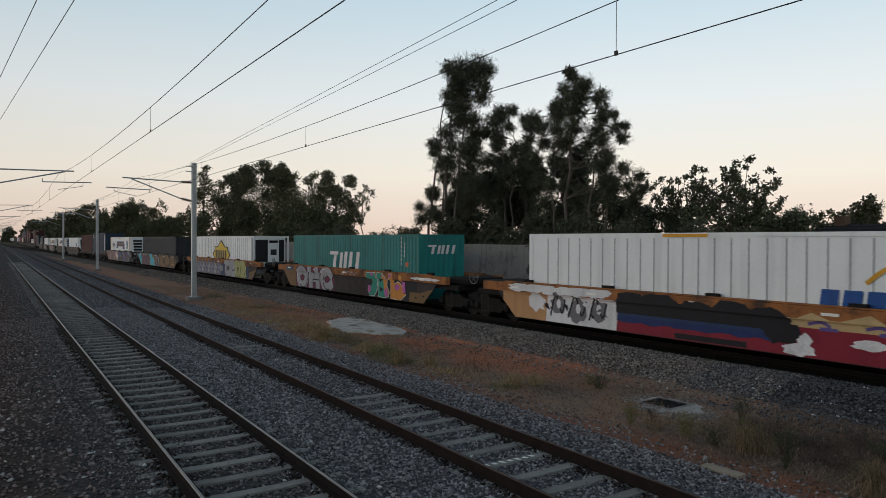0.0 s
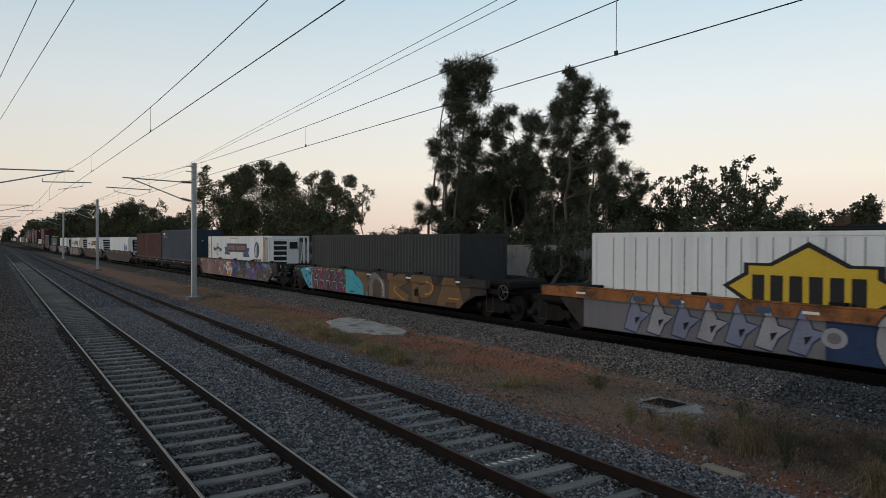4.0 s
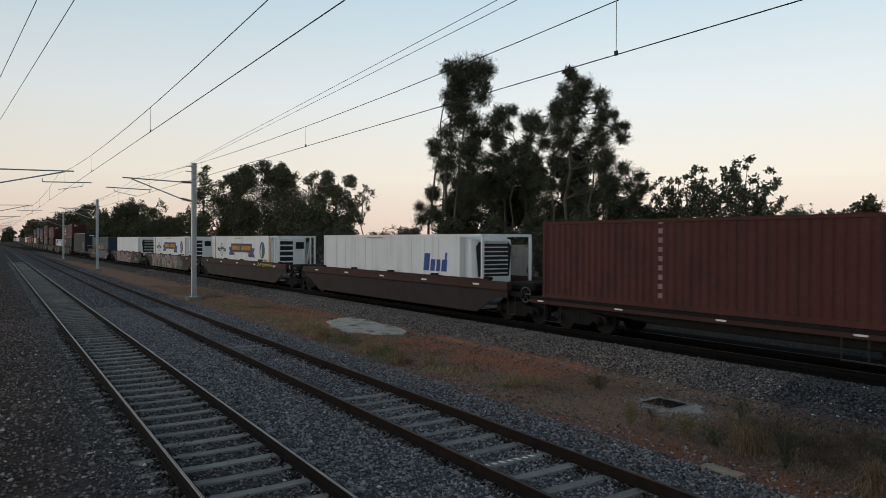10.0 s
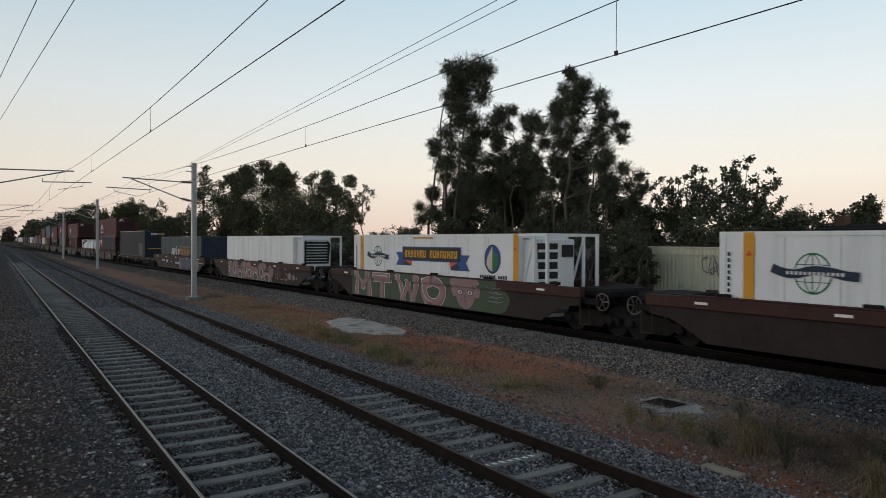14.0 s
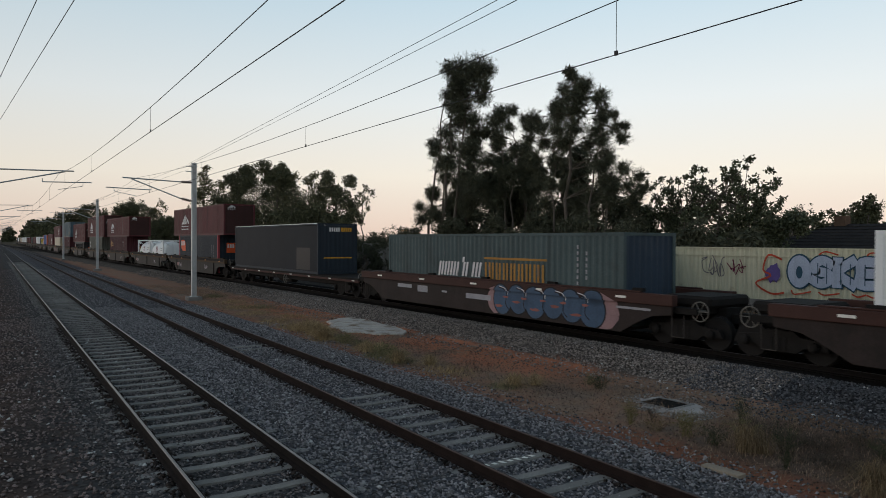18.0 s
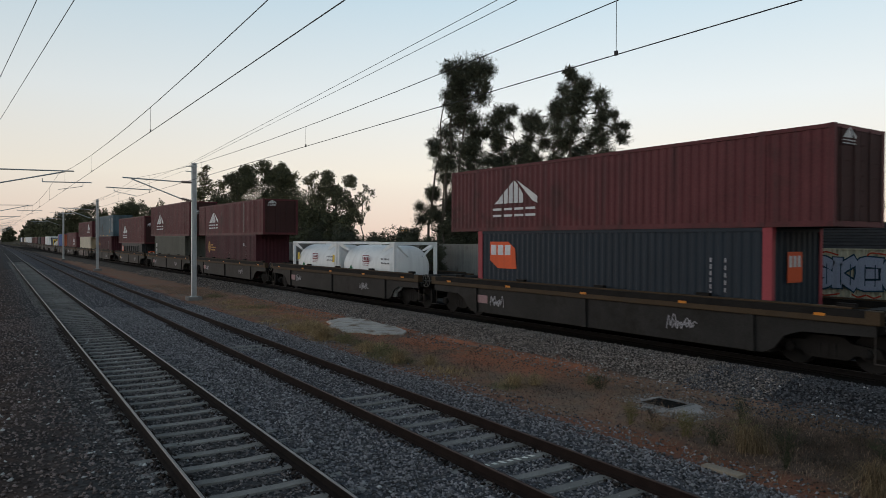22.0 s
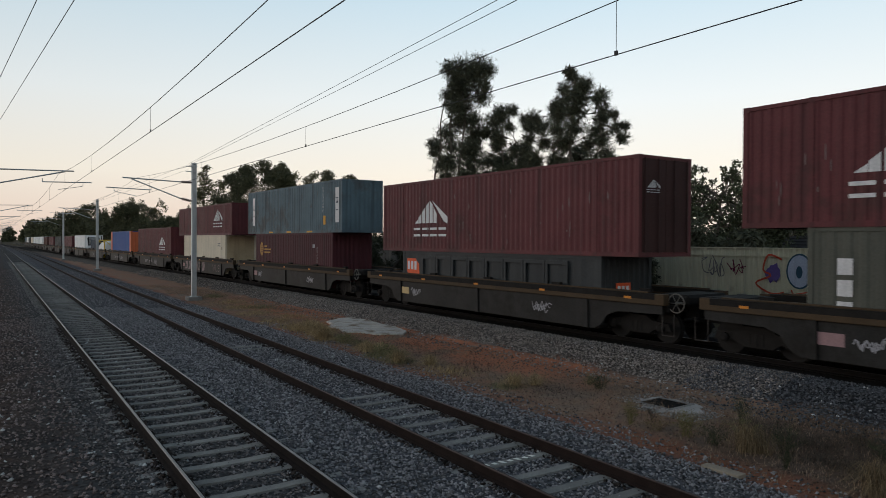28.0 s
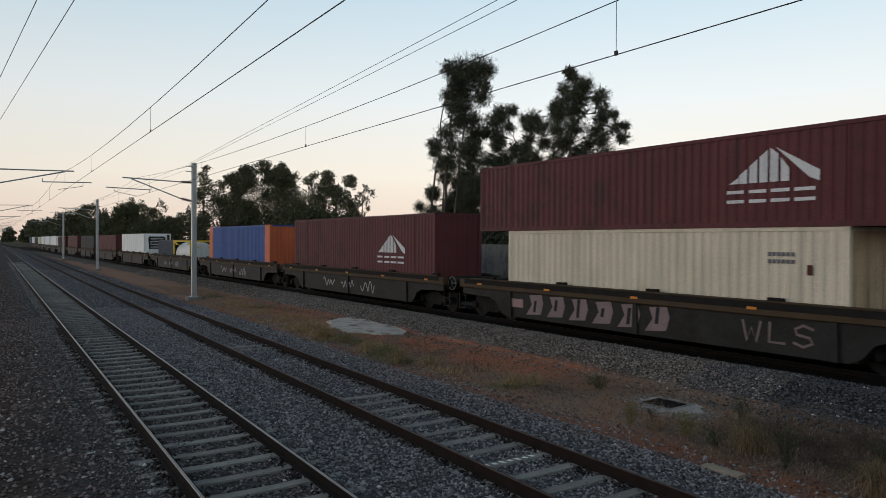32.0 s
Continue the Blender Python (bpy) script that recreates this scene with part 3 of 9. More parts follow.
def well_wagon(s, half, body, sill, label, style=0, plates=True):
    """A well wagon centred s metres along; half: half its body length. Its origin is on rail top."""
    root = empty("well_wagon", label, "freight wagon", "wagons of the train")
    y = HALF_WELL
    zb, zt, zs = 0.26, 1.53, 1.18     # bottom, sill top, underside of the ledge
    h = half
    low = h - (1.15 if style == 0 else 1.3 if style == 2 else 2.45)   # end of the deep well
    for d in (-1, 1):
        bm = B()
        prof = [(-h + 0.1, zs), (-h + 0.35, zs - 0.25), (-low, zb), (low, zb), (h - 0.35, zs - 0.25), (h - 0.1, zs)]
        if style == 2:
            prof = [(-h - 0.6, zs), (-h - 0.6, 0.93), (-h + 0.1, 0.84), (-h + 0.5, 0.68), (-h + 0.85, 0.50), (-low, zb), (low, zb), (h - 0.85, 0.50), (h - 0.5, 0.68), (h - 0.1, 0.84), (h + 0.6, 0.93), (h + 0.6, zs)]
        if style == 1:
            prof = [(-h, zs), (-h, zs - 0.26), (-low - 0.75, zs - 0.30), (-low - 0.35, zs - 0.45), (-low - 0.1, zb + 0.15), (-low + 0.2, zb), (low - 0.2, zb), (low + 0.1, zb + 0.15),
                    (low + 0.35, zs - 0.45), (low + 0.75, zs - 0.30), (h, zs - 0.26), (h, zs)]
        prism(bm, prof, "y", d * y - 0.03, d * y + 0.03)
        part("side_plate", bm, body, root)
        bm = B()
        over = 0.12 if style == 1 else 0.68
        box(bm, -h - over, h + over, d * y - 0.12, d * y + 0.12, zs, zt - 0.03)
        box(bm, -h + 0.5, h - 0.5, d * y - 0.06, d * y + 0.10, zt - 0.03, zt + 0.02)
        part("top_sill", bm, sill, root, "", 0.015)
        if style == 1:
            for x in (-low + 0.5, 0.0, low - 0.5):
                bm = B()
                prism(bm, [(x - 0.10, zb), (x + 0.10, zb), (x + 0.07, zs), (x - 0.07, zs)], "y", d * (y + 0.03), d * (y + 0.10))
                part("rib", bm, body, root)
    bm = B()
    box(bm, -low, low, -y, y, zb + 0.02, zb + 0.10)
    part("well_floor", bm, M["under"], root)
    for d in (-1, 1):
        bm = B()
        ex = h + (0.1 if style == 1 else 1.3)
        box(bm, min(d * low, d * ex), max(d * low, d * ex), -y + 0.1, y - 0.1, 0.98, 1.15)
        box(bm, min(d * h, d * (ex + 0.3)), max(d * h, d * (ex + 0.3)), -0.35, 0.35, 0.70, 1.15)
        part("end_platform", bm, M["under"], root)
        bm = B()
        e0, e1 = (h - 0.6, h + 0.5) if style == 1 else (h - 0.1, h + 1.5)
        box(bm, min(d * e0, d * e1), max(d * e0, d * e1), -0.95, 0.95, 1.15, 1.48)
        part("brake_gear", bm, M["under"], root, "", 0.08)
        coupler(root, d * (h + (0.0 if style == 1 else 1.2)), d)
        add_bogie(root, d * (h - 1.25) if style == 1 else d * (h + 0.68))
    if style == 1:
        brake_wheel(root, h + 0.3, -1.22, 1.25, 0.27)
    else:
        for d in (1,) if style == 0 else (-1, 1):
            brake_wheel(root, d * (h + (2.05 if style == 0 else 1.35)), -1.12 if style == 0 else -1.22, 1.56 if style == 0 else 1.08, 0.27)
    for d in (-1, 1):
        bm = B()
        x = d * (h + (0.15 if style == 1 else 0.75))
        for a, b in (((x - 0.2, 0.95), (x - 0.2, 0.32)), ((x - 0.2, 0.32), (x + 0.2, 0.32)), ((x + 0.2, 0.32), (x + 0.2, 0.95))):
            tube(bm, (a[0], -1.38, a[1]), (b[0], -1.38, b[1]), 0.016, 5)
        part("step", bm, M["handwheel"], root, "bent steel step")
        bm = B()
        tube(bm, (d * (h + 0.5), -1.1, 0.8), (d * (h + 0.5), 1.1, 0.8), 0.025, 6)
        part("hand_rail", bm, M["under"], root)
    if style == 1:
        # dark cap over the ochre ledge
        for d in (-1, 1):
            bm = B()
            box(bm, -h + 0.2, h - 0.2, d * y - 0.123, d * y + 0.123, zt - 0.20, zt - 0.026)
            part("sill_cap", bm, M["under"], root, "sooty black sill top")
    if plates:
        for k in range(5):
            x = -h + 1.2 + k * (2 * h - 2.4) / 4
            wide = 0.13 if style == 1 else 0.20
            bm = B()
            box(bm, x - wide, x + wide, -y - 0.13, -y - 0.118, zs + 0.13, zs + 0.20)
            part("reflector", bm, M["amber"] if style == 1 else M["plate"], root)
            bm = B()
            box(bm, x + 0.35, x + 0.75, -y - 0.02, -y + 0.12, zt, zt + 0.10)
            part("cone_guide", bm, M["under"], root)
    return rides(root, s)


def flat_wagon(s, half, label):
    root = empty("flat_wagon", label, "freight wagon", "wagons of the train")
    h = half
    for d in (-1, 1):
        bm = B()
        prism(bm, [(-h, 0.945), (-h, 0.80), (-h * 0.55, 0.58), (h * 0.55, 0.58), (h, 0.80), (h, 0.945)], "y", d * 1.02 - 0.05, d * 1.02 + 0.05)
        part("side_beam", bm, M["under"], root)
        bm = B()
        box(bm, -h, h, d * 1.26 - 0.04, d * 1.26 + 0.04, 0.83, 0.946)
        part("side_edge", bm, M["sillbrown"], root, "rusty brown deck edge")
        for e in (-1, 1):
            bm = B()
            for q in (0.75, 1.55):
                tube(bm, (e * (h - q), d * 1.27, 0.25), (e * (h - q), d * 1.27, 0.83), 0.016, 5)
            tube(bm, (e * (h - 0.75), d * 1.27, 0.25), (e * (h - 1.55), d * 1.27, 0.25), 0.016, 5)
            part("step", bm, M["handwheel"], root, "bent steel step")
    bm = B()
    box(bm, -h, h, -1.3, 1.3, 0.95, 1.05)
    part("deck", bm, M["under"], root)
    bm = B()
    box(bm, -h * 0.75, h * 0.75, -0.3, 0.3, 0.45, 0.95)
    part("centre_beam", bm, M["under"], root)
    bm = B()
    tube(bm, (-1.5, -0.7, 0.55), (0.6, -0.7, 0.55), 0.22, 12)
    part("air_tank", bm, M["under"], root)
    for d in (-1, 1):
        add_bogie(root, d * (h - 2.2))
        coupler(root, d * h, d)
    for k in range(8):
        x = -h + 0.6 + k * (2 * h - 1.2) / 7
        bm = B()
        box(bm, x - 0.15, x + 0.15, -1.315, -1.302, 0.89, 0.94)
        part("reflector", bm, M["plate"], root)
    brake_wheel(root, 0.6, -1.33, 0.6, 0.28)
    bm = B()
    for x in (-2.2, -1.6, -1.0):
        tube(bm, (x, -1.3, 0.30), (x, -1.3, 0.9), 0.015, 5)
    tube(bm, (-2.2, -1.3, 0.30), (-1.0, -1.3, 0.30), 0.015, 5)
    part("ladder", bm, M["handwheel"], root)
    return rides(root, s)


def corrugated(bm, x0, x1, y, z0, z1, d, pitch=0.278, depth=0.024):
    """A corrugated sheet in the xz plane; d = -1 or 1 is the side it faces."""
    n = max(2, round((x1 - x0) / pitch))
    p = (x1 - x0) / n
    pts = []
    for k in range(n):
        a = x0 + k * p
        pts += [(a, 0), (a + 0.30 * p, 0), (a + 0.5 * p, depth), (a + 0.8 * p, depth)]
    pts.append((x1, 0))
    lo = [bm.verts.new((x, y - d * q, z0)) for x, q in pts]
    hi = [bm.verts.new((x, y - d * q, z1)) for x, q in pts]
    for k in range(len(pts) - 1):
        bm.faces.new((lo[k], lo[k + 1], hi[k + 1], hi[k]))


def corrugated_end(bm, x, y0, y1, z0, z1, d, pitch=0.278, depth=0.024):
    n = max(2, round((y1 - y0) / pitch))
    p = (y1 - y0) / n
    pts = []
    for k in range(n):
        a = y0 + k * p
        pts += [(a, 0), (a + 0.30 * p, 0), (a + 0.5 * p, depth), (a + 0.8 * p, depth)]
    pts.append((y1, 0))
    lo = [bm.verts.new((x - d * q, y, z0)) for y, q in pts]
    hi = [bm.verts.new((x - d * q, y, z1)) for y, q in pts]
    for k in range(len(pts) - 1):
        bm.faces.new((lo[k], lo[k + 1], hi[k + 1], hi[k]))


def posts(root, mat, X, l, w, h, t, inset=None, width=None):
    """Corner posts of a container; inset: place of inner posts, from each end."""
    q = width or t
    ends = [(0, q), (l - q, l)]
    if inset:
        ends += [(inset, inset + t), (l - inset - t, l - inset)]
    for x0, x1 in ends:
        for y in (-w, w - t):
            bm = B()
            box(bm, x0, x1, y, y + t, 0, h)
            part("corner_post", bm, mat, root, at=(X, 0, 0))


def rails(bm, l, w, h, t):
    for y in (-w, w - t):
        for z, q in ((0, t), (h - t * 0.7, t * 0.7)):
            box(bm, t, l - t, y + 0.004, y + t, z, z + q)
    for x in (0, l - t):
        for z, q in ((0, t), (h - t * 0.7, t * 0.7)):
            box(bm, x + 0.004, x + t - 0.004, -w + t, w - t, z, z + q)


def castings(root, l, w, h, mat, inset=None):
    xs = [0.09, l - 0.09] + ([inset + 0.09, l - inset - 0.09] if inset else [])
    bm = B()
    box(bm, -0.092, 0.092, -0.083, 0.083, -0.062, 0.062)
    me = mesh_of("corner_casting", bm, mat)
    for x in xs:
        for y in (-w + 0.08, w - 0.08):
            for z in (0.06, h - 0.055):
                ob = new("corner_casting", me)
                ob.parent, ob.location = root, (x - l / 2, y, z)


def container(s, l, h, z, mat, label, width=2.44, doors=False, end_mat=None, inset=None, pitch=0.278, post_mat=None, post_width=None):
    """A corrugated box. Its origin is the middle of its floor; s: its rear end along the line; z above rail top."""
    root = empty("shipping_container", label, "container", "containers on the train")
    w = width / 2
    X = -l / 2
    posts(root, post_mat or mat, X, l, w, h, 0.14, inset, post_width)
    bm = B()
    rails(bm, l, w, h, 0.14)
    part("frame", bm, mat, root, at=(X, 0, 0))
    for d, nm in ((-1, "side_wall"), (1, "side_wall")):
        bm = B()
        spans = [(0.14, l - 0.14)] if not inset else [(0.14, inset), (inset + 0.14, l - inset - 0.14), (l - inset, l - 0.14)]
        for a, b in spans:
            corrugated(bm, a, b, d * (w - 0.02), 0.14, h - 0.10, d, pitch)
        part(nm, bm, mat, root, at=(X, 0, 0))
    bm = B()
    corrugated_end(bm, l - 0.03, -w + 0.14, w - 0.14, 0.14, h - 0.10, 1)
    part("end_wall", bm, end_mat or mat, root, at=(X, 0, 0))
    bm = B()
    corrugated_end(bm, 0.03, -w + 0.14, w - 0.14, 0.14, h - 0.10, -1)
    part("end_wall", bm, mat, root, at=(X, 0, 0))
    bm = B()
    box(bm, 0.1, l - 0.1, -w + 0.1, w - 0.1, h - 0.05, h - 0.02)
    part("roof", bm, mat, root, at=(X, 0, 0))
    bm = B()
    box(bm, 0.1, l - 0.1, -w + 0.1, w - 0.1, 0.02, 0.12)
    part("floor", bm, M["under"], root, at=(X, 0, 0))
    castings(root, l, w, h, post_mat or mat, inset)
    if doors:
        for d in (-1, 1):
            bm = B()
            box(bm, l - 0.025, l + 0.005, min(0.01 * d, d * (w - 0.15)), max(0.01 * d, d * (w - 0.15)), 0.15, h - 0.12)
            for q in (0.2, 0.35, 0.5, 0.65, 0.8):
                box(bm, l + 0.005, l + 0.02, min(0.1 * d, d * (w - 0.25)), max(0.1 * d, d * (w - 0.25)), q * h, q * h + 0.06)
            dr = part("door", bm, end_mat or mat, root, at=(X, 0, 0))
            for q in (0.3, 0.8):
                bm = B()
                tube(bm, (l + 0.035, d * w * q, 0.12), (l + 0.035, d * w * q, h - 0.08), 0.017, 6)
                part("locking_bar", bm, end_mat or mat, dr)
    root["z"] = z
    root["half"] = l / 2
    return rides(root, s + l / 2)


def reefer(s, l, h, z, label, ribs=13, unit="box", mat=None, gold=False):
    """A smooth white refrigerated container with its cooling unit in an open frame at the front."""
    mat = mat or M["white_paint"]
    root = empty("refrigerated_container", label, "container", "containers on the train")
    w, X = 1.23, -l / 2
    cab = 0.62 if unit == "box" else 1.55      # length of the open frame
    e = l - cab
    bm = B()
    box(bm, 0, e, -w, w, 0, h)
    part("insulated_body", bm, mat, root, "", 0.02, at=(X, 0, 0))
    for d in (-1, 1):
        for k in range(1, ribs):
            x = 0.45 + (e - 0.9) * k / ribs
            bm = B()
            box(bm, x - 0.014, x + 0.014, d * (w + 0.004) - 0.004, d * (w + 0.004) + 0.004, 0.18, h - 0.15)
            part("panel_seam", bm, M["seam"] if ribs > 13 else M["cladding"], root, at=(X, 0, 0))
    for d in (-1, 1):
        bm = B()
        for z0, z1 in ((0, 0.16), (h - 0.11, h)):
            box(bm, 0.0, e, d * w - 0.02, d * w + 0.02, z0, z1)
        for x in (0.0, e - 0.18):
            box(bm, x, x + 0.18, d * w - 0.02, d * w + 0.025, 0.16, h - 0.11)
        part("edge_frame", bm, mat, root, at=(X, 0, 0))
    # open frame
    bm = B()
    for d in (-1, 1):
        box(bm, l - 0.09, l, d * w - 0.05, d * w + 0.05, 0, h)
        box(bm, e, l, d * w - 0.05, d * w + 0.05, h - 0.1, h)
        box(bm, e, l, d * w - 0.05, d * w + 0.05, 0, 0.12)
        if unit == "slot":
            tube(bm, (e + 0.05, d * w, 0.5), (l - 0.7, d * w, h - 0.1), 0.045, 6)
            box(bm, l - 0.78, l - 0.68, d * w - 0.04, d * w + 0.04, 0.12, h - 0.1)
        box(bm, e, l - (0.09 if unit == "box" else 0.3), d * w - 0.04, d * w + 0.04, 0.75, 0.85)
    box(bm, l - 0.09, l, -w, w, h - 0.1, h)
    box(bm, l - 0.09, l, -w, w, 0, 0.12)
    part("front_frame", bm, mat, root, at=(X, 0, 0))
    # cooling unit: near half of its front is grille, far half a panel
    u = part("cooling_unit", unit_mesh(e, w, h, unit), mat, root, "white cooling unit with a dark grille", 0.04, at=(X, 0, 0))
    f = e + (0.44 if unit == "box" else 0.66)
    if unit == "round":
        pts = [(-0.92, h - 0.5), (-0.75, h - 0.3), (0.75, h - 0.3), (0.92, h - 0.5), (0.8, 1.2), (-0.8, 1.2)]
    elif unit == "slot":
        pts = [(-0.95, h - 0.35), (0.05, h - 0.35), (0.05, 0.98), (-0.85, 0.98)]
    bm = B()
    if unit == "box":
        # dark wrap round the bowed front, open at the panel
        for y0, y1 in ((0.62, 1.06), (-1.06, -0.22)):
            ys = [y0 + (y1 - y0) * k / 6 for k in range(7)]
            prism(bm, [(bow(e, y) - 0.03, y) for y in ys] + [(bow(e, y) + 0.012, y) for y in reversed(ys)], "z", 1.1, h - 0.26)
            if y0 > 0:
                part("grille", bm, M["black_paint"], u)
                bm = B()
        prism(bm, [(e + 0.02, -1.075), (e + 0.18, -1.075), (e + 0.18, -1.04), (e + 0.02, -1.04)], "z", 1.1, h - 0.26)
    else:
        prism(bm, pts, "x", f, f + 0.02)
    part("grille", bm, M["black_paint"], u)
    n = {"slot": 4, "round": 8, "box": 0}[unit]
    g0, g1 = (-0.95, 0.05) if unit == "slot" else (-0.72, 0.72)
    for k in range(n):
        zz = 1.08 + k * ((h - 1.5) / n) + (0.12 if unit == "round" else 0)
        bm = B()
        box(bm, f + 0.02, f + 0.05, g0 + 0.04, g1 - 0.02, zz + 0.1, zz + (0.2 if unit == "slot" else 0.15))
        part("louvre", bm, mat if unit == "slot" else M["cladding"], u)
    if unit == "box":
        bm = B()
        box(bm, e + 0.40, bow(e, 0.2) + 0.02, -0.02, 0.42, 1.58, 1.98)
        part("dark_badge", bm, M["slate_paint"], u)
        bm = B()
        box(bm, e + 0.40, bow(e, 0.2) + 0.02, -0.12, 0.52, h - 0.48, h - 0.30)
        part("air_slot", bm, M["black_paint"], u)
    if unit == "slot":
        bm = B()
        box(bm, f + 0.02, f + 0.07, 0.25, 0.8, h - 0.85, h - 0.4)
        part("control_window", bm, M["black_paint"], u)
    bm = B()
    tube(bm, (f + (0.0 if unit == "box" else 0.3), -0.5, 0.15), (f + (0.0 if unit == "box" else 0.3), 0.5, 0.15), 0.14 if unit == "box" else 0.22, 12)
    part("fuel_tank", bm, M["galv"], u)
    if gold:
        for x in (0.70, e - 0.30):
            for d in (-1, 1):
                bm = B()
                box(bm, x, x + 0.30, d * (w + 0.012) - 0.012, d * (w + 0.012) + 0.012, 0.0, h - 0.02)
                part("gold_post", bm, M["gold_paint"], root, "gold painted corner post", at=(X, 0, 0))
    root["z"] = z
    return rides(root, s + l / 2)


def bow(e, y):
    """How far the bowed front of a cooling unit stands out at y."""
    return e + 0.20 + 0.26 * math.sqrt(max(0.0, 1.0 - (y / 1.08) ** 2))


def unit_mesh(e, w, h, unit):
    bm = B()
    if unit == "box":
        ys = [-1.06 + 2.12 * k / 14 for k in range(15)]
        prism(bm, [(e, -1.06)] + [(bow(e, y), y) for y in ys] + [(e, 1.06)], "z", 0.28, h - 0.12)
    else:
        prism(bm, [(e, -1.02), (e + 0.5, -1.02), (e + 0.66, -0.9), (e + 0.66, 0.9), (e + 0.5, 1.02), (e, 1.02)], "z", 0.2, h - 0.2)
    return bm


def tank_container(s, z, label, mat=None, frame=None):
    root = empty("tank_container", label, "tank container", "containers on the train")
    l, w, h = 6.06, 1.22, 2.58
    X = -l / 2
    mat, frame = mat or M["white_paint"], frame or mat or M["white_paint"]
    bm = B()
    lathe(bm, (0, 0, h / 2), "x", [(0.35, 0.22), (0.85, 0.30), (1.08, 0.5), (1.12, 0.7), (1.12, l - 0.7), (1.08, l - 0.5), (0.85, l - 0.3), (0.35, l - 0.22)], 36)
    part("vessel", bm, mat, root, smooth=True, at=(X, 0, 0))
    bm = B()
    for x in (0, l - 0.14):
        for y in (-w, w - 0.14):
            box(bm, x, x + 0.14, y, y + 0.14, 0, h)
        for z0 in (0, h - 0.14):
            box(bm, x + 0.01, x + 0.13, -w + 0.14, w - 0.14, z0, z0 + 0.14)
        for d in (-1, 1):
            for a, b in (((d * w * 0.93, 0.1), (d * 0.4, 0.7)), ((d * w * 0.93, h - 0.1), (d * 0.4, h - 0.7))):
                tube(bm, (x + 0.07, *a), (x + 0.07, *b), 0.06, 6)
    for y in (-w, w - 0.1):
        box(bm, 0.14, l - 0.14, y, y + 0.1, 0.0, 0.12)
        box(bm, 0.14, l - 0.14, y + 0.01, y + 0.09, h - 0.12, h - 0.02)
        d = -1 if y < 0 else 1
        for x0, q in ((0.14, 1), (l - 0.14, -1)):
            prism(bm, [(x0, h - 0.03), (x0 + q * 0.16, h - 0.04), (x0 + q * 1.15, h - 0.42), (x0 + q * 0.95, h - 0.45), (x0, h - 0.22)][::q], "y", d * (w - 0.07) - 0.02, d * (w - 0.07) + 0.02)
    part("frame", bm, frame, root, at=(X, 0, 0))
    root["z"] = z
    return rides(root, s + l / 2)


def curtain_box(s, l, h, z, label):
    root = empty("curtain_sided_container", label, "container", "containers on the train")
    w, X = 1.25, -l / 2
    bm = B()
    box(bm, 0.05, l - 0.05, -w + 0.02, w - 0.02, 0.12, h - 0.1)
    part("curtain", bm, M["charcoal_curtain"], root, "", 0.02, at=(X, 0, 0))
    posts(root, M["ink_paint"], X, l, w, h, 0.13)
    bm = B()
    rails(bm, l, w, h, 0.13)
    part("frame", bm, M["ink_paint"], root, at=(X, 0, 0))
    bm = B()
    corrugated_end(bm, l + 0.01, -w + 0.14, w - 0.14, 0.14, h - 0.10, 1)
    part("end_wall", bm, M["ink_paint"], root, at=(X, 0, 0))
    bm = B()
    box(bm, 0.1, l - 0.1, -w, -w + 0.06, h - 0.03, h + 0.015)
    box(bm, 0.1, l - 0.1, w - 0.06, w, h - 0.03, h + 0.015)
    part("roof_rail", bm, M["offwhite_mark"], root, at=(X, 0, 0))
    root["z"] = z
    return rides(root, s + l / 2)


# consist, in order from the head of the train; numbers are metres along the line at t = 0
WH, GH = 8.65, 8.75
WELL_FLOOR = 0.362
W = []
def wellA(s, body="wellbrown", sill="sillbrown", label="dusty brown well wagon with a red-brown sill"):
    w = well_wagon(s, WH, M[body], M[sill], label, 0 if sill == "sillorange" else 2)
    W.append(w)
    return w


def wellB(s, label="sooty grey well wagon with an ochre sill"):
    w = well_wagon(s, GH, M["welldark"], M["sillochre"], label, 1)
    W.append(w)
    return w


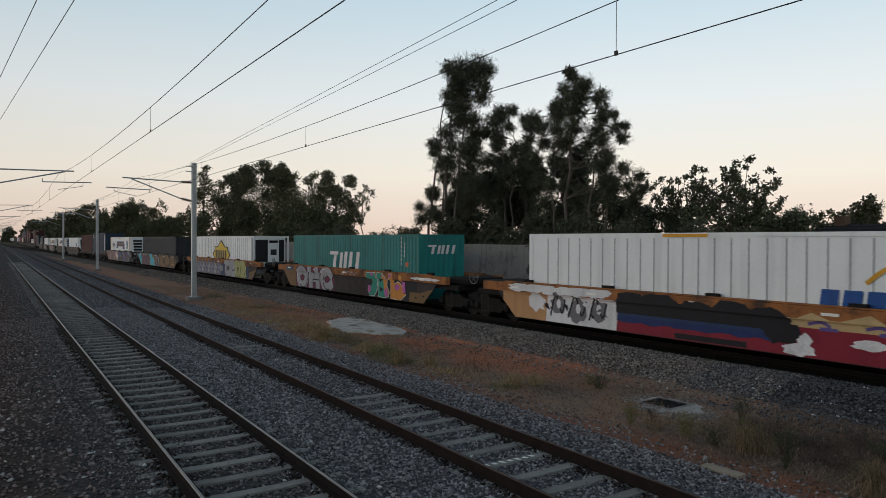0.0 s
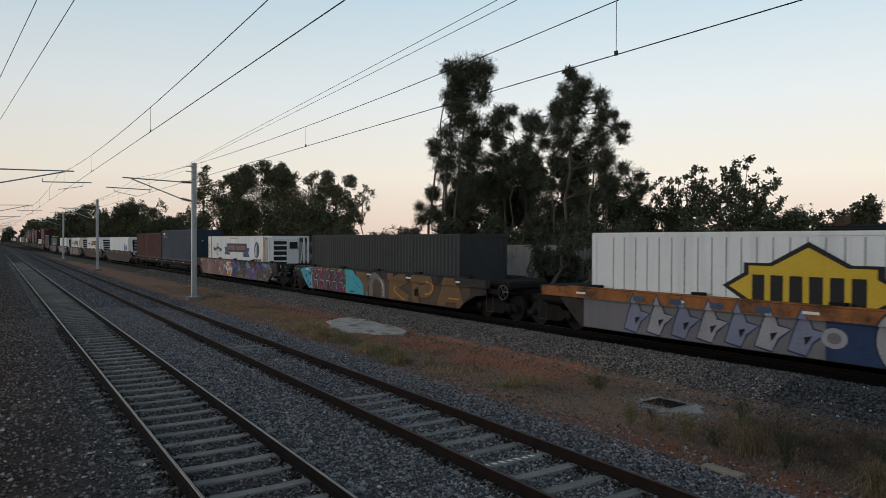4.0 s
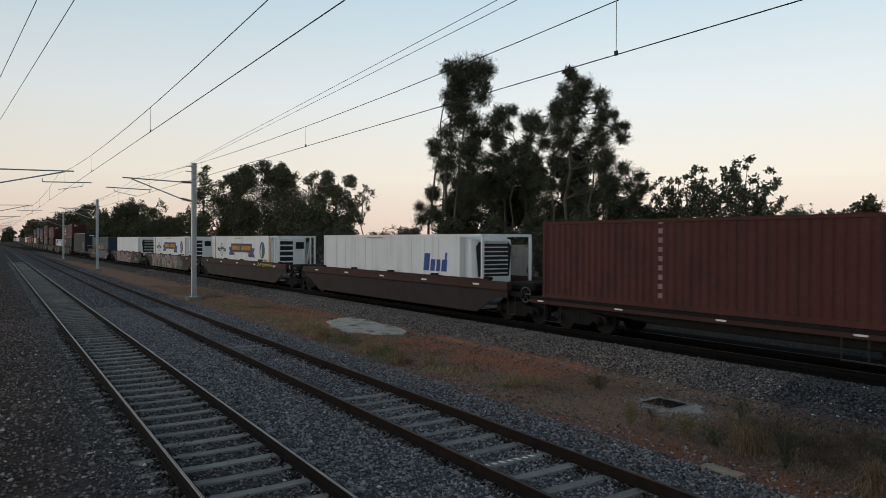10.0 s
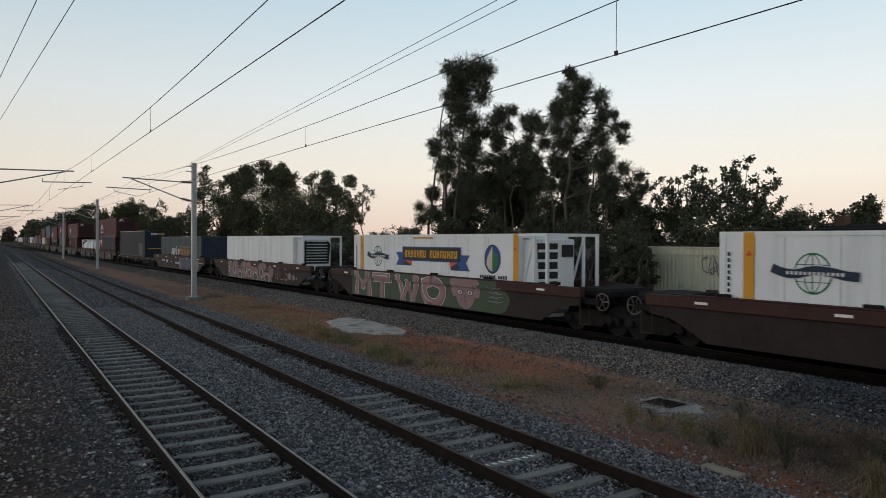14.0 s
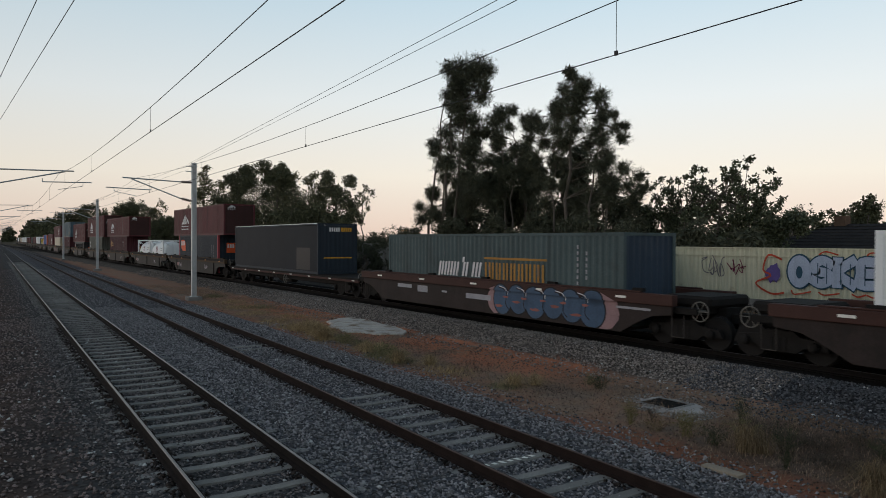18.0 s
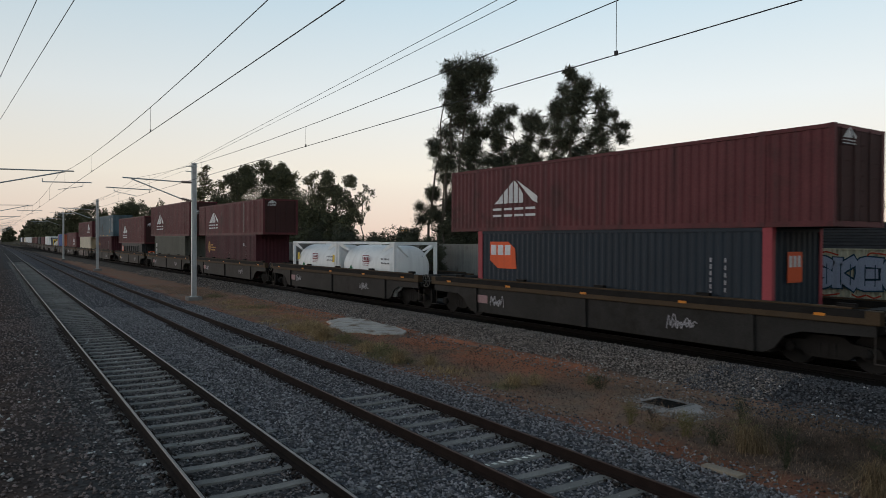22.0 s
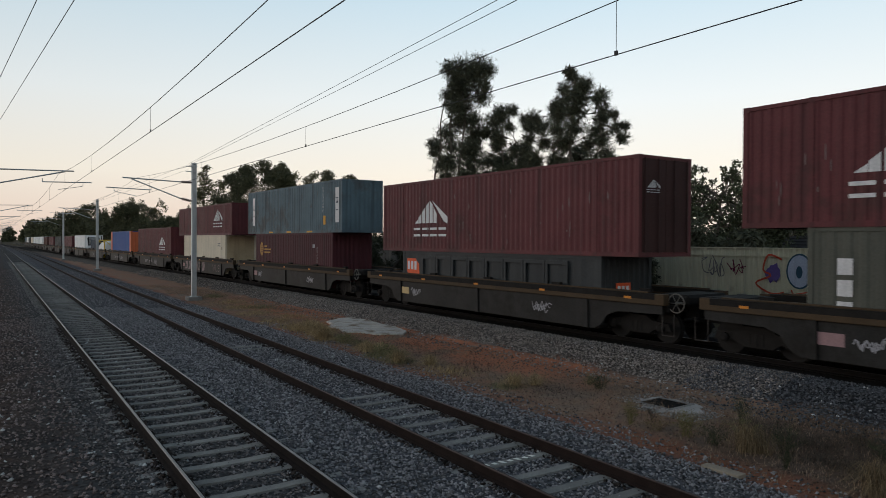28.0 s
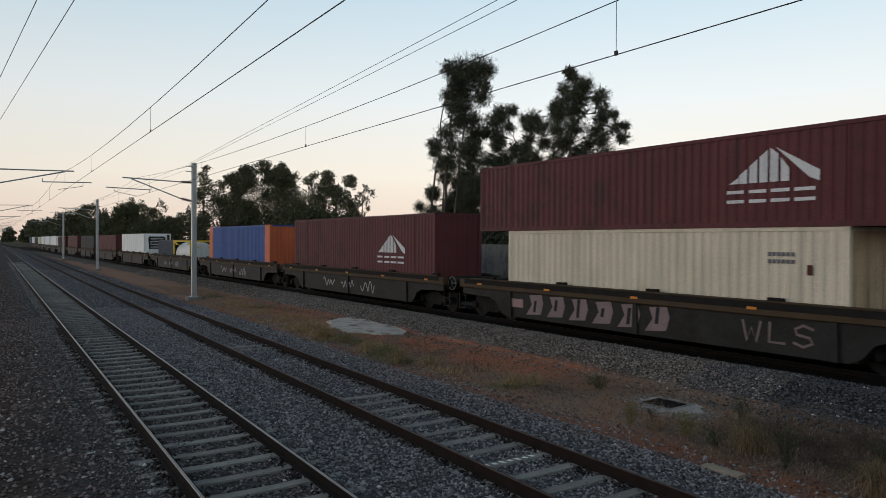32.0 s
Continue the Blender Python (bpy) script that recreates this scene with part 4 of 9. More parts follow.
def build_train():
    T = {}
    white = "white ribbed container riding low in a well wagon"
    wellA(-12.4, "wellgrey", "sillorange", "well wagon with faded orange sill covered in graffiti")
    T["w0"] = reefer(-19.4, 14.6, 2.9, WELL_FLOOR, white, 26)
    wellA(-33.6, "wellgrey", "sillorange", "well wagon with faded orange sill covered in graffiti")
    T["w1"] = container(-41.1, 14.3, 2.93, WELL_FLOOR, M["teal_paint"], "teal corrugated container with white lettering blocks", 2.5, inset=None)
    wellA(-55.5, "wellgrey", "sillorange", "well wagon with faded orange sill covered in graffiti")
    T["w2"] = reefer(-62.75, 14.6, 2.92, WELL_FLOOR, "white refrigerated container with a yellow star emblem", 30)
    wellA(-77.3, "wellgrey", "wellgrey", "grey well wagon with cyan, purple and tan graffiti")
    T["w3"] = container(-84.7, 14.63, 2.93, WELL_FLOOR, M["slate_paint"], "dark slate corrugated container", 2.5)
    wellA(-98.9, "wellbrown", "wellbrown", "brown well wagon with purple and red graffiti")
    T["w4"] = reefer(-105.6, 14.6, 2.92, WELL_FLOOR, "white refrigerated container with gold corner posts and blue banner", 9, "slot", gold=True)
    W.append(flat_wagon(-122.3, 13.0, "dark grimy flat wagon with white reflectors"))
    T["w5a"] = container(-122.2, 12.19, 2.85, 1.06, M["navy_paint"], "weathered dark blue corrugated container with doors", 2.44, True)
    T["w5b"] = container(-134.7, 12.19, 2.62, 1.06, M["oxide_paint"], "rusty red-brown corrugated container")
    wellA(-145.6)
    T["w6"] = reefer(-152.7, 14.6, 2.92, WELL_FLOOR, "white refrigerated container with a blue name block", 11, "round")
    wellA(-167.0)
    T["w7"] = reefer(-174.1, 14.6, 2.92, WELL_FLOOR, "white refrigerated container with gold corner posts and blue banner", 9, "slot", gold=True)
    wellA(-188.3)
    T["w8"] = reefer(-195.4, 14.6, 2.92, WELL_FLOOR, "white refrigerated container with gold corner posts and blue banner", 9, "slot", gold=True)
    wellA(-209.6)
    T["w9"] = reefer(-216.6, 14.6, 2.92, WELL_FLOOR, "plain white refrigerated container with upright seams", 11, "round")
    wellA(-231.1)
    T["w10"] = container(-238.2, 14.4, 2.93, WELL_FLOOR, M["pacgreen_paint"], "grey-green corrugated container with white and gold name blocks", 2.5, end_mat=M["navy_paint"])
    W.append(flat_wagon(-251.6, 10.4, "dark grimy flat wagon with white reflectors"))
    T["w11"] = curtain_box(-261.0, 14.7, 2.92, 1.06, "charcoal curtain-sided container on a flat wagon")
    up, lo = 3.386, 0.362
    ceva = "maroon corrugated container with a white peaked emblem"
    wellB(-271.6)
    T["w12u"] = container(-279.4, 15.5, 2.42, up, M["maroon_paint"], ceva, 2.5, True, end_mat=M["shaded_door"], inset=1.7)
    T["w12l"] = container(-277.6, 12.19, 3.02, lo, M["ink_paint"], "dark blue container with pink corner posts and an orange patch", post_mat=M["pink_paint"], post_width=0.26)
    wellB(-290.4)
    T["w13a"] = tank_container(-296.4, 0.362, "white tank container in a square steel frame")
    T["w13b"] = tank_container(-290.2, 0.362, "white tank container in a square steel frame")
    wellB(-309.3)
    T["w14u"] = container(-317.1, 15.5, 2.42, up, M["maroon_paint"], ceva, 2.5, True, end_mat=M["shaded_door"], inset=1.7)
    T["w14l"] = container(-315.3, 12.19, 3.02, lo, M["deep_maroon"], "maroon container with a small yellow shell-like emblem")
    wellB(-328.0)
    T["w15u"] = container(-335.8, 15.5, 3.1, up - 0.02, M["maroon_paint"], ceva + ", scuffed", 2.5, True, end_mat=M["shaded_door"], inset=1.7)
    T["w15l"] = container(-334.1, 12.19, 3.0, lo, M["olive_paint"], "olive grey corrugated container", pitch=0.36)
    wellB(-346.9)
    T["w16u"] = container(-354.7, 15.5, 3.10, 2.54, M["maroon_paint"], ceva + ", scuffed", 2.5, True, end_mat=M["shaded_door"], inset=1.7)
    T["w16l"] = container(-352.9, 12.19, 2.17, lo, M["slate_paint"], "low grey half-height container with framed panels", pitch=1.1)
    wellB(-366.6)
    T["w17u"] = container(-374.1, 14.9, 2.87, up + 0.05, M["greyblue_paint"], "weathered grey-blue container with white side strips", 2.5, inset=1.36)
    T["w17l"] = container(-372.6, 12.19, 3.07, lo, M["deep_maroon"], "maroon container with a small yellow shell-like emblem")
    wellB(-385.5)
    T["w18u"] = container(-393.4, 15.5, 2.44, up, M["maroon_paint"], ceva, 2.5, False, inset=1.7)
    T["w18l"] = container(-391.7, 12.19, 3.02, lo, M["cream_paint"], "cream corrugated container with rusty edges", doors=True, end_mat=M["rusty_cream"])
    wellB(-404.4)
    T["w19"] = container(-412.0, 15.4, 2.85, 1.36, M["maroon_paint"], ceva, 2.5, inset=1.7)
    wellB(-423.2)
    T["w20"] = container(-430.0, 13.7, 2.87, 1.15, M["blue_paint"], "blue corrugated container with orange ends", 2.5, end_mat=M["orange_paint"], post_mat=M["orange_paint"], post_width=0.9)
    wellB(-442.0)
    T["w21a"] = container(-448.4, 6.06, 2.6, lo, M["navy_paint"], "small dark blue corrugated container")
    T["w21b"] = tank_container(-442.2, lo, "silver tank container in a yellow frame", M["cladding"], M["yellow_paint"])
    wellB(-461.0)
    T["w22"] = reefer(-468.5, 14.6, 2.9, lo + 0.4, "plain white refrigerated container, dusty", 11, "round")
    s = -480.0
    for mat, label in ((M["maroon_paint"], ceva), (M["slate_paint"], "dark slate corrugated container"), (M["maroon_paint"], ceva),
                       (M["oxide_paint"], "rusty red-brown corrugated container"), (None, 0), (None, 0), (None, 0), (M["cream_paint"], "pale cream corrugated container"),
                       (M["slate_paint"], "dark slate corrugated container"), (None, 0), (M["greyblue_paint"], "faded grey-blue corrugated container")):
        wellB(s)
        if mat is None:
            reefer(s - 7.3, 14.6, 2.9, lo + 0.4, "plain white refrigerated container, dusty", 11, "round")
        else:
            container(s - 7.3, 14.6, 2.9, lo + 0.3, mat, label, 2.5)
        s -= 19.2
    return T


TRAIN = build_train()

# ---- fence ----
def build_fence():
    y0 = 24.0
    pitch = 2.38
    tall = 2.02
    n = 34
    bm = B()
    corrugated(bm, 0.03, pitch - 0.03, 0, 0.12, tall - 0.04, -1, 0.19, 0.03)
    sheet = mesh_of("fence_sheet", bm, M["fence"])
    bm = B()
    box(bm, -0.03, 0.03, -0.03, 0.03, -0.3, tall)
    post = mesh_of("fence_post", bm, M["fence"])
    bm = B()
    for z in (0.10, tall - 0.34, tall - 0.04):
        box(bm, 0.03, pitch - 0.03, -0.035, 0.02, z, z + 0.04)
    rail = mesh_of("fence_rail", bm, M["fence"])
    bm = B()
    box(bm, 0, pitch, -0.03, 0.05, -0.35, 0.11)
    plinth = mesh_of("plinth", bm, M["concrete"])
    fence = new("fence")
    fence.location = (0, y0, 1.18)
    tagged(fence, "long ribbed cream steel fence, far panels coloured as in tree shade, sprayed with graffiti", "fence", kind="structure")
    for k in range(n):
        x = -11.95 + 2 * pitch - pitch * (k + 1)
        root = new("fence_panel")
        root.parent, root.location = fence, (x, 0, 0)
        for nm, me in (("sheet", sheet), ("post", post), ("rails", rail), ("plinth", plinth)):
            # panels by the trees: tree shade put into the paint
            if x < -24.5 and nm != "plinth":
                me = grey_of(me)
            ob = new(nm, me)
            ob.parent = root
    return fence


M["fence"] = mat_of("cream_fence_paint", (0.52, 0.49, 0.36), 0.6, 0, 0.12, 1.2, 25, 0.05, (0.36, 0.33, 0.25), 0.6, 0.25)
# the same fence with the shade of the trees in its colour
M["fence_shaded"] = mat_of("shaded_fence_paint", (0.25, 0.235, 0.215), 0.7, 0, 0.2, 1.2, 25, 0.1, (0.14, 0.12, 0.11), 0.54, 0.35)
SHADED = {}


def grey_of(me):
    if me.name not in SHADED:
        SHADED[me.name] = me.copy()
        SHADED[me.name].materials[0] = M["fence_shaded"]
    return SHADED[me.name]


FENCE = build_fence()

# ---- trees ----
M["bark"] = mat_of("grey_bark", (0.115, 0.094, 0.078), 0.9, 0, 0.35, 2, 25, 0.6)
M["leaf_dark"] = mat_of("dull_green_needles", (0.072, 0.074, 0.046), 0.75, 0, 0.3, 0.5, 3, 0, island=0.5, spec=0.25)
M["leaf_mid"] = mat_of("olive_green_leaves", (0.084, 0.085, 0.045), 0.75, 0, 0.3, 0.5, 3, 0, island=0.5, spec=0.25)
M["leaf_broad"] = mat_of("broad_green_leaves", (0.068, 0.076, 0.041), 0.65, 0, 0.3, 0.5, 3, 0, island=0.5, spec=0.3)
M["leaf_gold"] = mat_of("sunlit_olive_leaves", (0.075, 0.070, 0.028), 0.75, 0, 0.3, 0.5, 3, 0, island=0.5, spec=0.25)
RNG = np.random.default_rng(11)


def leaf_cloud(blobs, count, ll, lw, droop, inner=0.03, clumps=7):
    """Leaves as small blades in sprigs, with broader shaded leaves inside. blobs: centre, radii, share."""
    share = np.array([b[2] for b in blobs], float)
    C, R = np.array([b[0] for b in blobs]), np.array([b[1] for b in blobs])

    def scatter(n, power, shrink):
        which = RNG.choice(len(blobs), n, p=share / share.sum())
        d = RNG.normal(size=(n, 3))
        d /= np.linalg.norm(d, axis=1)[:, None]
        return which, C[which] + d * R[which] * shrink * (RNG.random((n, 1)) ** power)

    def blades(pos, L, Wd, droop, away=None):
        n = len(pos)
        a = RNG.normal(size=(n, 3))
        if away is not None:
            a = 0.55 * a + away
        a[:, 2] -= droop
        a /= np.linalg.norm(a, axis=1)[:, None]
        b = np.cross(a, RNG.normal(size=(n, 3)))
        b /= np.linalg.norm(b, axis=1)[:, None] + 1e-9
        size = 0.6 + 0.8 * RNG.random((n, 1))
        L, Wd = L * size, Wd * size
        return np.stack([pos, pos + a * L * 0.5 + b * Wd * 0.5, pos + a * L, pos + a * L * 0.5 - b * Wd * 0.5], 1).reshape(-1, 3)
    # clumps round each limb's end, sprigs in the clumps, leaves in the sprigs
    kw, clump = scatter(len(blobs) * clumps, 0.4, 0.95)
    sprig = max(1, count // 12)
    pick = RNG.integers(0, len(clump), sprig)
    seed = clump[pick] + RNG.normal(size=(sprig, 3)) * R[kw[pick]] * 0.22
    own = RNG.integers(0, sprig, count)
    pos = seed[own] + RNG.normal(size=(count, 3)) * ll * np.array([0.35, 0.35, 0.3])
    away = (seed - clump[pick])[own]
    away = away / (np.linalg.norm(away, axis=1)[:, None] + 1e-6) + (pos - seed[own]) / ll
    _, core = scatter(int(count * inner), 0.7, 0.6)
    v = np.concatenate([blades(pos, ll, lw, droop, away), blades(core, ll * 1.5, max(0.14, ll * 0.5), 0.2)])
    return v, np.arange(len(v)).reshape(-1, 4)


def limb(bm, a, b, r0, r1, bends=4, wob=0.25):
    a, b = Vector(a), Vector(b)
    p, r = a, r0
    pts = [a]
    for k in range(1, bends + 1):
        u = k / bends
        q = a.lerp(b, u) + (Vector((random.uniform(-wob, wob), random.uniform(-wob, wob), 0)) if k < bends else Vector())
        r2 = r0 + (r1 - r0) * u
        tube(bm, p, q, r, 7, r2, caps=(k == 1))
        p, r = q, r2
        pts.append(q)
    return pts


def tree(name, label, x, y, height, spread, trunks, blobs, leaves, ll, lw, droop, mat, base=None, clumps=7):
    """A tree at x, y. blobs: (dx, dy, z share, rx, rz, weight)."""
    z = ground_z(x, y) if base is None else base
    root = new(name)
    root.location = (x, y, z)
    tagged(root, label, "tree", "trees behind the freight line")
    bm = B()
    cl = [((dx, dy, zz * height), (rx, rx * 0.8, rz), w) for dx, dy, zz, rx, rz, w in blobs]
    for tx, lean, top, r in trunks:
        pts = limb(bm, (tx, -1.3, -0.3), (tx + lean, random.uniform(-0.7, 0.0), top * height), r, r * 0.25, 6, 0.25)
        for c, rr, w in cl:
            if random.random() < 0.4:
                st = pts[min(len(pts) - 1, max(1, int(len(pts) * min(0.9, c[2] / height * 0.75))))]
                limb(bm, st, (c[0] + random.uniform(-.3, .3) * rr[0], c[1], c[2] + random.uniform(-.4, .3) * rr[2]), r * 0.28, 0.015, 4, 0.3)
    part("trunk", bm, M["bark"], root, "grey trunk and limbs")
    v, f = leaf_cloud(cl, leaves, ll, lw, droop, clumps=clumps)
    ob = new("crown", soup("crown", v, f, mat))
    ob.parent = root
    tagged(ob, "dark uneven leafy crown")
    return root


def blob_tree(name, label, x, y, height, width, leaves, mat, n=14, low=0.35, ll=0.3, lw=0.14, droop=0.3, base=None):
    bl = []
    for k in range(n):
        u = random.random()
        zz = low + (0.95 - low) * (k + 0.5) / n
        wmax = width * (math.sin(math.pi * min(1, 0.18 + 0.80 * (zz - low) / (1 - low))) ** 0.7)
        bl.append((random.uniform(-1, 1) * wmax * 0.6, random.uniform(-1, 1) * wmax * 0.4, zz, width * random.uniform(0.25, 0.45),
                   width * random.uniform(0.2, 0.35), 1.0))
    return tree(name, label, x, y, height, width, [(0, random.uniform(-.4, .4), 0.75, 0.12 + height * 0.012)], bl, leaves, ll, lw, droop, mat, base)


def crown_mesh(blobs, kind, leaf, dense):
    """A crown as one soup: sprays of needles, or leaves on small clumps. blobs: (centre, radius)."""
    out = []

    def blades(pos, way, L, Wd):
        n = len(pos)
        way = way / (np.linalg.norm(way, axis=1)[:, None] + 1e-9)
        b = np.cross(way, RNG.normal(size=(n, 3)))
        b /= np.linalg.norm(b, axis=1)[:, None] + 1e-9
        return np.stack([pos, pos + way * L * 0.45 + b * Wd * 0.5, pos + way * L, pos + way * L * 0.45 - b * Wd * 0.5], 1).reshape(-1, 3)

    def ways(n):
        d = RNG.normal(size=(n, 3))
        return d / np.linalg.norm(d, axis=1)[:, None]
    for c, r in blobs:
        c = np.array(c)
        if kind == "needle":
            n = int(620 * r * r * dense) + 24
            d = ways(n)
            reach = RNG.random((n, 1)) ** 0.6 * np.where(RNG.random((n, 1)) < 0.12, 1.28, 1.0)
            tip = c + d * r * np.array([1.12, 1.1, 1.05]) * reach
            way = d + np.array([0, 0, 0.15]) + 0.45 * RNG.normal(size=(n, 3))
            way /= np.linalg.norm(way, axis=1)[:, None]
            k = 11
            t, w = np.repeat(tip, k, 0), np.repeat(way, k, 0)
            m = len(t)
            size = 0.6 + 0.8 * RNG.random((m, 1))
            out.append(blades(t + w * RNG.uniform(-0.34, 0.06, (m, 1)), w + 0.62 * RNG.normal(size=(m, 3)) - np.array([0, 0, 0.18]), leaf * size, 0.017))
            m = int(70 * r * r * dense) + 4
            out.append(blades(c + ways(m) * r * 0.72 * RNG.random((m, 1)) ** 0.5, ways(m), 0.45, 0.15))
        else:
            sub = c + ways(13) * r * (0.35 + 0.5 * RNG.random((13, 1)))
            n = int(34 * dense * r * r / (leaf * leaf)) + 20
            own = RNG.integers(0, 13, n)
            d = ways(n)
            size = 0.6 + 0.8 * RNG.random((n, 1))
            out.append(blades(sub[own] + d * r * 0.42 * RNG.random((n, 1)) ** 0.35, ways(n) + 0.5 * d, leaf * size, leaf * 0.62 * size))
    v = np.concatenate(out)
    return v, np.arange(len(v)).reshape(-1, 4)


def crown_tree(name, label, x, y, blobs, mat, kind="leafy", leaf=0.22, dense=1.0, trunks=(), along="x", depth=0.8, crown="dark uneven leafy crown"):
    """A tree whose crown fills out blobs (offset along the row, height of the place, radius); trunks: (offset at foot, offset at top, top height, radius)."""
    z0 = ground_z(x, y)
    root = new(name)
    root.location = (x, y, z0)
    tagged(root, label, "tree", "trees behind the freight line")
    cl = []
    for q, z, r in blobs:
        deep = random.uniform(-depth, depth)
        cl.append(((q, deep, z - z0) if along == "x" else (deep, q, z - z0), r * (1.08 if kind == "needle" else 1.04)))
    bm = B()
    stems = trunks or [(0.0, 0.2, 0.8 * max(b[1] for b in blobs), 0.14 + 0.010 * max(b[1] for b in blobs))]
    for q0, q1, top, rad in stems:
        a = Vector((q0, -depth, -0.3) if along == "x" else (0, q0, -0.3))
        b = Vector((q1, -0.3, top - z0) if along == "x" else (0, q1, top - z0))
        pts = limb(bm, a, b, rad, rad * 0.3, 7, 0.16 if trunks else 0.3)
        for c, r in cl:
            near = min(pts, key=lambda p: (p - Vector(c)).length + (2.0 if p.z > c[2] else 0.0))
            if random.random() < 0.3 and (near - Vector(c)).length < 4.5:
                limb(bm, near, c, rad * 0.24, 0.012, 3, 0.15)
    part("trunk", bm, M["bark"], root, "grey trunk and limbs")
    v, f = crown_mesh(cl, kind, leaf, dense)
    ob = new("crown", soup("crown", v, f, mat))
    ob.parent = root
    tagged(ob, crown)
    return root


tall = "tall dark she-oak with feathery needles and bare lower limbs"
OAK_A_TOP = [(0.9, 16.3, 1.01), (2.3, 15.8, 0.58), (-0.6, 16.4, 0.95), (-1.8, 16.7, 0.61), (1.2, 15.4, 1.00), (2.7, 14.5, 0.49), (-1.8, 15.5, 0.79), (-0.2, 15.2, 0.94), (-2.2, 14.7, 0.62), (-0.6, 14.3, 0.95), (1.2, 14.1, 0.75), (-1.8, 13.8, 0.70), (0.1, 13.2, 0.94), (-1.4, 12.6, 0.78), (0.9, 12.3, 0.76), (-1.8, 11.7, 0.79), (0.2, 11.3, 0.94), (1.6, 11.4, 0.42)]
OAK_A_LOW = [(-0.1, 10.8, 0.62), (1.9, 10.3, 0.95), (3.8, 10.1, 0.84), (-2.6, 11.3, 0.55), (-2.9, 10.6, 0.46), (-1.6, 10.9, 0.45), (-0.5, 9.5, 0.80), (1.5, 9.3, 0.87), (3.4, 8.9, 0.93), (5.2, 9.2, 0.74), (-1.3, 8.4, 0.63), (0.8, 8.1, 0.88), (3.1, 7.7, 0.93), (-3.0, 7.4, 0.65), (-1.3, 7.1, 0.63), (0.8, 6.7, 0.96), (3.1, 6.2, 1.02), (5.2, 7.3, 0.90), (5.6, 6.1, 0.89), (-3.9, 6.2, 0.47), (-4.6, 5.2, 0.66), (-2.6, 5.8, 0.65), (-0.0, 5.2, 0.89)]
crown_tree("she_oak_tree", tall, -43.9, 30, OAK_A_TOP + [(q - 2.5, z, r) for q, z, r in OAK_A_LOW], M["leaf_dark"], "needle", 0.22, 0.9,
           [(-4.6, -2.3, 14.6, 0.12), (-2.1, -1.2, 14.0, 0.17), (-1.0, 0.6, 13.0, 0.16), (-3.2, -2.0, 9.5, 0.10)], crown="dark crown of feathery needles")
OAK_B = [(-1.0, 12.8, 0.67), (0.0, 12.8, 0.49), (-2.0, 12.7, 0.51), (1.0, 12.1, 0.48), (1.5, 11.5, 0.40), (-1.0, 12.0, 0.75), (0.4, 11.5, 0.49), (-1.7, 11.2, 0.59), (-2.7, 11.6, 0.43), (-0.6, 10.7, 0.58), (-2.3, 10.5, 0.68), (-0.6, 9.7, 0.66), (1.0, 10.0, 0.48), (1.9, 10.1, 0.48), (-1.6, 8.9, 0.76), (0.1, 8.4, 0.74), (1.6, 9.0, 0.72), (1.3, 8.1, 0.80), (-0.3, 7.2, 0.82), (1.7, 6.9, 0.88), (2.6, 9.7, 0.39)]
crown_tree("she_oak_tree", tall, -40.2, 31.5, OAK_B, M["leaf_dark"], "needle", 0.21, 0.9, [(0.4, -0.6, 12.0, 0.12), (0.9, 0.9, 10.5, 0.09)], crown="dark crown of feathery needles")
OAK_C_TOP = [(-0.3, 13.9, 0.32), (0.2, 13.6, 0.35), (-0.7, 13.6, 0.43), (0.3, 13.0, 0.56), (-1.0, 13.0, 0.43), (1.3, 12.6, 0.42), (-0.2, 12.4, 0.71), (1.0, 12.1, 0.63), (2.2, 12.0, 0.48), (2.7, 11.6, 0.34), (-1.5, 12.4, 0.51), (-2.4, 12.2, 0.37), (-2.0, 11.6, 0.58), (-0.7, 11.5, 0.64), (0.8, 11.2, 0.70), (2.2, 11.0, 0.61), (2.8, 10.5, 0.40), (3.6, 10.6, 0.23), (-2.8, 11.3, 0.52), (-3.1, 10.7, 0.45), (-2.0, 10.6, 0.58), (-0.7, 10.4, 0.64), (0.8, 10.1, 0.70), (2.2, 9.9, 0.61), (3.4, 9.9, 0.40), (3.9, 10.0, 0.30), (-3.4, 10.1, 0.37), (-2.5, 9.7, 0.59)]
OAK_C_LOW = [(-3.2, 9.5, 0.65), (-1.9, 9.3, 0.49), (-0.5, 9.2, 0.48), (0.7, 9.3, 0.47), (1.4, 9.4, 0.40), (-4.8, 8.6, 0.67), (-3.4, 8.5, 0.58), (-2.4, 7.9, 0.43), (0.5, 8.6, 0.54), (0.3, 8.0, 0.48), (0.9, 7.6, 0.54), (1.4, 8.0, 0.40), (2.2, 7.5, 0.46), (2.7, 7.1, 0.39), (0.3, 7.0, 0.54), (1.4, 6.7, 0.60), (2.5, 6.5, 0.52), (3.1, 6.2, 0.39), (3.3, 6.4, 0.26), (-0.2, 6.2, 0.48), (1.2, 5.8, 0.60), (2.5, 5.6, 0.52), (-4.8, 7.3, 0.74), (-3.4, 6.9, 0.58), (-4.5, 5.8, 0.81), (-2.6, 6.1, 0.50), (-2.1, 6.8, 0.42), (-1.1, 6.5, 0.35), (-1.6, 5.6, 0.56), (-0.2, 5.2, 0.55)]
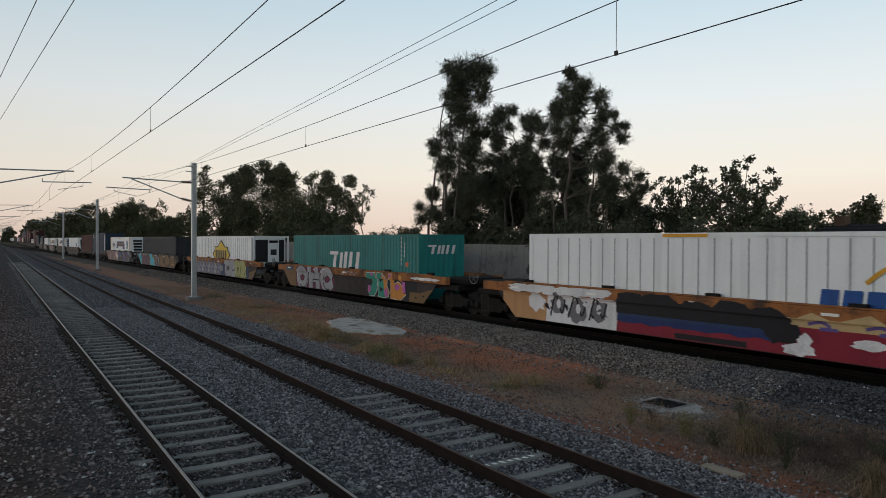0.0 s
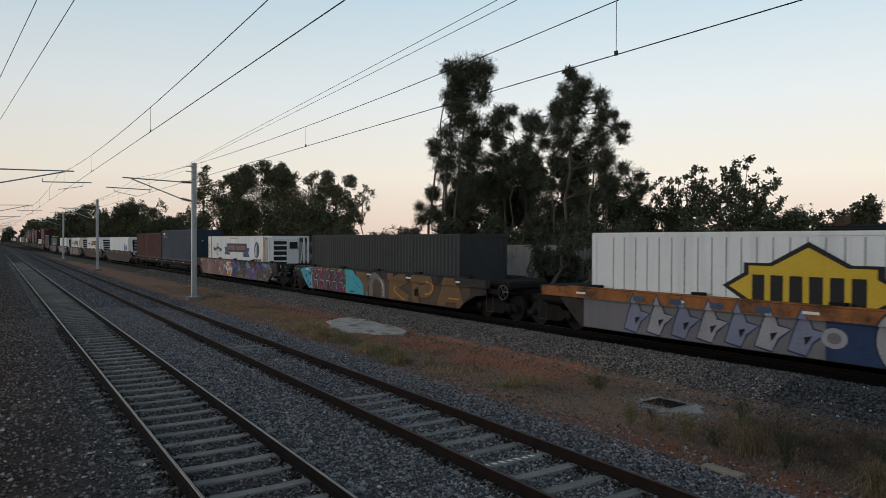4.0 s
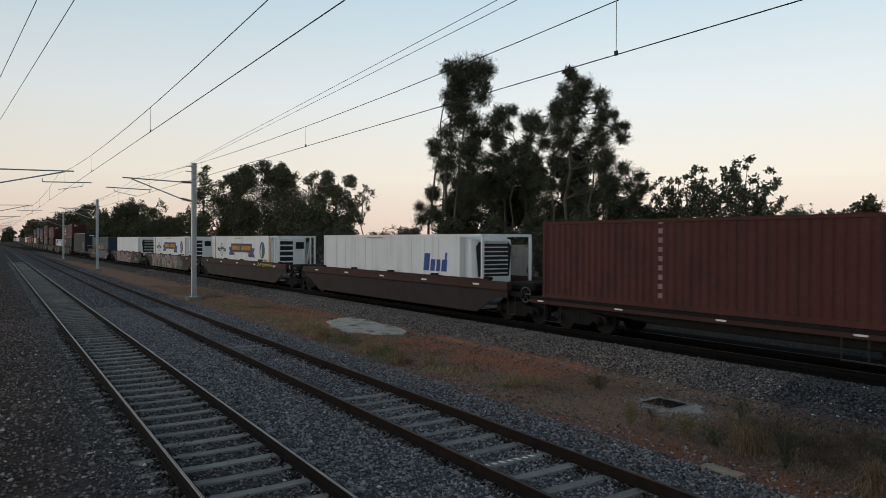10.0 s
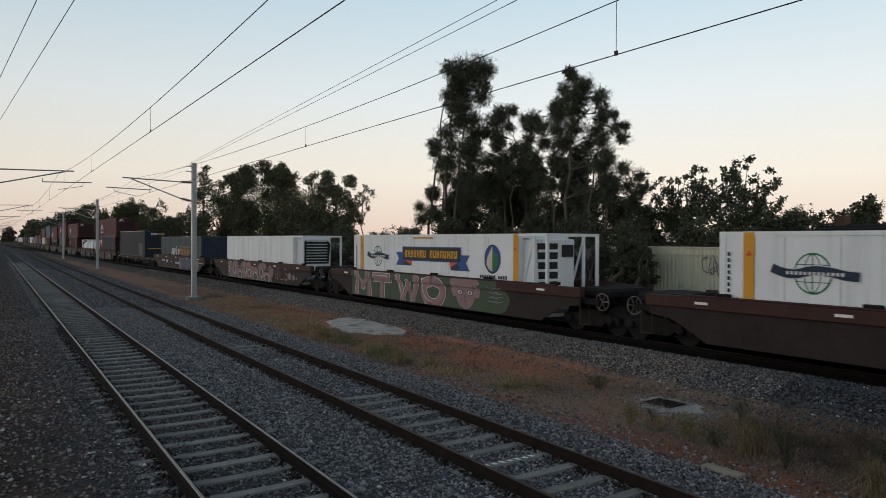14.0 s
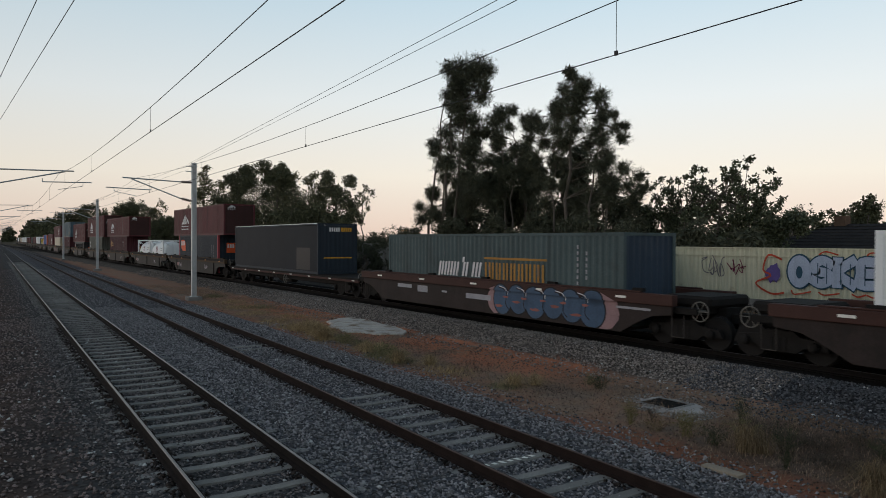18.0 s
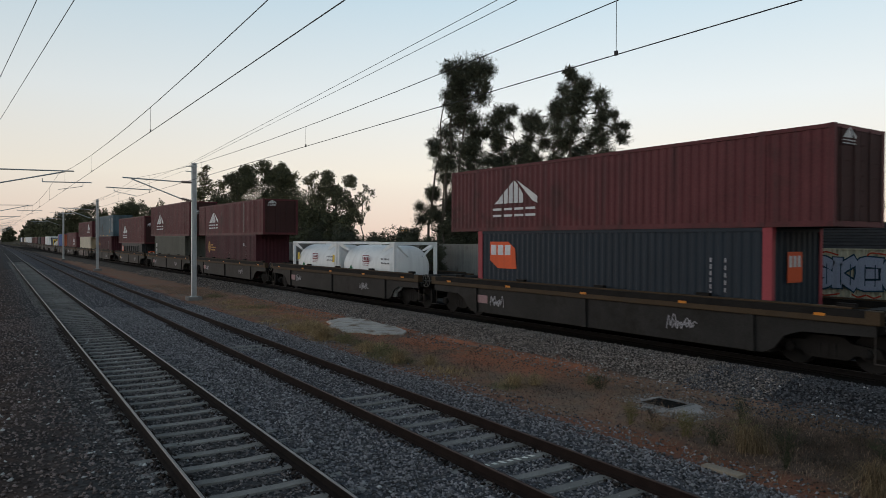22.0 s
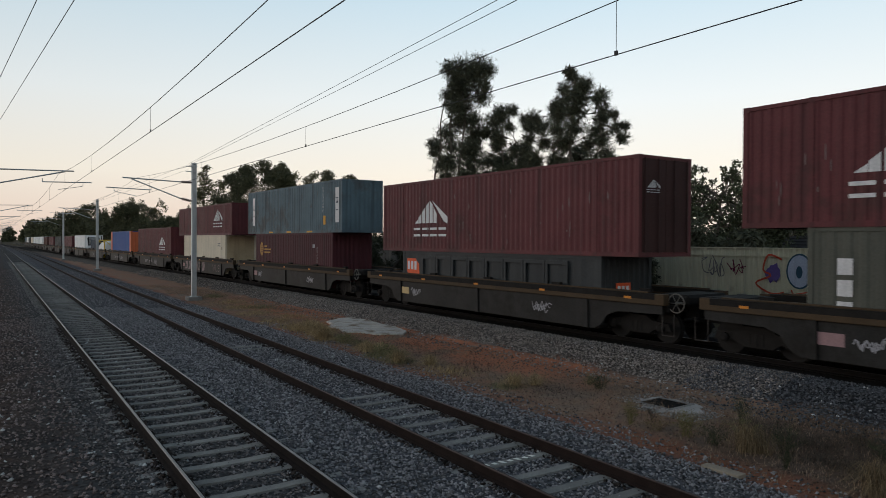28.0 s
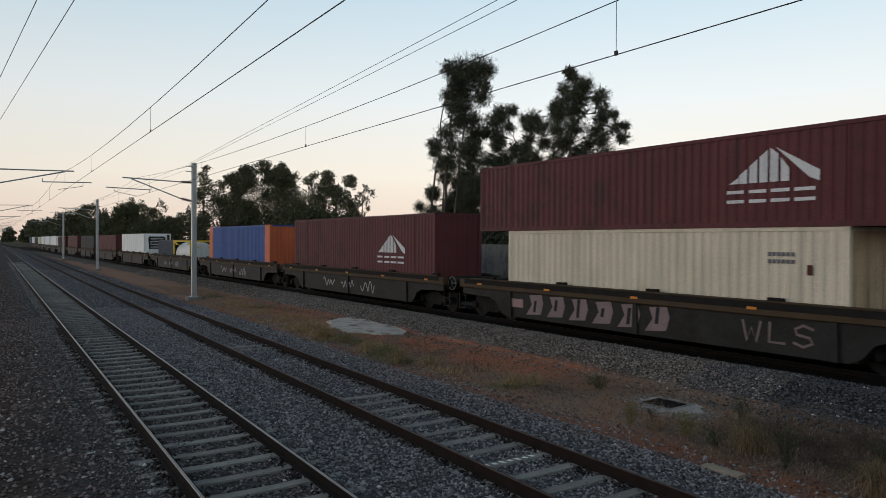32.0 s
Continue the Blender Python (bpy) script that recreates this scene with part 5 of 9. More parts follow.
crown_tree("she_oak_tree", tall, -32.2, 30, OAK_C_TOP + [(q + 2.0, z, r) for q, z, r in OAK_C_LOW], M["leaf_dark"], "needle", 0.21, 0.9,
           [(0.0, 0.5, 13.0, 0.15), (-0.9, -1.4, 9.0, 0.09), (1.7, 2.6, 9.0, 0.11), (3.4, 3.0, 7.0, 0.08)], crown="dark crown of feathery needles")


def shoot_tree(x, y, tips):
    """A broad-leaved tree whose shoots stand up like fingers. tips: (offset, height)."""
    bl = []
    for q, z in tips:
        n = 8
        for k in range(n):
            u = k / (n - 1)
            bl.append((q * (0.80 + 0.20 * u) + random.uniform(-0.16, 0.16), z - 2.5 * (1 - u) + random.uniform(-0.12, 0.12), 0.17 + 0.13 * random.random() + 0.12 * (1 - u)))
    for k in range(30):
        bl.append((-4.4 + k * 0.31, random.uniform(3.0, 5.0), random.uniform(0.45, 0.75)))
    return crown_tree("fig_tree", "broad-leaved dark tree with upright shoots", x, y, bl, M["leaf_broad"], "leafy", 0.15, 0.6,
                      [(0, 0.3, 5.5, 0.16), (-1.5, -2.2, 5.0, 0.12), (1.2, 1.9, 5.0, 0.12)], depth=0.6, crown="dark crown of broad leaves on upright shoots")


shoot_tree(-24.0, 33, [(-6.1, 6.2), (-4.3, 7.1), (-3.4, 6.9), (-2.1, 7.1), (-1.5, 7.4), (-1.0, 7.2), (-0.7, 6.7), (0.1, 7.4), (0.8, 7.6), (1.4, 7.7), (1.8, 6.5), (2.3, 6.3), (2.9, 6.9), (3.3, 5.6), (2.4, 5.6), (-2.7, 6.2), (3.8, 4.8)])
round_l = "dense dark rounded tree behind the freight line"
GROVE = ((-152.3, 38, 0.42, "leaf_gold", [(-1.4, 18.6, 0.76), (-2.4, 16.6, 1.28), (2.8, 14.5, 1.49), (-3.3, 13.7, 1.29), (7.2, 14.8, 0.96), (10.5, 13.5, 0.82), (0.0, 12.1, 1.76)]), (-121.4, 36, 0.30, "leaf_mid", [(-6.9, 11.6, 1.07), (-10.6, 11.0, 1.10), (-3.3, 14.1, 0.83), (1.7, 15.0, 1.10), (6.3, 14.6, 0.97), (10.7, 13.8, 0.93), (1.7, 13.0, 1.61), (9.3, 12.1, 1.51), (-5.1, 12.5, 1.06), (-8.7, 8.9, 1.95), (0.0, 9.7, 2.03), (4.8, 7.2, 1.96), (-6.9, 5.9, 2.14)]),
         (-103.7, 37, 0.28, "leaf_mid", [(-6.7, 14.9, 0.93), (-3.2, 14.0, 0.91), (0.6, 13.9, 0.70), (3.5, 13.7, 0.77), (-0.6, 12.7, 1.42), (5.4, 12.5, 1.01), (-5.8, 12.9, 1.49), (4.3, 10.9, 1.36), (-7.2, 10.2, 1.88), (0.7, 9.8, 1.76), (-4.5, 7.0, 1.84), (4.3, 7.2, 1.70)]), (-88.0, 35, 0.26, "leaf_gold", [(-1.8, 11.8, 0.62), (0.8, 11.8, 0.60), (2.3, 11.1, 0.59), (-0.8, 10.6, 0.92), (1.2, 9.3, 0.90), (-1.8, 8.0, 1.08)]))
for x, y, leaf, m, bl in GROVE:
    crown_tree("round_tree", round_l, x, y, [(q, z, r * (1.45 if m == "leaf_mid" else 1.25)) for q, z, r in bl], M[m], "leafy", leaf * 0.8, 1.0 if m == "leaf_mid" else 0.6, depth=1.5)
crown_tree("round_tree", round_l, -77.9, 35, [(q, z, r * 1.2) for q, z, r in [(-4.3, 11.2, 0.72), (-2.0, 11.2, 0.70), (-0.0, 10.7, 0.69), (1.6, 10.1, 0.67), (-5.2, 9.8, 1.01), (-0.8, 9.6, 1.11), (2.4, 8.7, 0.80), (3.2, 7.7, 0.80), (-0.0, 7.8, 1.10), (3.9, 6.5, 0.79), (1.9, 6.1, 0.94), (4.8, 5.6, 0.39), (-6.1, 7.7, 1.46), (-1.7, 5.8, 1.40), (-8.9, 6.0, 1.50)]], M["leaf_mid"], "leafy", 0.21, 1.0, depth=1.4)
crown_tree("small_tree", "thin reddish small tree by itself", -71.0, 35, [(-0.8, 8.5, 0.45), (0.4, 9.1, 0.51), (1.3, 8.6, 0.44), (-0.0, 7.9, 0.51), (-1.3, 7.5, 0.45), (0.7, 7.0, 0.38), (-0.8, 6.3, 0.58)], M["leaf_mid"], "leafy", 0.22, 0.4, [(0.2, 0.0, 8.0, 0.09)], depth=0.3)
for x, bl in ((-200, [(27.0, 9.8, 1.62), (28.3, 11.3, 1.62), (30.3, 11.8, 1.62), (32.4, 11.2, 1.95), (34.8, 10.0, 1.96), (29.7, 9.2, 2.60), (33.1, 8.2, 2.28), (28.3, 6.6, 2.27), (33.8, 5.8, 2.28)]), (-155, [(33.4, 7.9, 1.02), (34.8, 8.5, 1.02), (32.3, 7.2, 1.02), (33.7, 6.3, 1.53), (31.2, 6.3, 1.52), (29.5, 6.0, 1.52)]), (-280, [(27.6, 13.4, 1.81), (30.3, 14.1, 1.81), (24.0, 12.5, 2.26), (33.1, 12.3, 1.81), (20.5, 10.6, 1.80), (27.6, 10.6, 2.71), (32.2, 9.8, 2.26), (35.9, 9.3, 2.27), (24.0, 8.5, 2.71), (30.3, 7.2, 2.71), (34.9, 6.6, 2.72)])):
    crown_tree("round_tree", round_l, x, bl[0][0], [(q - bl[0][0], z, r * 1.3) for q, z, r in bl], M["leaf_mid"], "leafy", 0.0018 * -x, 1.0, along="y", depth=4.0)
crown_tree("small_tree", "thin reddish small tree by itself", -165, 30.2, [(0.0, 9.9, 0.81), (1.2, 11.4, 0.94), (2.0, 10.2, 0.81), (1.0, 8.7, 1.08)], M["leaf_gold"], "leafy", 0.36, 0.35, along="y", depth=0.6)
crown_tree("round_tree", "rounded dark garden tree behind the house", -23.7, 48, [(0.0, 6.3, 0.26), (-0.3, 6.0, 0.39), (0.3, 5.9, 0.43), (-0.7, 5.7, 0.39), (-0.1, 5.4, 0.60), (0.5, 5.5, 0.34), (-0.8, 5.1, 0.43), (0.3, 4.8, 0.51)], M["leaf_mid"], "leafy", 0.16, 0.9, depth=0.4)
crown_tree("far_tree", "row of low distant trees beyond the houses", -41.4, 75, [(-3.8, 6.3, 0.42), (-2.9, 6.4, 0.49), (-1.3, 6.1, 0.42), (-0.4, 6.3, 0.41), (0.3, 6.5, 0.41), (1.2, 6.2, 0.41), (2.0, 6.4, 0.41), (2.8, 6.1, 0.41), (-2.2, 5.8, 0.56), (-0.7, 5.6, 0.55), (1.2, 5.5, 0.55), (2.3, 5.5, 0.54), (5.6, 6.1, 0.40), (-4.5, 5.8, 0.35)] + [(-5.0 + 0.9 * k, 5.2 + 0.55 * math.sin(k * 1.9), 0.85) for k in range(14)] + [(-5.0 + 1.1 * k, 4.0, 1.0) for k in range(12)], M["leaf_mid"], "leafy", 0.26, 0.9, depth=1.0)
crown_tree("cypress_tree", "slim pointed garden cypress", -25.4, 40, [(0, 5.75, 0.06), (0, 5.5, 0.10), (0, 5.2, 0.13), (0, 4.85, 0.16), (0, 4.4, 0.18)], M["leaf_gold"], "leafy", 0.10, 0.9, [(0, 0, 5.2, 0.05)], depth=0.02)
for x, y, h, wdt in ((-128, 36, 7.5, 6), (-115, 36, 7.5, 6), (-104, 35, 7.2, 5.5), (-95, 35, 7, 5.5), (-86, 34, 6.6, 5), (-79, 33, 6.0, 4.5), (-74, 33, 5.2, 3.5), (-142, 34, 7.0, 6), (-160, 32, 6.5, 6), (-178, 31, 6.5, 6), (-198, 30, 7.0, 6),
                     (-220, 29, 7.5, 6), (-245, 29, 7.5, 7), (-275, 28, 8.0, 8), (-305, 28, 9.0, 8), (-340, 27, 10, 9), (-380, 27, 10.5, 9), (-420, 26, 11.5, 10), (-460, 26, 11.5, 10), (-520, 25, 12.5, 12), (-600, 24, 13, 14)):
    blob_tree("round_tree", round_l, x, y, h, wdt, 9000 if x > -200 else 4500, M["leaf_mid"], 20, 0.05, 0.28 + max(0, -x - 100) * 0.003, 0.16 + max(0, -x - 100) * 0.002)
dense = "dense dark she-oak filling the row behind the fence"
for x, y, h, wdt, n in ((-53, 35, 6.0, 2.4, 6000), (-49, 34, 7.6, 2.8, 12000), (-45, 34, 8.8, 3.2, 15000), (-41, 34, 9.2, 3.2, 15000), (-37, 34, 9.0, 3.2, 15000), (-33, 34, 6.4, 2.4, 6500),
                        (-30, 34, 4.4, 2.2, 4500), (-28, 31, 3.6, 1.8, 3500)):
    blob_tree("she_oak_tree", dense, x, y, h, wdt, int(n * 1.6), M["leaf_dark"], 14, 0.05, 0.34, 0.085, 0.8)
for x, y, h, wdt in ((-76, 32, 4.4, 3), (-70, 32, 3.8, 3), (-66, 34, 3.0, 2.5), (-57, 33, 2.6, 2.4), (-52, 29, 3.2, 2.4), (-47, 27.5, 3.4, 2.4), (-42, 27.5, 3.8, 2.4), (-37, 27.5, 3.8, 2.4), (-33, 27.2, 3.8, 2.4), (-29, 27.2, 3.6, 2.4),
                     (-26.5, 22.9, 2.3, 1.3), (-24.6, 22.9, 2.6, 1.4), (-22.8, 22.9, 2.4, 1.3), (-21.3, 23.0, 2.6, 1.2), (-20.5, 23.1, 2.3, 0.9), (-36.5, 22.8, 2.6, 1.6), (-40, 22.8, 2.6, 1.8), (-44, 22.8, 2.8, 1.8), (-49, 22.8, 2.8, 2.0), (-54, 22.8, 2.8, 2.2), (-25.5, 27.5, 3.2, 2.2), (-22, 28, 3.2, 2.2), (-18.8, 28, 2.9, 2.0), (-30, 60, 5.2, 4.0), (-36, 60, 5.2, 4.5), (-42, 60, 5.0, 4.5),
                     (-25, 58, 5.4, 4.5), (-20, 50, 5, 4), (-15, 45, 4.6, 4)):
    fine = y < 24
    blob_tree("shrub", "dense dark shrub along the fence", x, y, h, wdt, 8000 if fine else 6500, M["leaf_dark"], 12, 0.05, 0.16 if fine else 0.22, 0.035 if fine else 0.065, 0.6)

# ---- house behind the fence ----
M["rooftile"] = mat_of("dark_roof_tiles", (0.036, 0.032, 0.031), 0.95, 0, 0.3, 2, 20, 0.3, obj_random=0.2, spec=0.03)
M["brickwall"] = mat_of("brown_brick_wall", (0.13, 0.08, 0.055), 0.9, 0, 0.3, 4, 40, 0.3)


def house(x0, x1, y0, y1, z, eave, ridge):
    root = new("house")
    root.location = (0, 0, z)
    tagged(root, "low brick house with a dark tiled hipped roof", "house")
    bm = B()
    box(bm, x0, x1, y0, y1, -0.3, eave)
    part("wall", bm, M["brickwall"], root)
    bm = B()
    c = (y0 + y1) / 2
    o = 0.5
    v = [bm.verts.new(p) for p in ((x0 - o, y0 - o, eave), (x1 + o, y0 - o, eave), (x1 + o, y1 + o, eave), (x0 - o, y1 + o, eave), (x0 + 2.5, c, ridge), (x1 - 2.5, c, ridge))]
    for q in ((0, 1, 5, 4), (1, 2, 5), (2, 3, 4, 5), (3, 0, 4), (3, 2, 1, 0)):
        bm.faces.new([v[i] for i in q])
    roof = part("roof", bm, M["rooftile"], root)
    n = 9
    for k in range(n):
        u0 = k / n
        bm = B()
        ya, za = y0 - o + (c - y0 + o) * u0, eave + (ridge - eave) * u0
        xa, xb = x0 - o + (2.5 + o) * u0, x1 + o - (2.5 + o) * u0
        box(bm, xa, xb, ya - 0.02, ya + 0.10, za - 0.02, za + 0.045)
        part("tile_course", bm, M["rooftile"], roof)
    bm = B()
    box(bm, x0 + 2.6, x0 + 3.2, c - 0.4, c + 0.2, ridge - 0.5, ridge + 0.45)
    part("chimney", bm, M["brickwall"], root, "short brick chimney")
    bm = B()
    box(bm, x0 - o, x1 + o, y0 - o - 0.1, y0 - o, eave - 0.12, eave)
    part("gutter", bm, M["galv"], root)


house(-24.5, -14.0, 37, 45, 1.0, 1.9, 3.45)

# ---- lit street lamp far behind the trees ----
M["lamp_glow"] = bpy.data.materials.new("sodium_glow")
M["lamp_glow"].use_nodes = True
e = M["lamp_glow"].node_tree.nodes["Principled BSDF"]
e.inputs["Base Color"].default_value = (0.8, 0.4, 0.1, 1)
e.inputs["Emission Color"].default_value = (1.0, 0.42, 0.08, 1)
e.inputs["Emission Strength"].default_value = 2.0
lamp = new("street_lamp")
lamp.location = (-63.8, 37.0, 0.2)
tagged(lamp, "grey street lamp glowing orange among the trees", "street lamp")
bm = B()
tube(bm, (0, 0, -0.3), (0, 0, 4.3), 0.06, 8)
tube(bm, (0, 0, 4.25), (0, -0.9, 4.35), 0.04, 6)
part("post", bm, M["galv"], lamp)
bm = B()
box(bm, -0.26, 0.26, -1.2, -0.8, 4.17, 4.32)
part("lantern", bm, M["lamp_glow"], lamp, "glowing orange lantern", 0.05)

# ---- ballast stones ----
def stones(name, label, spots, size, mat):
    n = len(spots)
    base = np.array([(1, 0, 0), (-1, 0, 0), (0, 1, 0), (0, -1, 0), (0, 0, 1), (0, 0, -1)], float)
    tri = np.array([(0, 2, 4), (2, 1, 4), (1, 3, 4), (3, 0, 4), (2, 0, 5), (1, 2, 5), (3, 1, 5), (0, 3, 5)])
    v = base[None] + RNG.normal(size=(n, 6, 3)) * 0.28
    ang = RNG.random(n) * math.tau
    c, s = np.cos(ang), np.sin(ang)
    v = np.stack([v[..., 0] * c[:, None] - v[..., 1] * s[:, None], v[..., 0] * s[:, None] + v[..., 1] * c[:, None], v[..., 2] * 0.75], -1)
    v = v * (size * (0.55 + 0.9 * RNG.random(n)))[:, None, None] + spots[:, None]
    f = (tri[None] + 6 * np.arange(n)[:, None, None]).reshape(-1, 3)
    ob = new(name, soup(name, v.reshape(-1, 3), f, mat))
    tagged(ob, label, "ballast", kind="stuff")


def strew(n, x0, x1, y0, y1, power, off=False):
    """Random spots, closer together near x1."""
    u = RNG.random(n) ** power
    x = x1 + (x0 - x1) * u
    y = y0 + (y1 - y0) * RNG.random(n)
    if off:
        y = y + np.array([freight_y(q) for q in x])
    return np.array([(a, b, ground_z(a, b) + 0.008) for a, b in zip(x, y)])


stones("ballast_stones", "loose blue-grey crushed stone around the suburban tracks",
       np.concatenate([strew(72000, -38, 0.5, 3.55, 9.5, 1.35), strew(16000, -90, -30, 3.55, 9.3, 1.7)]), 0.0245, M["stone_near"])
stones("track_stones", "dusty brown-grey ballast between and beside the rails",
       np.concatenate([strew(20000, -34, 0.5, 1.2, 3.6, 1.35), strew(7000, -90, -28, 1.2, 3.6, 1.7)]), 0.024, M["stone_dusty"])
stones("cess_stones", "dark brown gravel and dirt beside the track", np.concatenate([strew(22000, -34, -0.5, -4.0, 1.3, 1.15), strew(7000, -90, -30, -3.0, 1.3, 1.6)]), 0.026, M["stone_cess"])
stones("bank_stones", "loose brown-grey crushed stone on the freight bank", np.concatenate([strew(8000, -80, -42, -3.35, -1.3, 1.3, True), strew(34000, -42, -9.3, -3.35, -1.3, 1.1, True), strew(2200, -40, -10, -4.7, -3.3, 1.1, True)]), 0.028, M["stone_far"])
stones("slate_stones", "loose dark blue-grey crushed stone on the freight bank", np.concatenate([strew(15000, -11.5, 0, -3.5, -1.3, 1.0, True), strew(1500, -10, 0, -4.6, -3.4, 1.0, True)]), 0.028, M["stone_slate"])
grimy = [strew(2600, -30, 0.5, ty + q - 0.24, ty + q + 0.20, 1.3) for ty in (T1Y, T2Y) for q in (-GAUGE / 2, GAUGE / 2)]
stones("rusty_stones", "rust-stained dark ballast along the rails", np.concatenate(grimy) + np.array([0, 0, 0.012]), 0.030, M["stone_rusty"])
PIT_SPOTS = np.concatenate([strew(700, -11.3, -9.2, 11.75, 13.0, 1.0), strew(1100, -10.5, -9.0, 11.5, 12.7, 1.0)])
PIT_SPOTS = PIT_SPOTS[(np.abs(PIT_SPOTS[:, 0] + 10.36) > 0.44) | (np.abs(PIT_SPOTS[:, 1] - 12.42) > 0.40)]
stones("pit_gravel", "pale gravel and crumbled concrete round the drain pit", PIT_SPOTS, 0.018, M["stone_crumb"])
stones("dirt_crumbs", "crumbs of red dirt and small gravel on the strip", np.concatenate([strew(16000, -24, -1, 9.2, 13.6, 1.2), strew(4000, -50, -22, 9.3, 13.2, 1.3)]), 0.014, M["crumbs"])
stones("spilled_ballast", "blue-grey stones spilled onto the dirt", strew(2600, -30, -1, 9.2, 10.2, 1.2), 0.026, M["stone_near"])
M["stone_pale"] = mat_of("pale_stone", (0.42, 0.41, 0.40), 0.8, 0, 0.2, 2, 40, 0.2, island=0.3)
stones("pale_stones", "scattered whitish stones among the ballast", np.concatenate([strew(1100, -30, 0.5, -2.5, 9.6, 1.2), strew(450, -45, 0, -4.0, -1.6, 1.1, True)]), 0.030, M["stone_pale"])

# ---- dirt strip: slab, drain pit, cover, dry grass and weeds ----
bm = B()
ring = [(-28.2, 12.1), (-29.0, 13.0), (-29.2, 13.7), (-27.9, 13.85), (-26.2, 13.7), (-25.0, 13.75), (-23.6, 13.45), (-22.9, 12.9), (-23.3, 12.1), (-24.0, 11.85), (-24.7, 11.3), (-25.8, 11.6), (-26.6, 11.5), (-27.3, 12.0)]
prism(bm, ring, "z", -0.3, -0.085)
slab = part("concrete_slab", bm, M["slab"])
tagged(slab, "worn pale concrete slab sunk in red dirt", "concrete slab")
pit = new("drain_pit")
pit.location = (-10.36, 12.42, -0.150)
pit.rotation_euler = (0, 0, radians(4))
tagged(pit, "concrete drain pit with a dark grating in crumbled pale concrete", "drain pit")
bm = B()
for q in ((-0.47, 0.47, -0.42, -0.34), (-0.47, 0.47, 0.34, 0.42), (-0.47, -0.39, -0.34, 0.34), (0.39, 0.47, -0.34, 0.34)):
    box(bm, *q, -0.4, 0.012)
part("surround", bm, M["stone_crumb"], pit)
bm = B()
edge = random.Random(6)
ring = [(0.12 + 0.82 * math.cos(a) * edge.uniform(0.78, 1.15), -0.05 + 0.62 * math.sin(a) * edge.uniform(0.8, 1.15)) for a in np.linspace(0, math.tau, 26, endpoint=False)]
hole = [(-0.47, -0.42), (0.47, -0.42), (0.47, 0.42), (-0.47, 0.42)]
outer = [bm.verts.new((u, v, -0.012 + 0.012 * edge.random())) for u, v in ring]
inner = [bm.verts.new((0.47 * max(-1, min(1, (u - 0.1) / 0.6)), 0.42 * max(-1, min(1, v / 0.45)), 0.004)) for u, v in ring]
low = [bm.verts.new((u * 1.05, v * 1.05, -0.08)) for u, v in ring]
for k in range(26):
    m = (k + 1) % 26
    bm.faces.new((outer[k], outer[m], inner[m], inner[k]))
    bm.faces.new((low[k], low[m], outer[m], outer[k]))
part("crumbled_edge", bm, M["stone_crumb"], pit, "rough broken pale concrete")
for k in range(16):
    bm = B()
    box(bm, -0.385 + k * 0.049, -0.357 + k * 0.049, -0.34, 0.34, -0.03, 0.004)
    part("grating_bar", bm, M["under"], pit)
for v in (-0.17, 0.0, 0.17):
    bm = B()
    box(bm, -0.39, 0.39, v - 0.012, v + 0.012, -0.035, -0.004)
    part("cross_bar", bm, M["under"], pit)
bm = B()
box(bm, -0.47, 0.47, -0.42, 0.42, -0.42, -0.3)
part("pit_floor", bm, M["under"], pit)
bm = B()
box(bm, -0.33, 0.33, -0.10, 0.10, -0.05, 0.012)
cover = part("cable_cover", bm, M["tancrete"], None, "", 0.008)
cover.matrix_world = pose(-6.85, 9.58, -0.150, 0, 0, 3)
tagged(cover, "flat sandy concrete cable cover beside the track", "cable cover")

M["straw"] = mat_of("dry_straw_grass", (0.34, 0.24, 0.13), 0.95, 0, 0.3, 1, 5, 0, island=0.45, spec=0.1)
M["weed"] = mat_of("grey_green_weed", (0.19, 0.165, 0.085), 0.9, 0, 0.3, 1, 5, 0, island=0.45, spec=0.1)
M["scrub"] = mat_of("dark_dead_scrub", (0.088, 0.066, 0.05), 0.9, 0, 0.3, 1, 5, 0, island=0.5, spec=0.1)
M["drybrown"] = mat_of("brown_dead_weed", (0.275, 0.182, 0.118), 0.9, 0, 0.3, 1, 5, 0, island=0.5, spec=0.1)


def blade_soup(pos, height, width, splay, droop=0.25):
    """Thin bent blades of two lengths each."""
    n = len(pos)
    d = RNG.normal(size=(n, 3)) * splay
    d[:, 2] = 1
    d /= np.linalg.norm(d, axis=1)[:, None]
    flat = d.copy()
    flat[:, 2] = 0
    flat /= np.linalg.norm(flat, axis=1)[:, None] + 1e-9
    side = np.stack([-flat[:, 1], flat[:, 0], np.zeros(n)], 1)
    h = height * (0.35 + 0.8 * RNG.random((n, 1)))
    bend = droop * (0.4 + 1.2 * RNG.random((n, 1)))
    mid = pos + d * h * 0.6
    tip = mid + d * h * 0.4 * (1 - bend) + flat * h * 0.3 * bend - np.array([0, 0, 1]) * h * 0.45 * bend
    v = np.stack([pos - side * width, pos + side * width, mid + side * width * 0.8, mid - side * width * 0.8, tip + side * width * 0.3, tip - side * width * 0.3], 1).reshape(-1, 3)
    k = 6 * np.arange(n)[:, None]
    return v, np.concatenate([k + np.array([0, 1, 2, 3]), k + np.array([3, 2, 4, 5])])


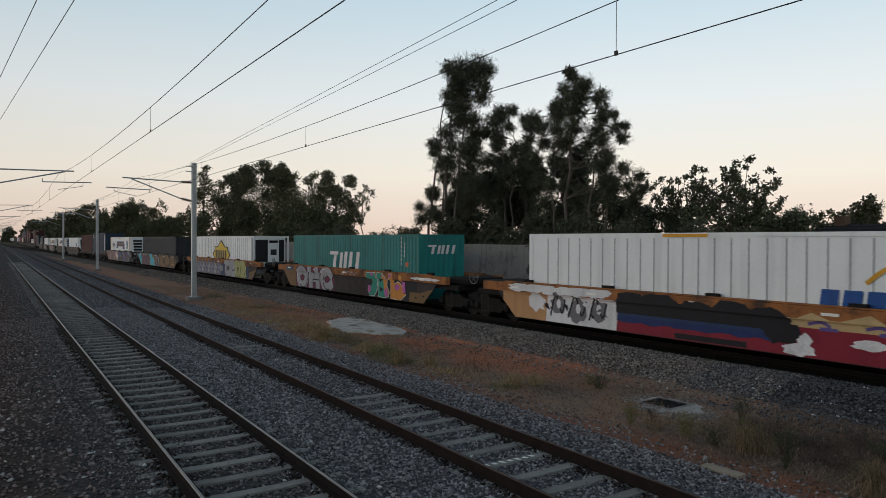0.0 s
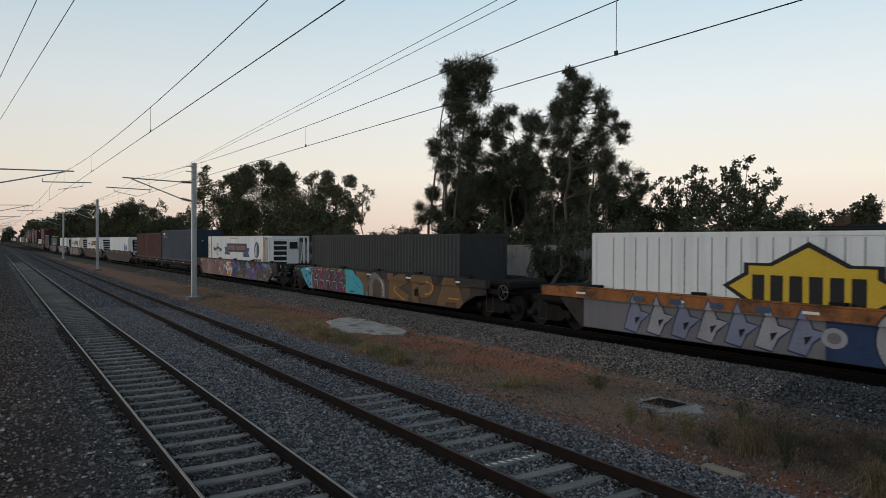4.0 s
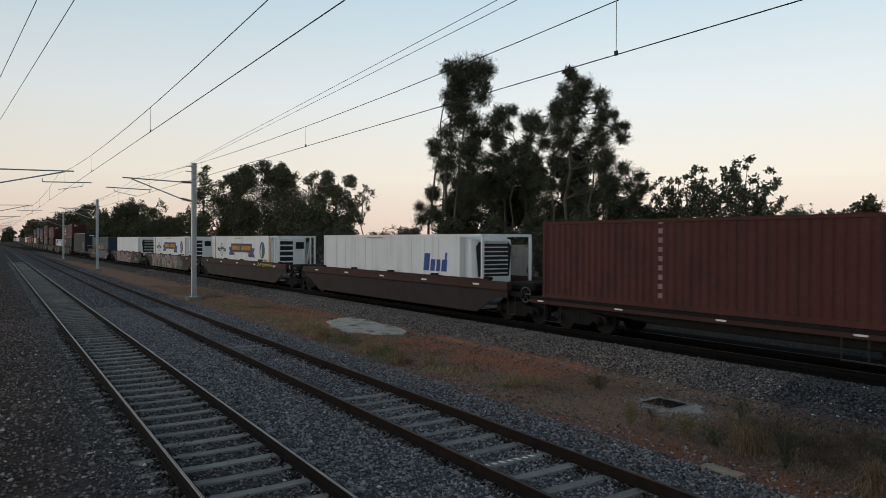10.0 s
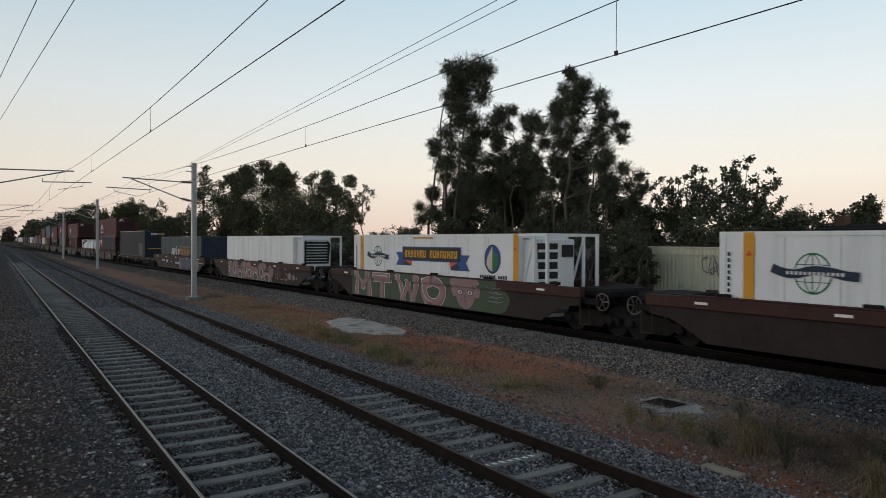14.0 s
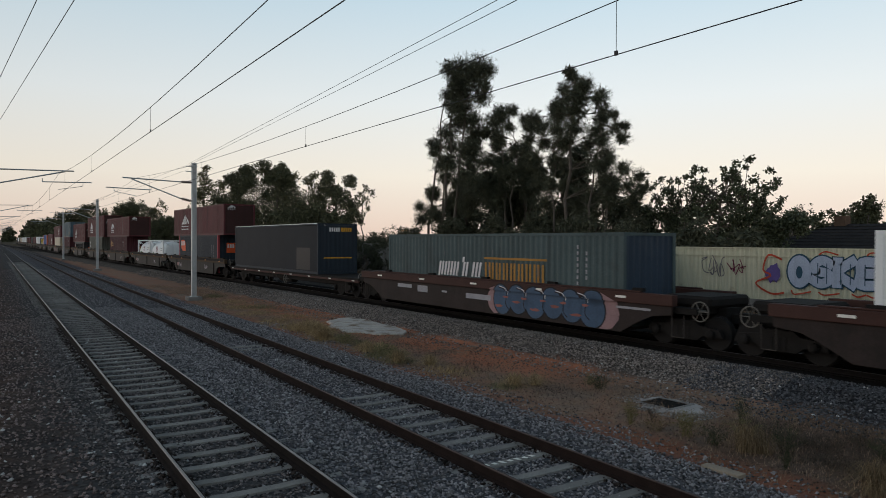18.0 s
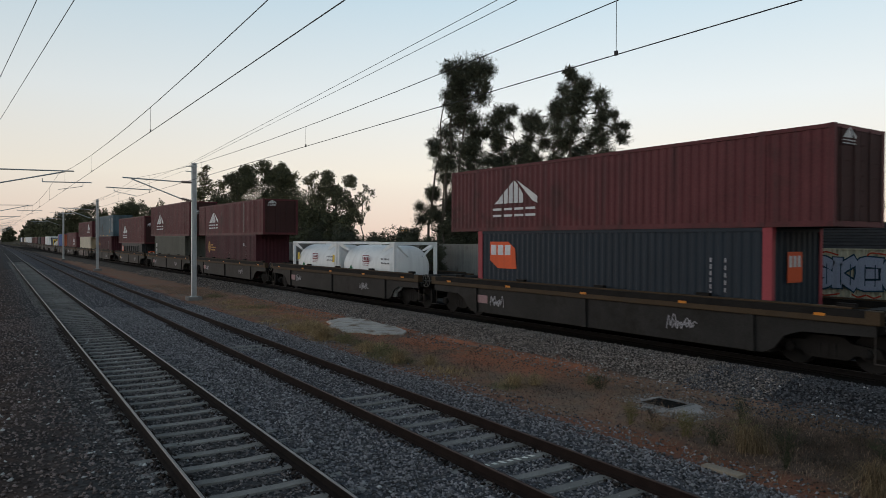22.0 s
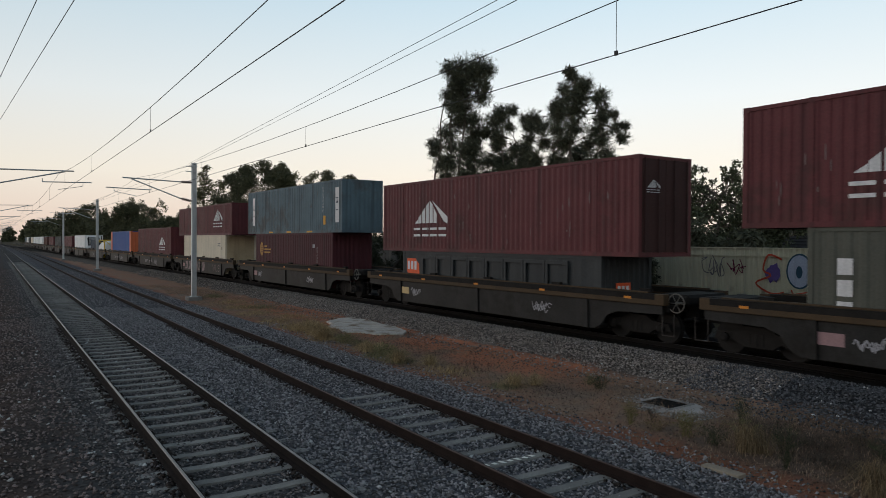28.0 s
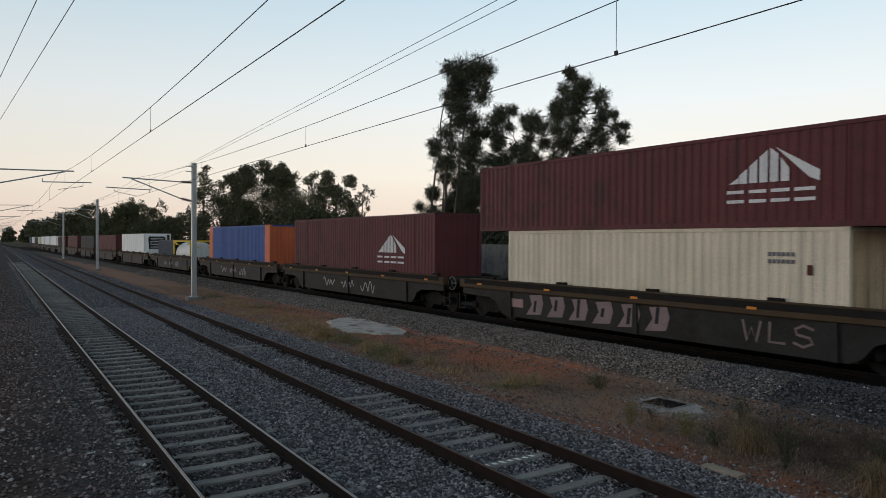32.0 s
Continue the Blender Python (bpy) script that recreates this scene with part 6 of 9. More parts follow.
def tuft(name, label, x, y, r, h, n, mat, splay=0.5, width=0.003, droop=0.3):
    a, q = RNG.random(n) * math.tau, r * RNG.random(n) ** 0.7
    pos = np.stack([q * np.cos(a) * 1.25, q * np.sin(a), np.zeros(n)], 1)
    tall_at = h * (1.0 - 0.65 * (q / r) ** 1.5)[:, None]
    v, f = blade_soup(pos, tall_at, width, splay, droop)
    ob = new(name, soup(name, v, f, mat))
    ob.location = (x, y, ground_z(x, y) - 0.02)
    tagged(ob, label, "weeds", "weeds on the dirt strip", kind="stuff")


def fountain(x, y, h, reach, n, mat, label, width=0.003):
    """A clump of long blades that rise, arch over and hang to the ground."""
    a = RNG.random((n, 1)) * math.tau
    out = np.concatenate([np.cos(a), np.sin(a), np.zeros((n, 1))], 1)
    side = np.concatenate([-np.sin(a), np.cos(a), np.zeros((n, 1))], 1)
    far_to = reach * (0.15 + 0.95 * RNG.random((n, 1)))
    top = h * (0.45 + 0.6 * RNG.random((n, 1))) * (1.12 - 0.35 * far_to / reach)
    hang = RNG.random((n, 1)) ** 0.7
    foot = RNG.normal(size=(n, 3)) * np.array([0.07, 0.07, 0.0])
    swing = RNG.normal(size=(n, 1)) * 0.20
    rings = []
    for u in (0.0, 0.28, 0.52, 0.74, 0.9, 1.0):
        z = top * (1.0 - ((u - 0.5) / 0.5) ** 2 * (1.0 if u < 0.5 else 0.95 * hang))
        c = foot + out * far_to * u ** 1.15 + side * swing * u * u + np.array([0, 0, 1.0]) * np.maximum(z, 0.012)
        wd = width * (1.0 - 0.7 * u)
        rings += [c - side * wd, c + side * wd]
    v = np.stack(rings, 1).reshape(-1, 3)
    k = 12 * np.arange(n)[:, None]
    f = np.concatenate([k + np.array([2 * j, 2 * j + 1, 2 * j + 3, 2 * j + 2]) for j in range(5)])
    ob = new("grass_tuft", soup("grass_tuft", v, f, mat))
    ob.location = (x, y, ground_z(x, y) - 0.015)
    tagged(ob, label, "weeds", "weeds on the dirt strip", kind="stuff")


def twiggy(x, y, r, h, stems, mat, label, leaf=0.022, each=26):
    """A loose weed bush: thin forked stems set with small leaves."""
    a = RNG.random((stems, 1)) * math.tau
    lean = 0.15 + 0.85 * RNG.random((stems, 1)) ** 0.7
    tip = np.concatenate([np.cos(a) * r * lean * 1.15, np.sin(a) * r * lean, h * (0.45 + 0.55 * RNG.random((stems, 1))) * (1.1 - 0.45 * lean)], 1)
    foot = RNG.normal(size=(stems, 3)) * np.array([r * 0.18, r * 0.18, 0.0])
    side = RNG.normal(size=(stems, 3))
    side /= np.linalg.norm(side, axis=1)[:, None]
    mid = (foot + tip) * 0.5 + np.array([0, 0, 0.12 * h]) + side * 0.05 * h
    w = 0.0022
    v1 = np.stack([foot - side * w, foot + side * w, mid + side * w, mid - side * w, tip + side * w * 0.4, tip - side * w * 0.4], 1).reshape(-1, 3)
    k = 6 * np.arange(stems)[:, None]
    f1 = np.concatenate([k + np.array([0, 1, 2, 3]), k + np.array([3, 2, 4, 5])])
    own = np.repeat(np.arange(stems), each)
    m = len(own)
    u = RNG.random((m, 1)) ** 0.6
    at = np.where(u < 0.5, foot[own] + (mid - foot)[own] * u * 2, mid[own] + (tip - mid)[own] * (u * 2 - 1)) + RNG.normal(size=(m, 3)) * 0.035 * h
    at[:, 2] = np.maximum(at[:, 2], 0.02)
    d = RNG.normal(size=(m, 3)) + np.array([0, 0, 0.5])
    d /= np.linalg.norm(d, axis=1)[:, None]
    b = np.cross(d, RNG.normal(size=(m, 3)))
    b /= np.linalg.norm(b, axis=1)[:, None] + 1e-9
    size = leaf * (0.5 + RNG.random((m, 1)))
    v2 = np.stack([at, at + d * size * 0.5 + b * size * 0.17, at + d * size, at + d * size * 0.5 - b * size * 0.17], 1).reshape(-1, 3)
    v = np.concatenate([v1, v2])
    f = np.concatenate([f1, len(v1) + np.arange(len(v2)).reshape(-1, 4)])
    ob = new("weed_bush", soup("weed_bush", v, f, mat))
    ob.location = (x, y, ground_z(x, y) - 0.015)
    tagged(ob, label, "weeds", "weeds on the dirt strip", kind="stuff")


M["olive_weed"] = mat_of("yellow_olive_weed", (0.155, 0.130, 0.052), 0.9, 0, 0.3, 1, 5, 0, island=0.5, spec=0.1)
M["green_weed"] = mat_of("dark_green_weed", (0.060, 0.062, 0.034), 0.85, 0, 0.3, 1, 5, 0, island=0.5, spec=0.1)
M["dull_straw"] = mat_of("dull_olive_straw", (0.185, 0.130, 0.074), 0.95, 0, 0.3, 1, 5, 0, island=0.55, spec=0.1)
droopy = "drooping clump of tall straw-coloured grass"
for x, y, h, reach, n in ((-7.25, 10.75, 0.52, 0.50, 330), (-7.05, 10.9, 0.44, 0.48, 150), (-5.0, 10.45, 0.52, 0.75, 420), (-4.5, 10.6, 0.58, 0.7, 320), (-4.75, 10.15, 0.32, 0.5, 160)):
    fountain(x, y, h, reach, n, M["dull_straw"], droopy)
for x, y, h, reach, n in ((-23.7, 10.05, 0.55, 0.85, 420), (-24.6, 10.2, 0.62, 0.8, 420), (-25.6, 10.3, 0.5, 0.8, 320), (-20.3, 10.1, 0.4, 0.6, 220), (-18.0, 10.0, 0.42, 0.65, 260), (-17.4, 10.7, 0.34, 0.6, 220), (-13.6, 10.8, 0.36, 0.55, 240), (-13.4, 11.3, 0.3, 0.5, 160)):
    fountain(x, y, h, reach, n, M["straw"], "tuft of dry straw-coloured grass", 0.005)
for x, y, r, h, n in ((-19.2, 10.1, 0.6, 0.5, 70), (-18.4, 10.1, 0.5, 0.45, 60), (-22.4, 10.3, 0.6, 0.42, 60)):
    twiggy(x, y, r, h, n, M["weed"], "low grey-green weed bush", 0.04)
for x, y, r, h, n, m, label in ((-9.5, 10.42, 0.20, 0.60, 46, "olive_weed", "yellow-green weed bush on the dirt"), (-8.35, 10.62, 0.30, 0.62, 60, "olive_weed", "yellow-green weed bush on the dirt"),
                                (-8.95, 10.5, 0.34, 0.36, 44, "dull_straw", "low straw-coloured weed"), (-9.25, 10.75, 0.13, 0.52, 16, "scrub", "dark dead weed"),
                                (-7.78, 10.62, 0.30, 0.50, 52, "green_weed", "dark green weed bush on the dirt"), (-8.5, 12.5, 0.20, 0.72, 44, "green_weed", "tall dark green weed on the dirt"),
                                (-7.8, 11.5, 0.40, 0.55, 50, "weed", "low grey-green weed bush"), (-6.85, 11.3, 0.36, 0.62, 60, "green_weed", "dark green weed bush on the dirt"),
                                (-6.35, 10.45, 0.11, 0.36, 22, "green_weed", "small dark green weed"), (-6.6, 12.0, 0.55, 0.42, 60, "scrub", "dead grey-brown scrub"),
                                (-6.5, 12.95, 0.60, 0.42, 60, "scrub", "dead grey-brown scrub"), (-5.9, 11.3, 0.45, 0.48, 50, "scrub", "dead grey-brown scrub"), (-5.7, 12.2, 0.5, 0.5, 50, "green_weed", "dark green weed bush on the dirt"),
                                (-12.2, 12.3, 0.36, 0.56, 60, "green_weed", "dark green weed bush on the dirt"), (-12.7, 12.45, 0.22, 0.34, 26, "weed", "low grey-green weed bush")):
    twiggy(x, y, r, h, n, M[m], label)
for x, y, r, h, n in ((-26.4, 10.5, 0.7, 0.62, 1300), (-25.2, 10.6, 0.6, 0.5, 800), (-27.6, 10.4, 0.7, 0.38, 700), (-23.6, 10.1, 0.5, 0.42, 600), (-31, 11.5, 0.9, 0.35, 600), (-29.6, 10.4, 0.9, 0.32, 700),
                      (-33.5, 10.8, 1.1, 0.32, 700), (-36.5, 11.0, 1.1, 0.35, 800), (-20.8, 10.6, 0.7, 0.36, 600), (-16.0, 10.5, 0.8, 0.3, 600), (-40, 11.3, 1.2, 0.35, 800)):
    tuft("grass_tuft", "tuft of dry straw-coloured grass", x, y, r, h, n, M["straw"], 0.5, 0.005)
for x, y, r, h, n in ((-19.2, 10.1, 0.6, 0.48, 600), (-18.2, 10.1, 0.5, 0.42, 500), (-22.0, 10.6, 0.5, 0.4, 500),
                      (-13.6, 10.5, 0.4, 0.34, 400), (-36, 11.8, 0.8, 0.45, 700), (-44.5, 11.6, 0.8, 0.5, 700)):
    tuft("weed_bush", "low grey-green weed bush", x, y, r, h, n, M["weed"], 0.9, 0.004, 0.6)
for x, y, r, h, n in ((-7.9, 12.2, 0.6, 0.5, 600), (-7.0, 12.0, 0.5, 0.45, 500), (-6.3, 11.3, 0.5, 0.4, 500), (-5.6, 11.2, 0.5, 0.4, 500), (-5.2, 12.0, 0.7, 0.5, 600), (-6.0, 12.6, 0.6, 0.45, 500),
                      (-14.2, 11.3, 0.9, 0.26, 600), (-16.5, 11.6, 0.9, 0.28, 600), (-4.4, 12.2, 0.7, 0.5, 500), (-12.6, 11.2, 0.8, 0.25, 500), (-18.6, 11.6, 0.9, 0.28, 600), (-21.0, 11.9, 0.9, 0.26, 500)):
    tuft("scrub_bush", "dead grey-brown scrub on the red dirt", x, y, r, h, int(n * 0.7), M["scrub"], 1.0, 0.003, 0.8)
# thin dead grass all over the strip
n = 60000
u = RNG.random(n) ** 1.15
gx = 0 - 58 * u
gy = 9.7 + RNG.random(n) ** 0.9 * (np.array([freight_y(q) for q in gx]) - 3.7 - 9.7)
thin = np.array([0.35 if freight_y(a) - b < 4.9 and -29 < a < -13 else 0.18 if b < 10.2 else 0.0 for a, b in zip(gx, gy)])
on_slab = (gx > -29.3) & (gx < -22.8) & (gy > 11.8) & (gy < 13.9)
keep = np.array([noise.noise((a * 0.35, b * 0.55, 3.0)) + 0.5 * noise.noise((a * 1.3, b * 1.3, 8.0)) > -0.22 + q for a, b, q in zip(gx, gy, thin)]) & ~on_slab
gx, gy = gx[keep], gy[keep]
pos = np.array([(a, b, ground_z(a, b) - 0.01) for a, b in zip(gx, gy)])
v, f = blade_soup(pos, 0.15, 0.0032, 0.9)
ob = new("dead_grass", soup("dead_grass", v, f, M["drybrown"]))
tagged(ob, "sparse short dead grass on the dirt strip", "grass", kind="stuff")
n = 9000
gx = -4 - 60 * RNG.random(n)
gy = 21.6 + 2.2 * RNG.random(n)
pos = np.array([(a, b, ground_z(a, b) - 0.01) for a, b in zip(gx, gy)])
v, f = blade_soup(pos, 0.35, 0.009, 0.7)
ob = new("bank_grass", soup("bank_grass", v, f, M["drybrown"]))
tagged(ob, "dry brown grass along the foot of the fence", "grass", kind="stuff")

# ---- far end of the line: a low dark belt of trees ----
for k in range(12):
    blob_tree("far_tree", "dark distant tree at the end of the line", -860 + 15 * (k % 3), -70 + 14 * k, 11 + 3 * math.sin(k * 2.3), 9, 900, M["leaf_mid"], 8, 0.05, 2.4, 1.6, base=-0.3)

# ---- paint on the train: graffiti, emblems, marks ----
GLYPH = {
    "O": [[(.5, 1), (.1, .8), (.05, .4), (.3, 0), (.7, 0), (.95, .4), (.9, .8), (.5, 1)]],
    "H": [[(.1, 1), (.15, 0)], [(.85, 1), (.9, 0)], [(.1, .5), (.9, .5)]],
    "C": [[(.95, .8), (.6, 1), (.15, .8), (.05, .4), (.3, .02), (.7, 0), (.98, .2)]],
    "S": [[(.95, .85), (.5, 1), (.1, .8), (.2, .55), (.8, .45), (.95, .2), (.5, 0), (.05, .15)]],
    "I": [[(.5, 1), (.5, 0)]],
    "N": [[(.1, 0), (.12, 1), (.85, 0), (.9, 1)]],
    "E": [[(.95, .95), (.15, .95), (.1, .5), (.1, .05), (.95, .05)], [(.1, .5), (.75, .52)]],
    "W": [[(.02, 1), (.25, 0), (.5, .7), (.75, 0), (.98, 1)]],
    "L": [[(.15, 1), (.12, .05), (.9, .05)]],
    "T": [[(.02, .95), (.98, .95)], [(.5, .95), (.5, 0)]],
    "R": [[(.12, 0), (.12, .95), (.75, .95), (.85, .65), (.6, .48), (.15, .48)], [(.5, .48), (.92, 0)]],
    "M": [[(.05, 0), (.12, 1), (.5, .4), (.88, 1), (.95, 0)]],
    "A": [[(.05, 0), (.5, 1), (.95, 0)], [(.2, .35), (.8, .35)]],
    "K": [[(.12, 1), (.12, 0)], [(.9, 1), (.15, .5), (.95, 0)]],
    "D": [[(.12, 0), (.12, 1), (.7, .9), (.95, .5), (.7, .1), (.12, 0)]],
    "P": [[(.12, 0), (.12, .95), (.8, .95), (.9, .65), (.65, .45), (.15, .45)]],
    "Z": [[(.05, .95), (.9, .95), (.1, .3), (.95, .05)]],
}


def smooth_line(pts, n=4):
    p = [Vector((*q, 0)) for q in pts]
    out = []
    for k in range(len(p) - 1):
        a, b, c, d = p[max(k - 1, 0)], p[k], p[k + 1], p[min(k + 2, len(p) - 1)]
        for j in range(n):
            u = j / n
            out.append(0.5 * (2 * b + (c - a) * u + (2 * a - 5 * b + 4 * c - d) * u * u + (3 * b - a - 3 * c + d) * u ** 3))
    out.append(p[-1])
    return [(q.x, q.y) for q in out]


def ribbon(pts, wd):
    """Quads along a line, with blunt ends."""
    n = len(pts)
    left, right = [], []
    for k in range(n):
        a, b = pts[max(k - 1, 0)], pts[min(k + 1, n - 1)]
        dx, dz = b[0] - a[0], b[1] - a[1]
        q = math.hypot(dx, dz) or 1.0
        ex = (-1 if k == 0 else 1 if k == n - 1 else 0) * wd * 0.35
        cx, cz = pts[k][0] + dx / q * ex, pts[k][1] + dz / q * ex
        left.append((cx - dz / q * wd / 2, cz + dx / q * wd / 2))
        right.append((cx + dz / q * wd / 2, cz - dx / q * wd / 2))
    return [[left[k], right[k], right[k + 1], left[k + 1]] for k in range(n - 1)]


def fat(pts, wd):
    """A broad ribbon whose sharp turns are rounded off."""
    out = ribbon(pts, wd)
    for k in range(1, len(pts) - 1):
        (ax, az), (bx, bz), (cx, cz) = pts[k - 1], pts[k], pts[k + 1]
        turn = math.atan2((bx - ax) * (cz - bz) - (bz - az) * (cx - bx), (bx - ax) * (cx - bx) + (bz - az) * (cz - bz))
        if abs(turn) > 0.2:
            out.append(disc(bx, bz, wd / 2, wd / 2, 12))
    return out


def strokes(ch, x, z, w, h, lean=0.0, curve=True):
    for line in GLYPH[ch]:
        q = [(x + u * w + lean * v * h, z + v * h) for u, v in line]
        yield smooth_line(q) if curve else q


def disc(x, z, rx, rz, n=18):
    return [(x + rx * math.cos(k * math.tau / n), z + rz * math.sin(k * math.tau / n)) for k in range(n)]


def blotch(x, z, rx, rz, seed, n=16, rough=0.3):
    r = random.Random(seed)
    return [(x + rx * (1 + r.uniform(-rough, rough)) * math.cos(k * math.tau / n), z + rz * (1 + r.uniform(-rough, rough)) * math.sin(k * math.tau / n)) for k in range(n)]


def rect(x0, x1, z0, z1, lean=0.0):
    return [(x0, z0), (x1, z0), (x1 + lean, z1), (x0 + lean, z1)]


def groups_of(shapes):
    """Splits a list of polygons where one no longer touches the one before."""
    out = []
    for q in shapes:
        if out and any(math.dist(u, v) < 1e-6 for u in q for v in out[-1][-1]):
            out[-1].append(q)
        else:
            out.append([q])
    return out


def sheet(bm, group, y):
    seen = {}
    for pts in group:
        vs = []
        for x, z in pts:
            key = (round(x, 5), round(z, 5))
            if key not in seen:
                seen[key] = bm.verts.new((x, y, z))
            vs.append(seen[key])
        if len(set(vs)) == len(vs) > 2:
            try:
                bm.faces.new(vs)
            except ValueError:
                pass


def flat_shapes(name, shapes, mat, parent, y, label="", at=(0, 0, 0), step=0.0004, joined=False):
    """Painted shapes on a side, each a part; joined: marks too small to pick apart, in one."""
    made = []
    if joined:
        bm = B()
        for i, g in enumerate(groups_of(shapes)):
            sheet(bm, g, y - step * (i % 9))
        return part(name, bm, mat, parent, label, at=at)
    for i, g in enumerate(groups_of(shapes)):
        bm = B()
        sheet(bm, g, y - step * (i % 9))
        made.append(part(name, bm, mat, parent, label, at=at))
    return made


def turned(obs, m):
    for ob in obs if isinstance(obs, list) else [obs]:
        ob.matrix_local = m


def cut(bm, z, keep_above):
    bmesh.ops.bisect_plane(bm, geom=bm.verts[:] + bm.edges[:] + bm.faces[:], plane_co=(0, 0, z), plane_no=(0, 0, 1),
                           clear_inner=keep_above, clear_outer=not keep_above)


def on_well(root, shapes, mat, layer, label="", name="graffiti", half=WH, low=1.15):
    """Paint on a well wagon's side: below the ledge on the plate, above it on the sill."""
    for i, g in enumerate(groups_of(shapes)):
        for z0, z1, y in ((0.275, 1.178, -1.45), (1.182, 1.495, -1.54)):
            if max(z for s in g for _, z in s) <= z0 + 0.01 or min(z for s in g for _, z in s) >= z1 - 0.01:
                continue
            bm = B()
            sheet(bm, g, y - 0.003 * layer - 0.0004 * (i % 7))
            cut(bm, z0, True)
            cut(bm, z1, False)
            if y == -1.45:
                # follow the raking ends of the plate
                for d in (-1, 1):
                    a, b = Vector((d * (half - low), 0, 0.26)), Vector((d * (half - 0.35), 0, 0.93))
                    nrm = Vector(((b - a).z, 0, -(b - a).x)) * d
                    bmesh.ops.bisect_plane(bm, geom=bm.verts[:] + bm.edges[:] + bm.faces[:], plane_co=a, plane_no=nrm * (1 if nrm.x * d > 0 else -1), clear_outer=True)
            if bm.faces:
                part(name, bm, mat, root, label)
            else:
                bm.free()


def piece(root, text, x0, x1, z0, z1, fills, line, weight=0.3, rim=0.10, lean=0.0, curve=True, layer=3, label="", jitter=0.05, half=WH, shine=None, shade=None):
    """A row of fat painted letters, each a part, with a dark rim."""
    w = (x1 - x0) / len(text)
    r = random.Random(text + str(x0))
    for k, ch in enumerate(text):
        lines = list(strokes(ch, x0 + k * w + w * 0.12, z0 + r.uniform(0, jitter), w * 0.76, (z1 - z0) * r.uniform(0.9, 1.0), lean, curve))
        if line is not None:
            on_well(root, [q for ln in lines for q in (fat if weight > 0.4 else ribbon)(ln, weight + rim)], line, layer, label, half=half)
        on_well(root, [q for ln in lines for q in (fat if weight > 0.4 else ribbon)(ln, weight)], fills[k % len(fills)], layer + 2, label, half=half)
        if weight > 0.25:
            # a light edge and a dark fold, as a sprayer shades a fat letter
            ln = lines[0]
            up = [(x - weight * 0.26, z + weight * 0.22) for x, z in ln]
            m = len(up)
            on_well(root, ribbon(up[m // 6: m // 2 + 1], 0.035), shine or P["white"], layer + 4, "pale highlight", half=half)
            dn = [(x + weight * 0.25, z - weight * 0.2) for x, z in lines[-1]]
            m = len(dn)
            on_well(root, ribbon(dn[m // 3: (5 * m) // 6 + 1], 0.07), shade or P["black"], layer + 3, "dark fold", half=half)


def pigment(name, rgb):
    return paint("spray_" + name, rgb, 0.6, 0.22, tuple(0.6 * c for c in rgb), 0.25, 0.6)


P = {k: pigment(k, v) for k, v in {
    "faded_rose": (0.20, 0.145, 0.145),
    "white": (0.62, 0.60, 0.60), "black": (0.014, 0.013, 0.016), "tan": (0.42, 0.22, 0.10), "red": (0.20, 0.018, 0.032), "navy": (0.018, 0.03, 0.10),
    "cream": (0.45, 0.32, 0.16), "purple": (0.10, 0.07, 0.22), "silver": (0.29, 0.28, 0.30), "teal": (0.025, 0.22, 0.16), "orange": (0.50, 0.20, 0.035),
    "pink": (0.40, 0.10, 0.30), "maroon": (0.14, 0.02, 0.05), "cyan": (0.05, 0.36, 0.45), "magenta": (0.20, 0.018, 0.075), "brown": (0.075, 0.048, 0.03),
    "ochre": (0.155, 0.088, 0.036), "grey": (0.15, 0.14, 0.15), "steel": (0.18, 0.19, 0.26), "lime": (0.42, 0.44, 0.08), "moss": (0.06, 0.085, 0.05),
    "rose": (0.27, 0.165, 0.168), "sky": (0.10, 0.26, 0.40), "violet": (0.10, 0.06, 0.16), "brick": (0.24, 0.09, 0.075), "green": (0.03, 0.16, 0.07), "yellow": (0.55, 0.45, 0.04),
    "bluegrey": (0.05, 0.085, 0.14), "inkblue": (0.02, 0.04, 0.095), "dusty": (0.165, 0.12, 0.117), "khaki": (0.33, 0.33, 0.13)}.items()}


def scribble(root, x0, x1, z0, z1, mat, seed, wd=0.03, layer=8, n=9, label="thin sprayed scrawl"):
    r = random.Random(seed)
    pts = [(x0 + (x1 - x0) * k / n, r.uniform(z0, z1)) for k in range(n + 1)]
    on_well(root, ribbon(smooth_line(pts), wd), mat, layer, label)


def shards(root, x0, x1, z0, z1, mats, seed, n=12, size=0.35, layer=9):
    """Slivers and wedges of paint between the letters."""
    r = random.Random(seed)
    for k in range(n):
        x, z = x0 + (x1 - x0) * (k + r.random()) / n, r.uniform(z0, z1)
        a, s = r.uniform(0, math.tau), size * r.uniform(0.5, 1.2)
        pts = [(x + s * math.cos(a), z + 0.7 * s * math.sin(a)), (x + 0.35 * s * math.cos(a + 2.0), z + 0.35 * s * math.sin(a + 2.0)), (x + 0.8 * s * math.cos(a + 3.4), z + 0.5 * s * math.sin(a + 3.4)),
               (x + 0.4 * s * math.cos(a + 4.6), z + 0.4 * s * math.sin(a + 4.6))]
        on_well(root, [pts], mats[k % len(mats)], layer + k % 3, "sprayed wedge of colour")


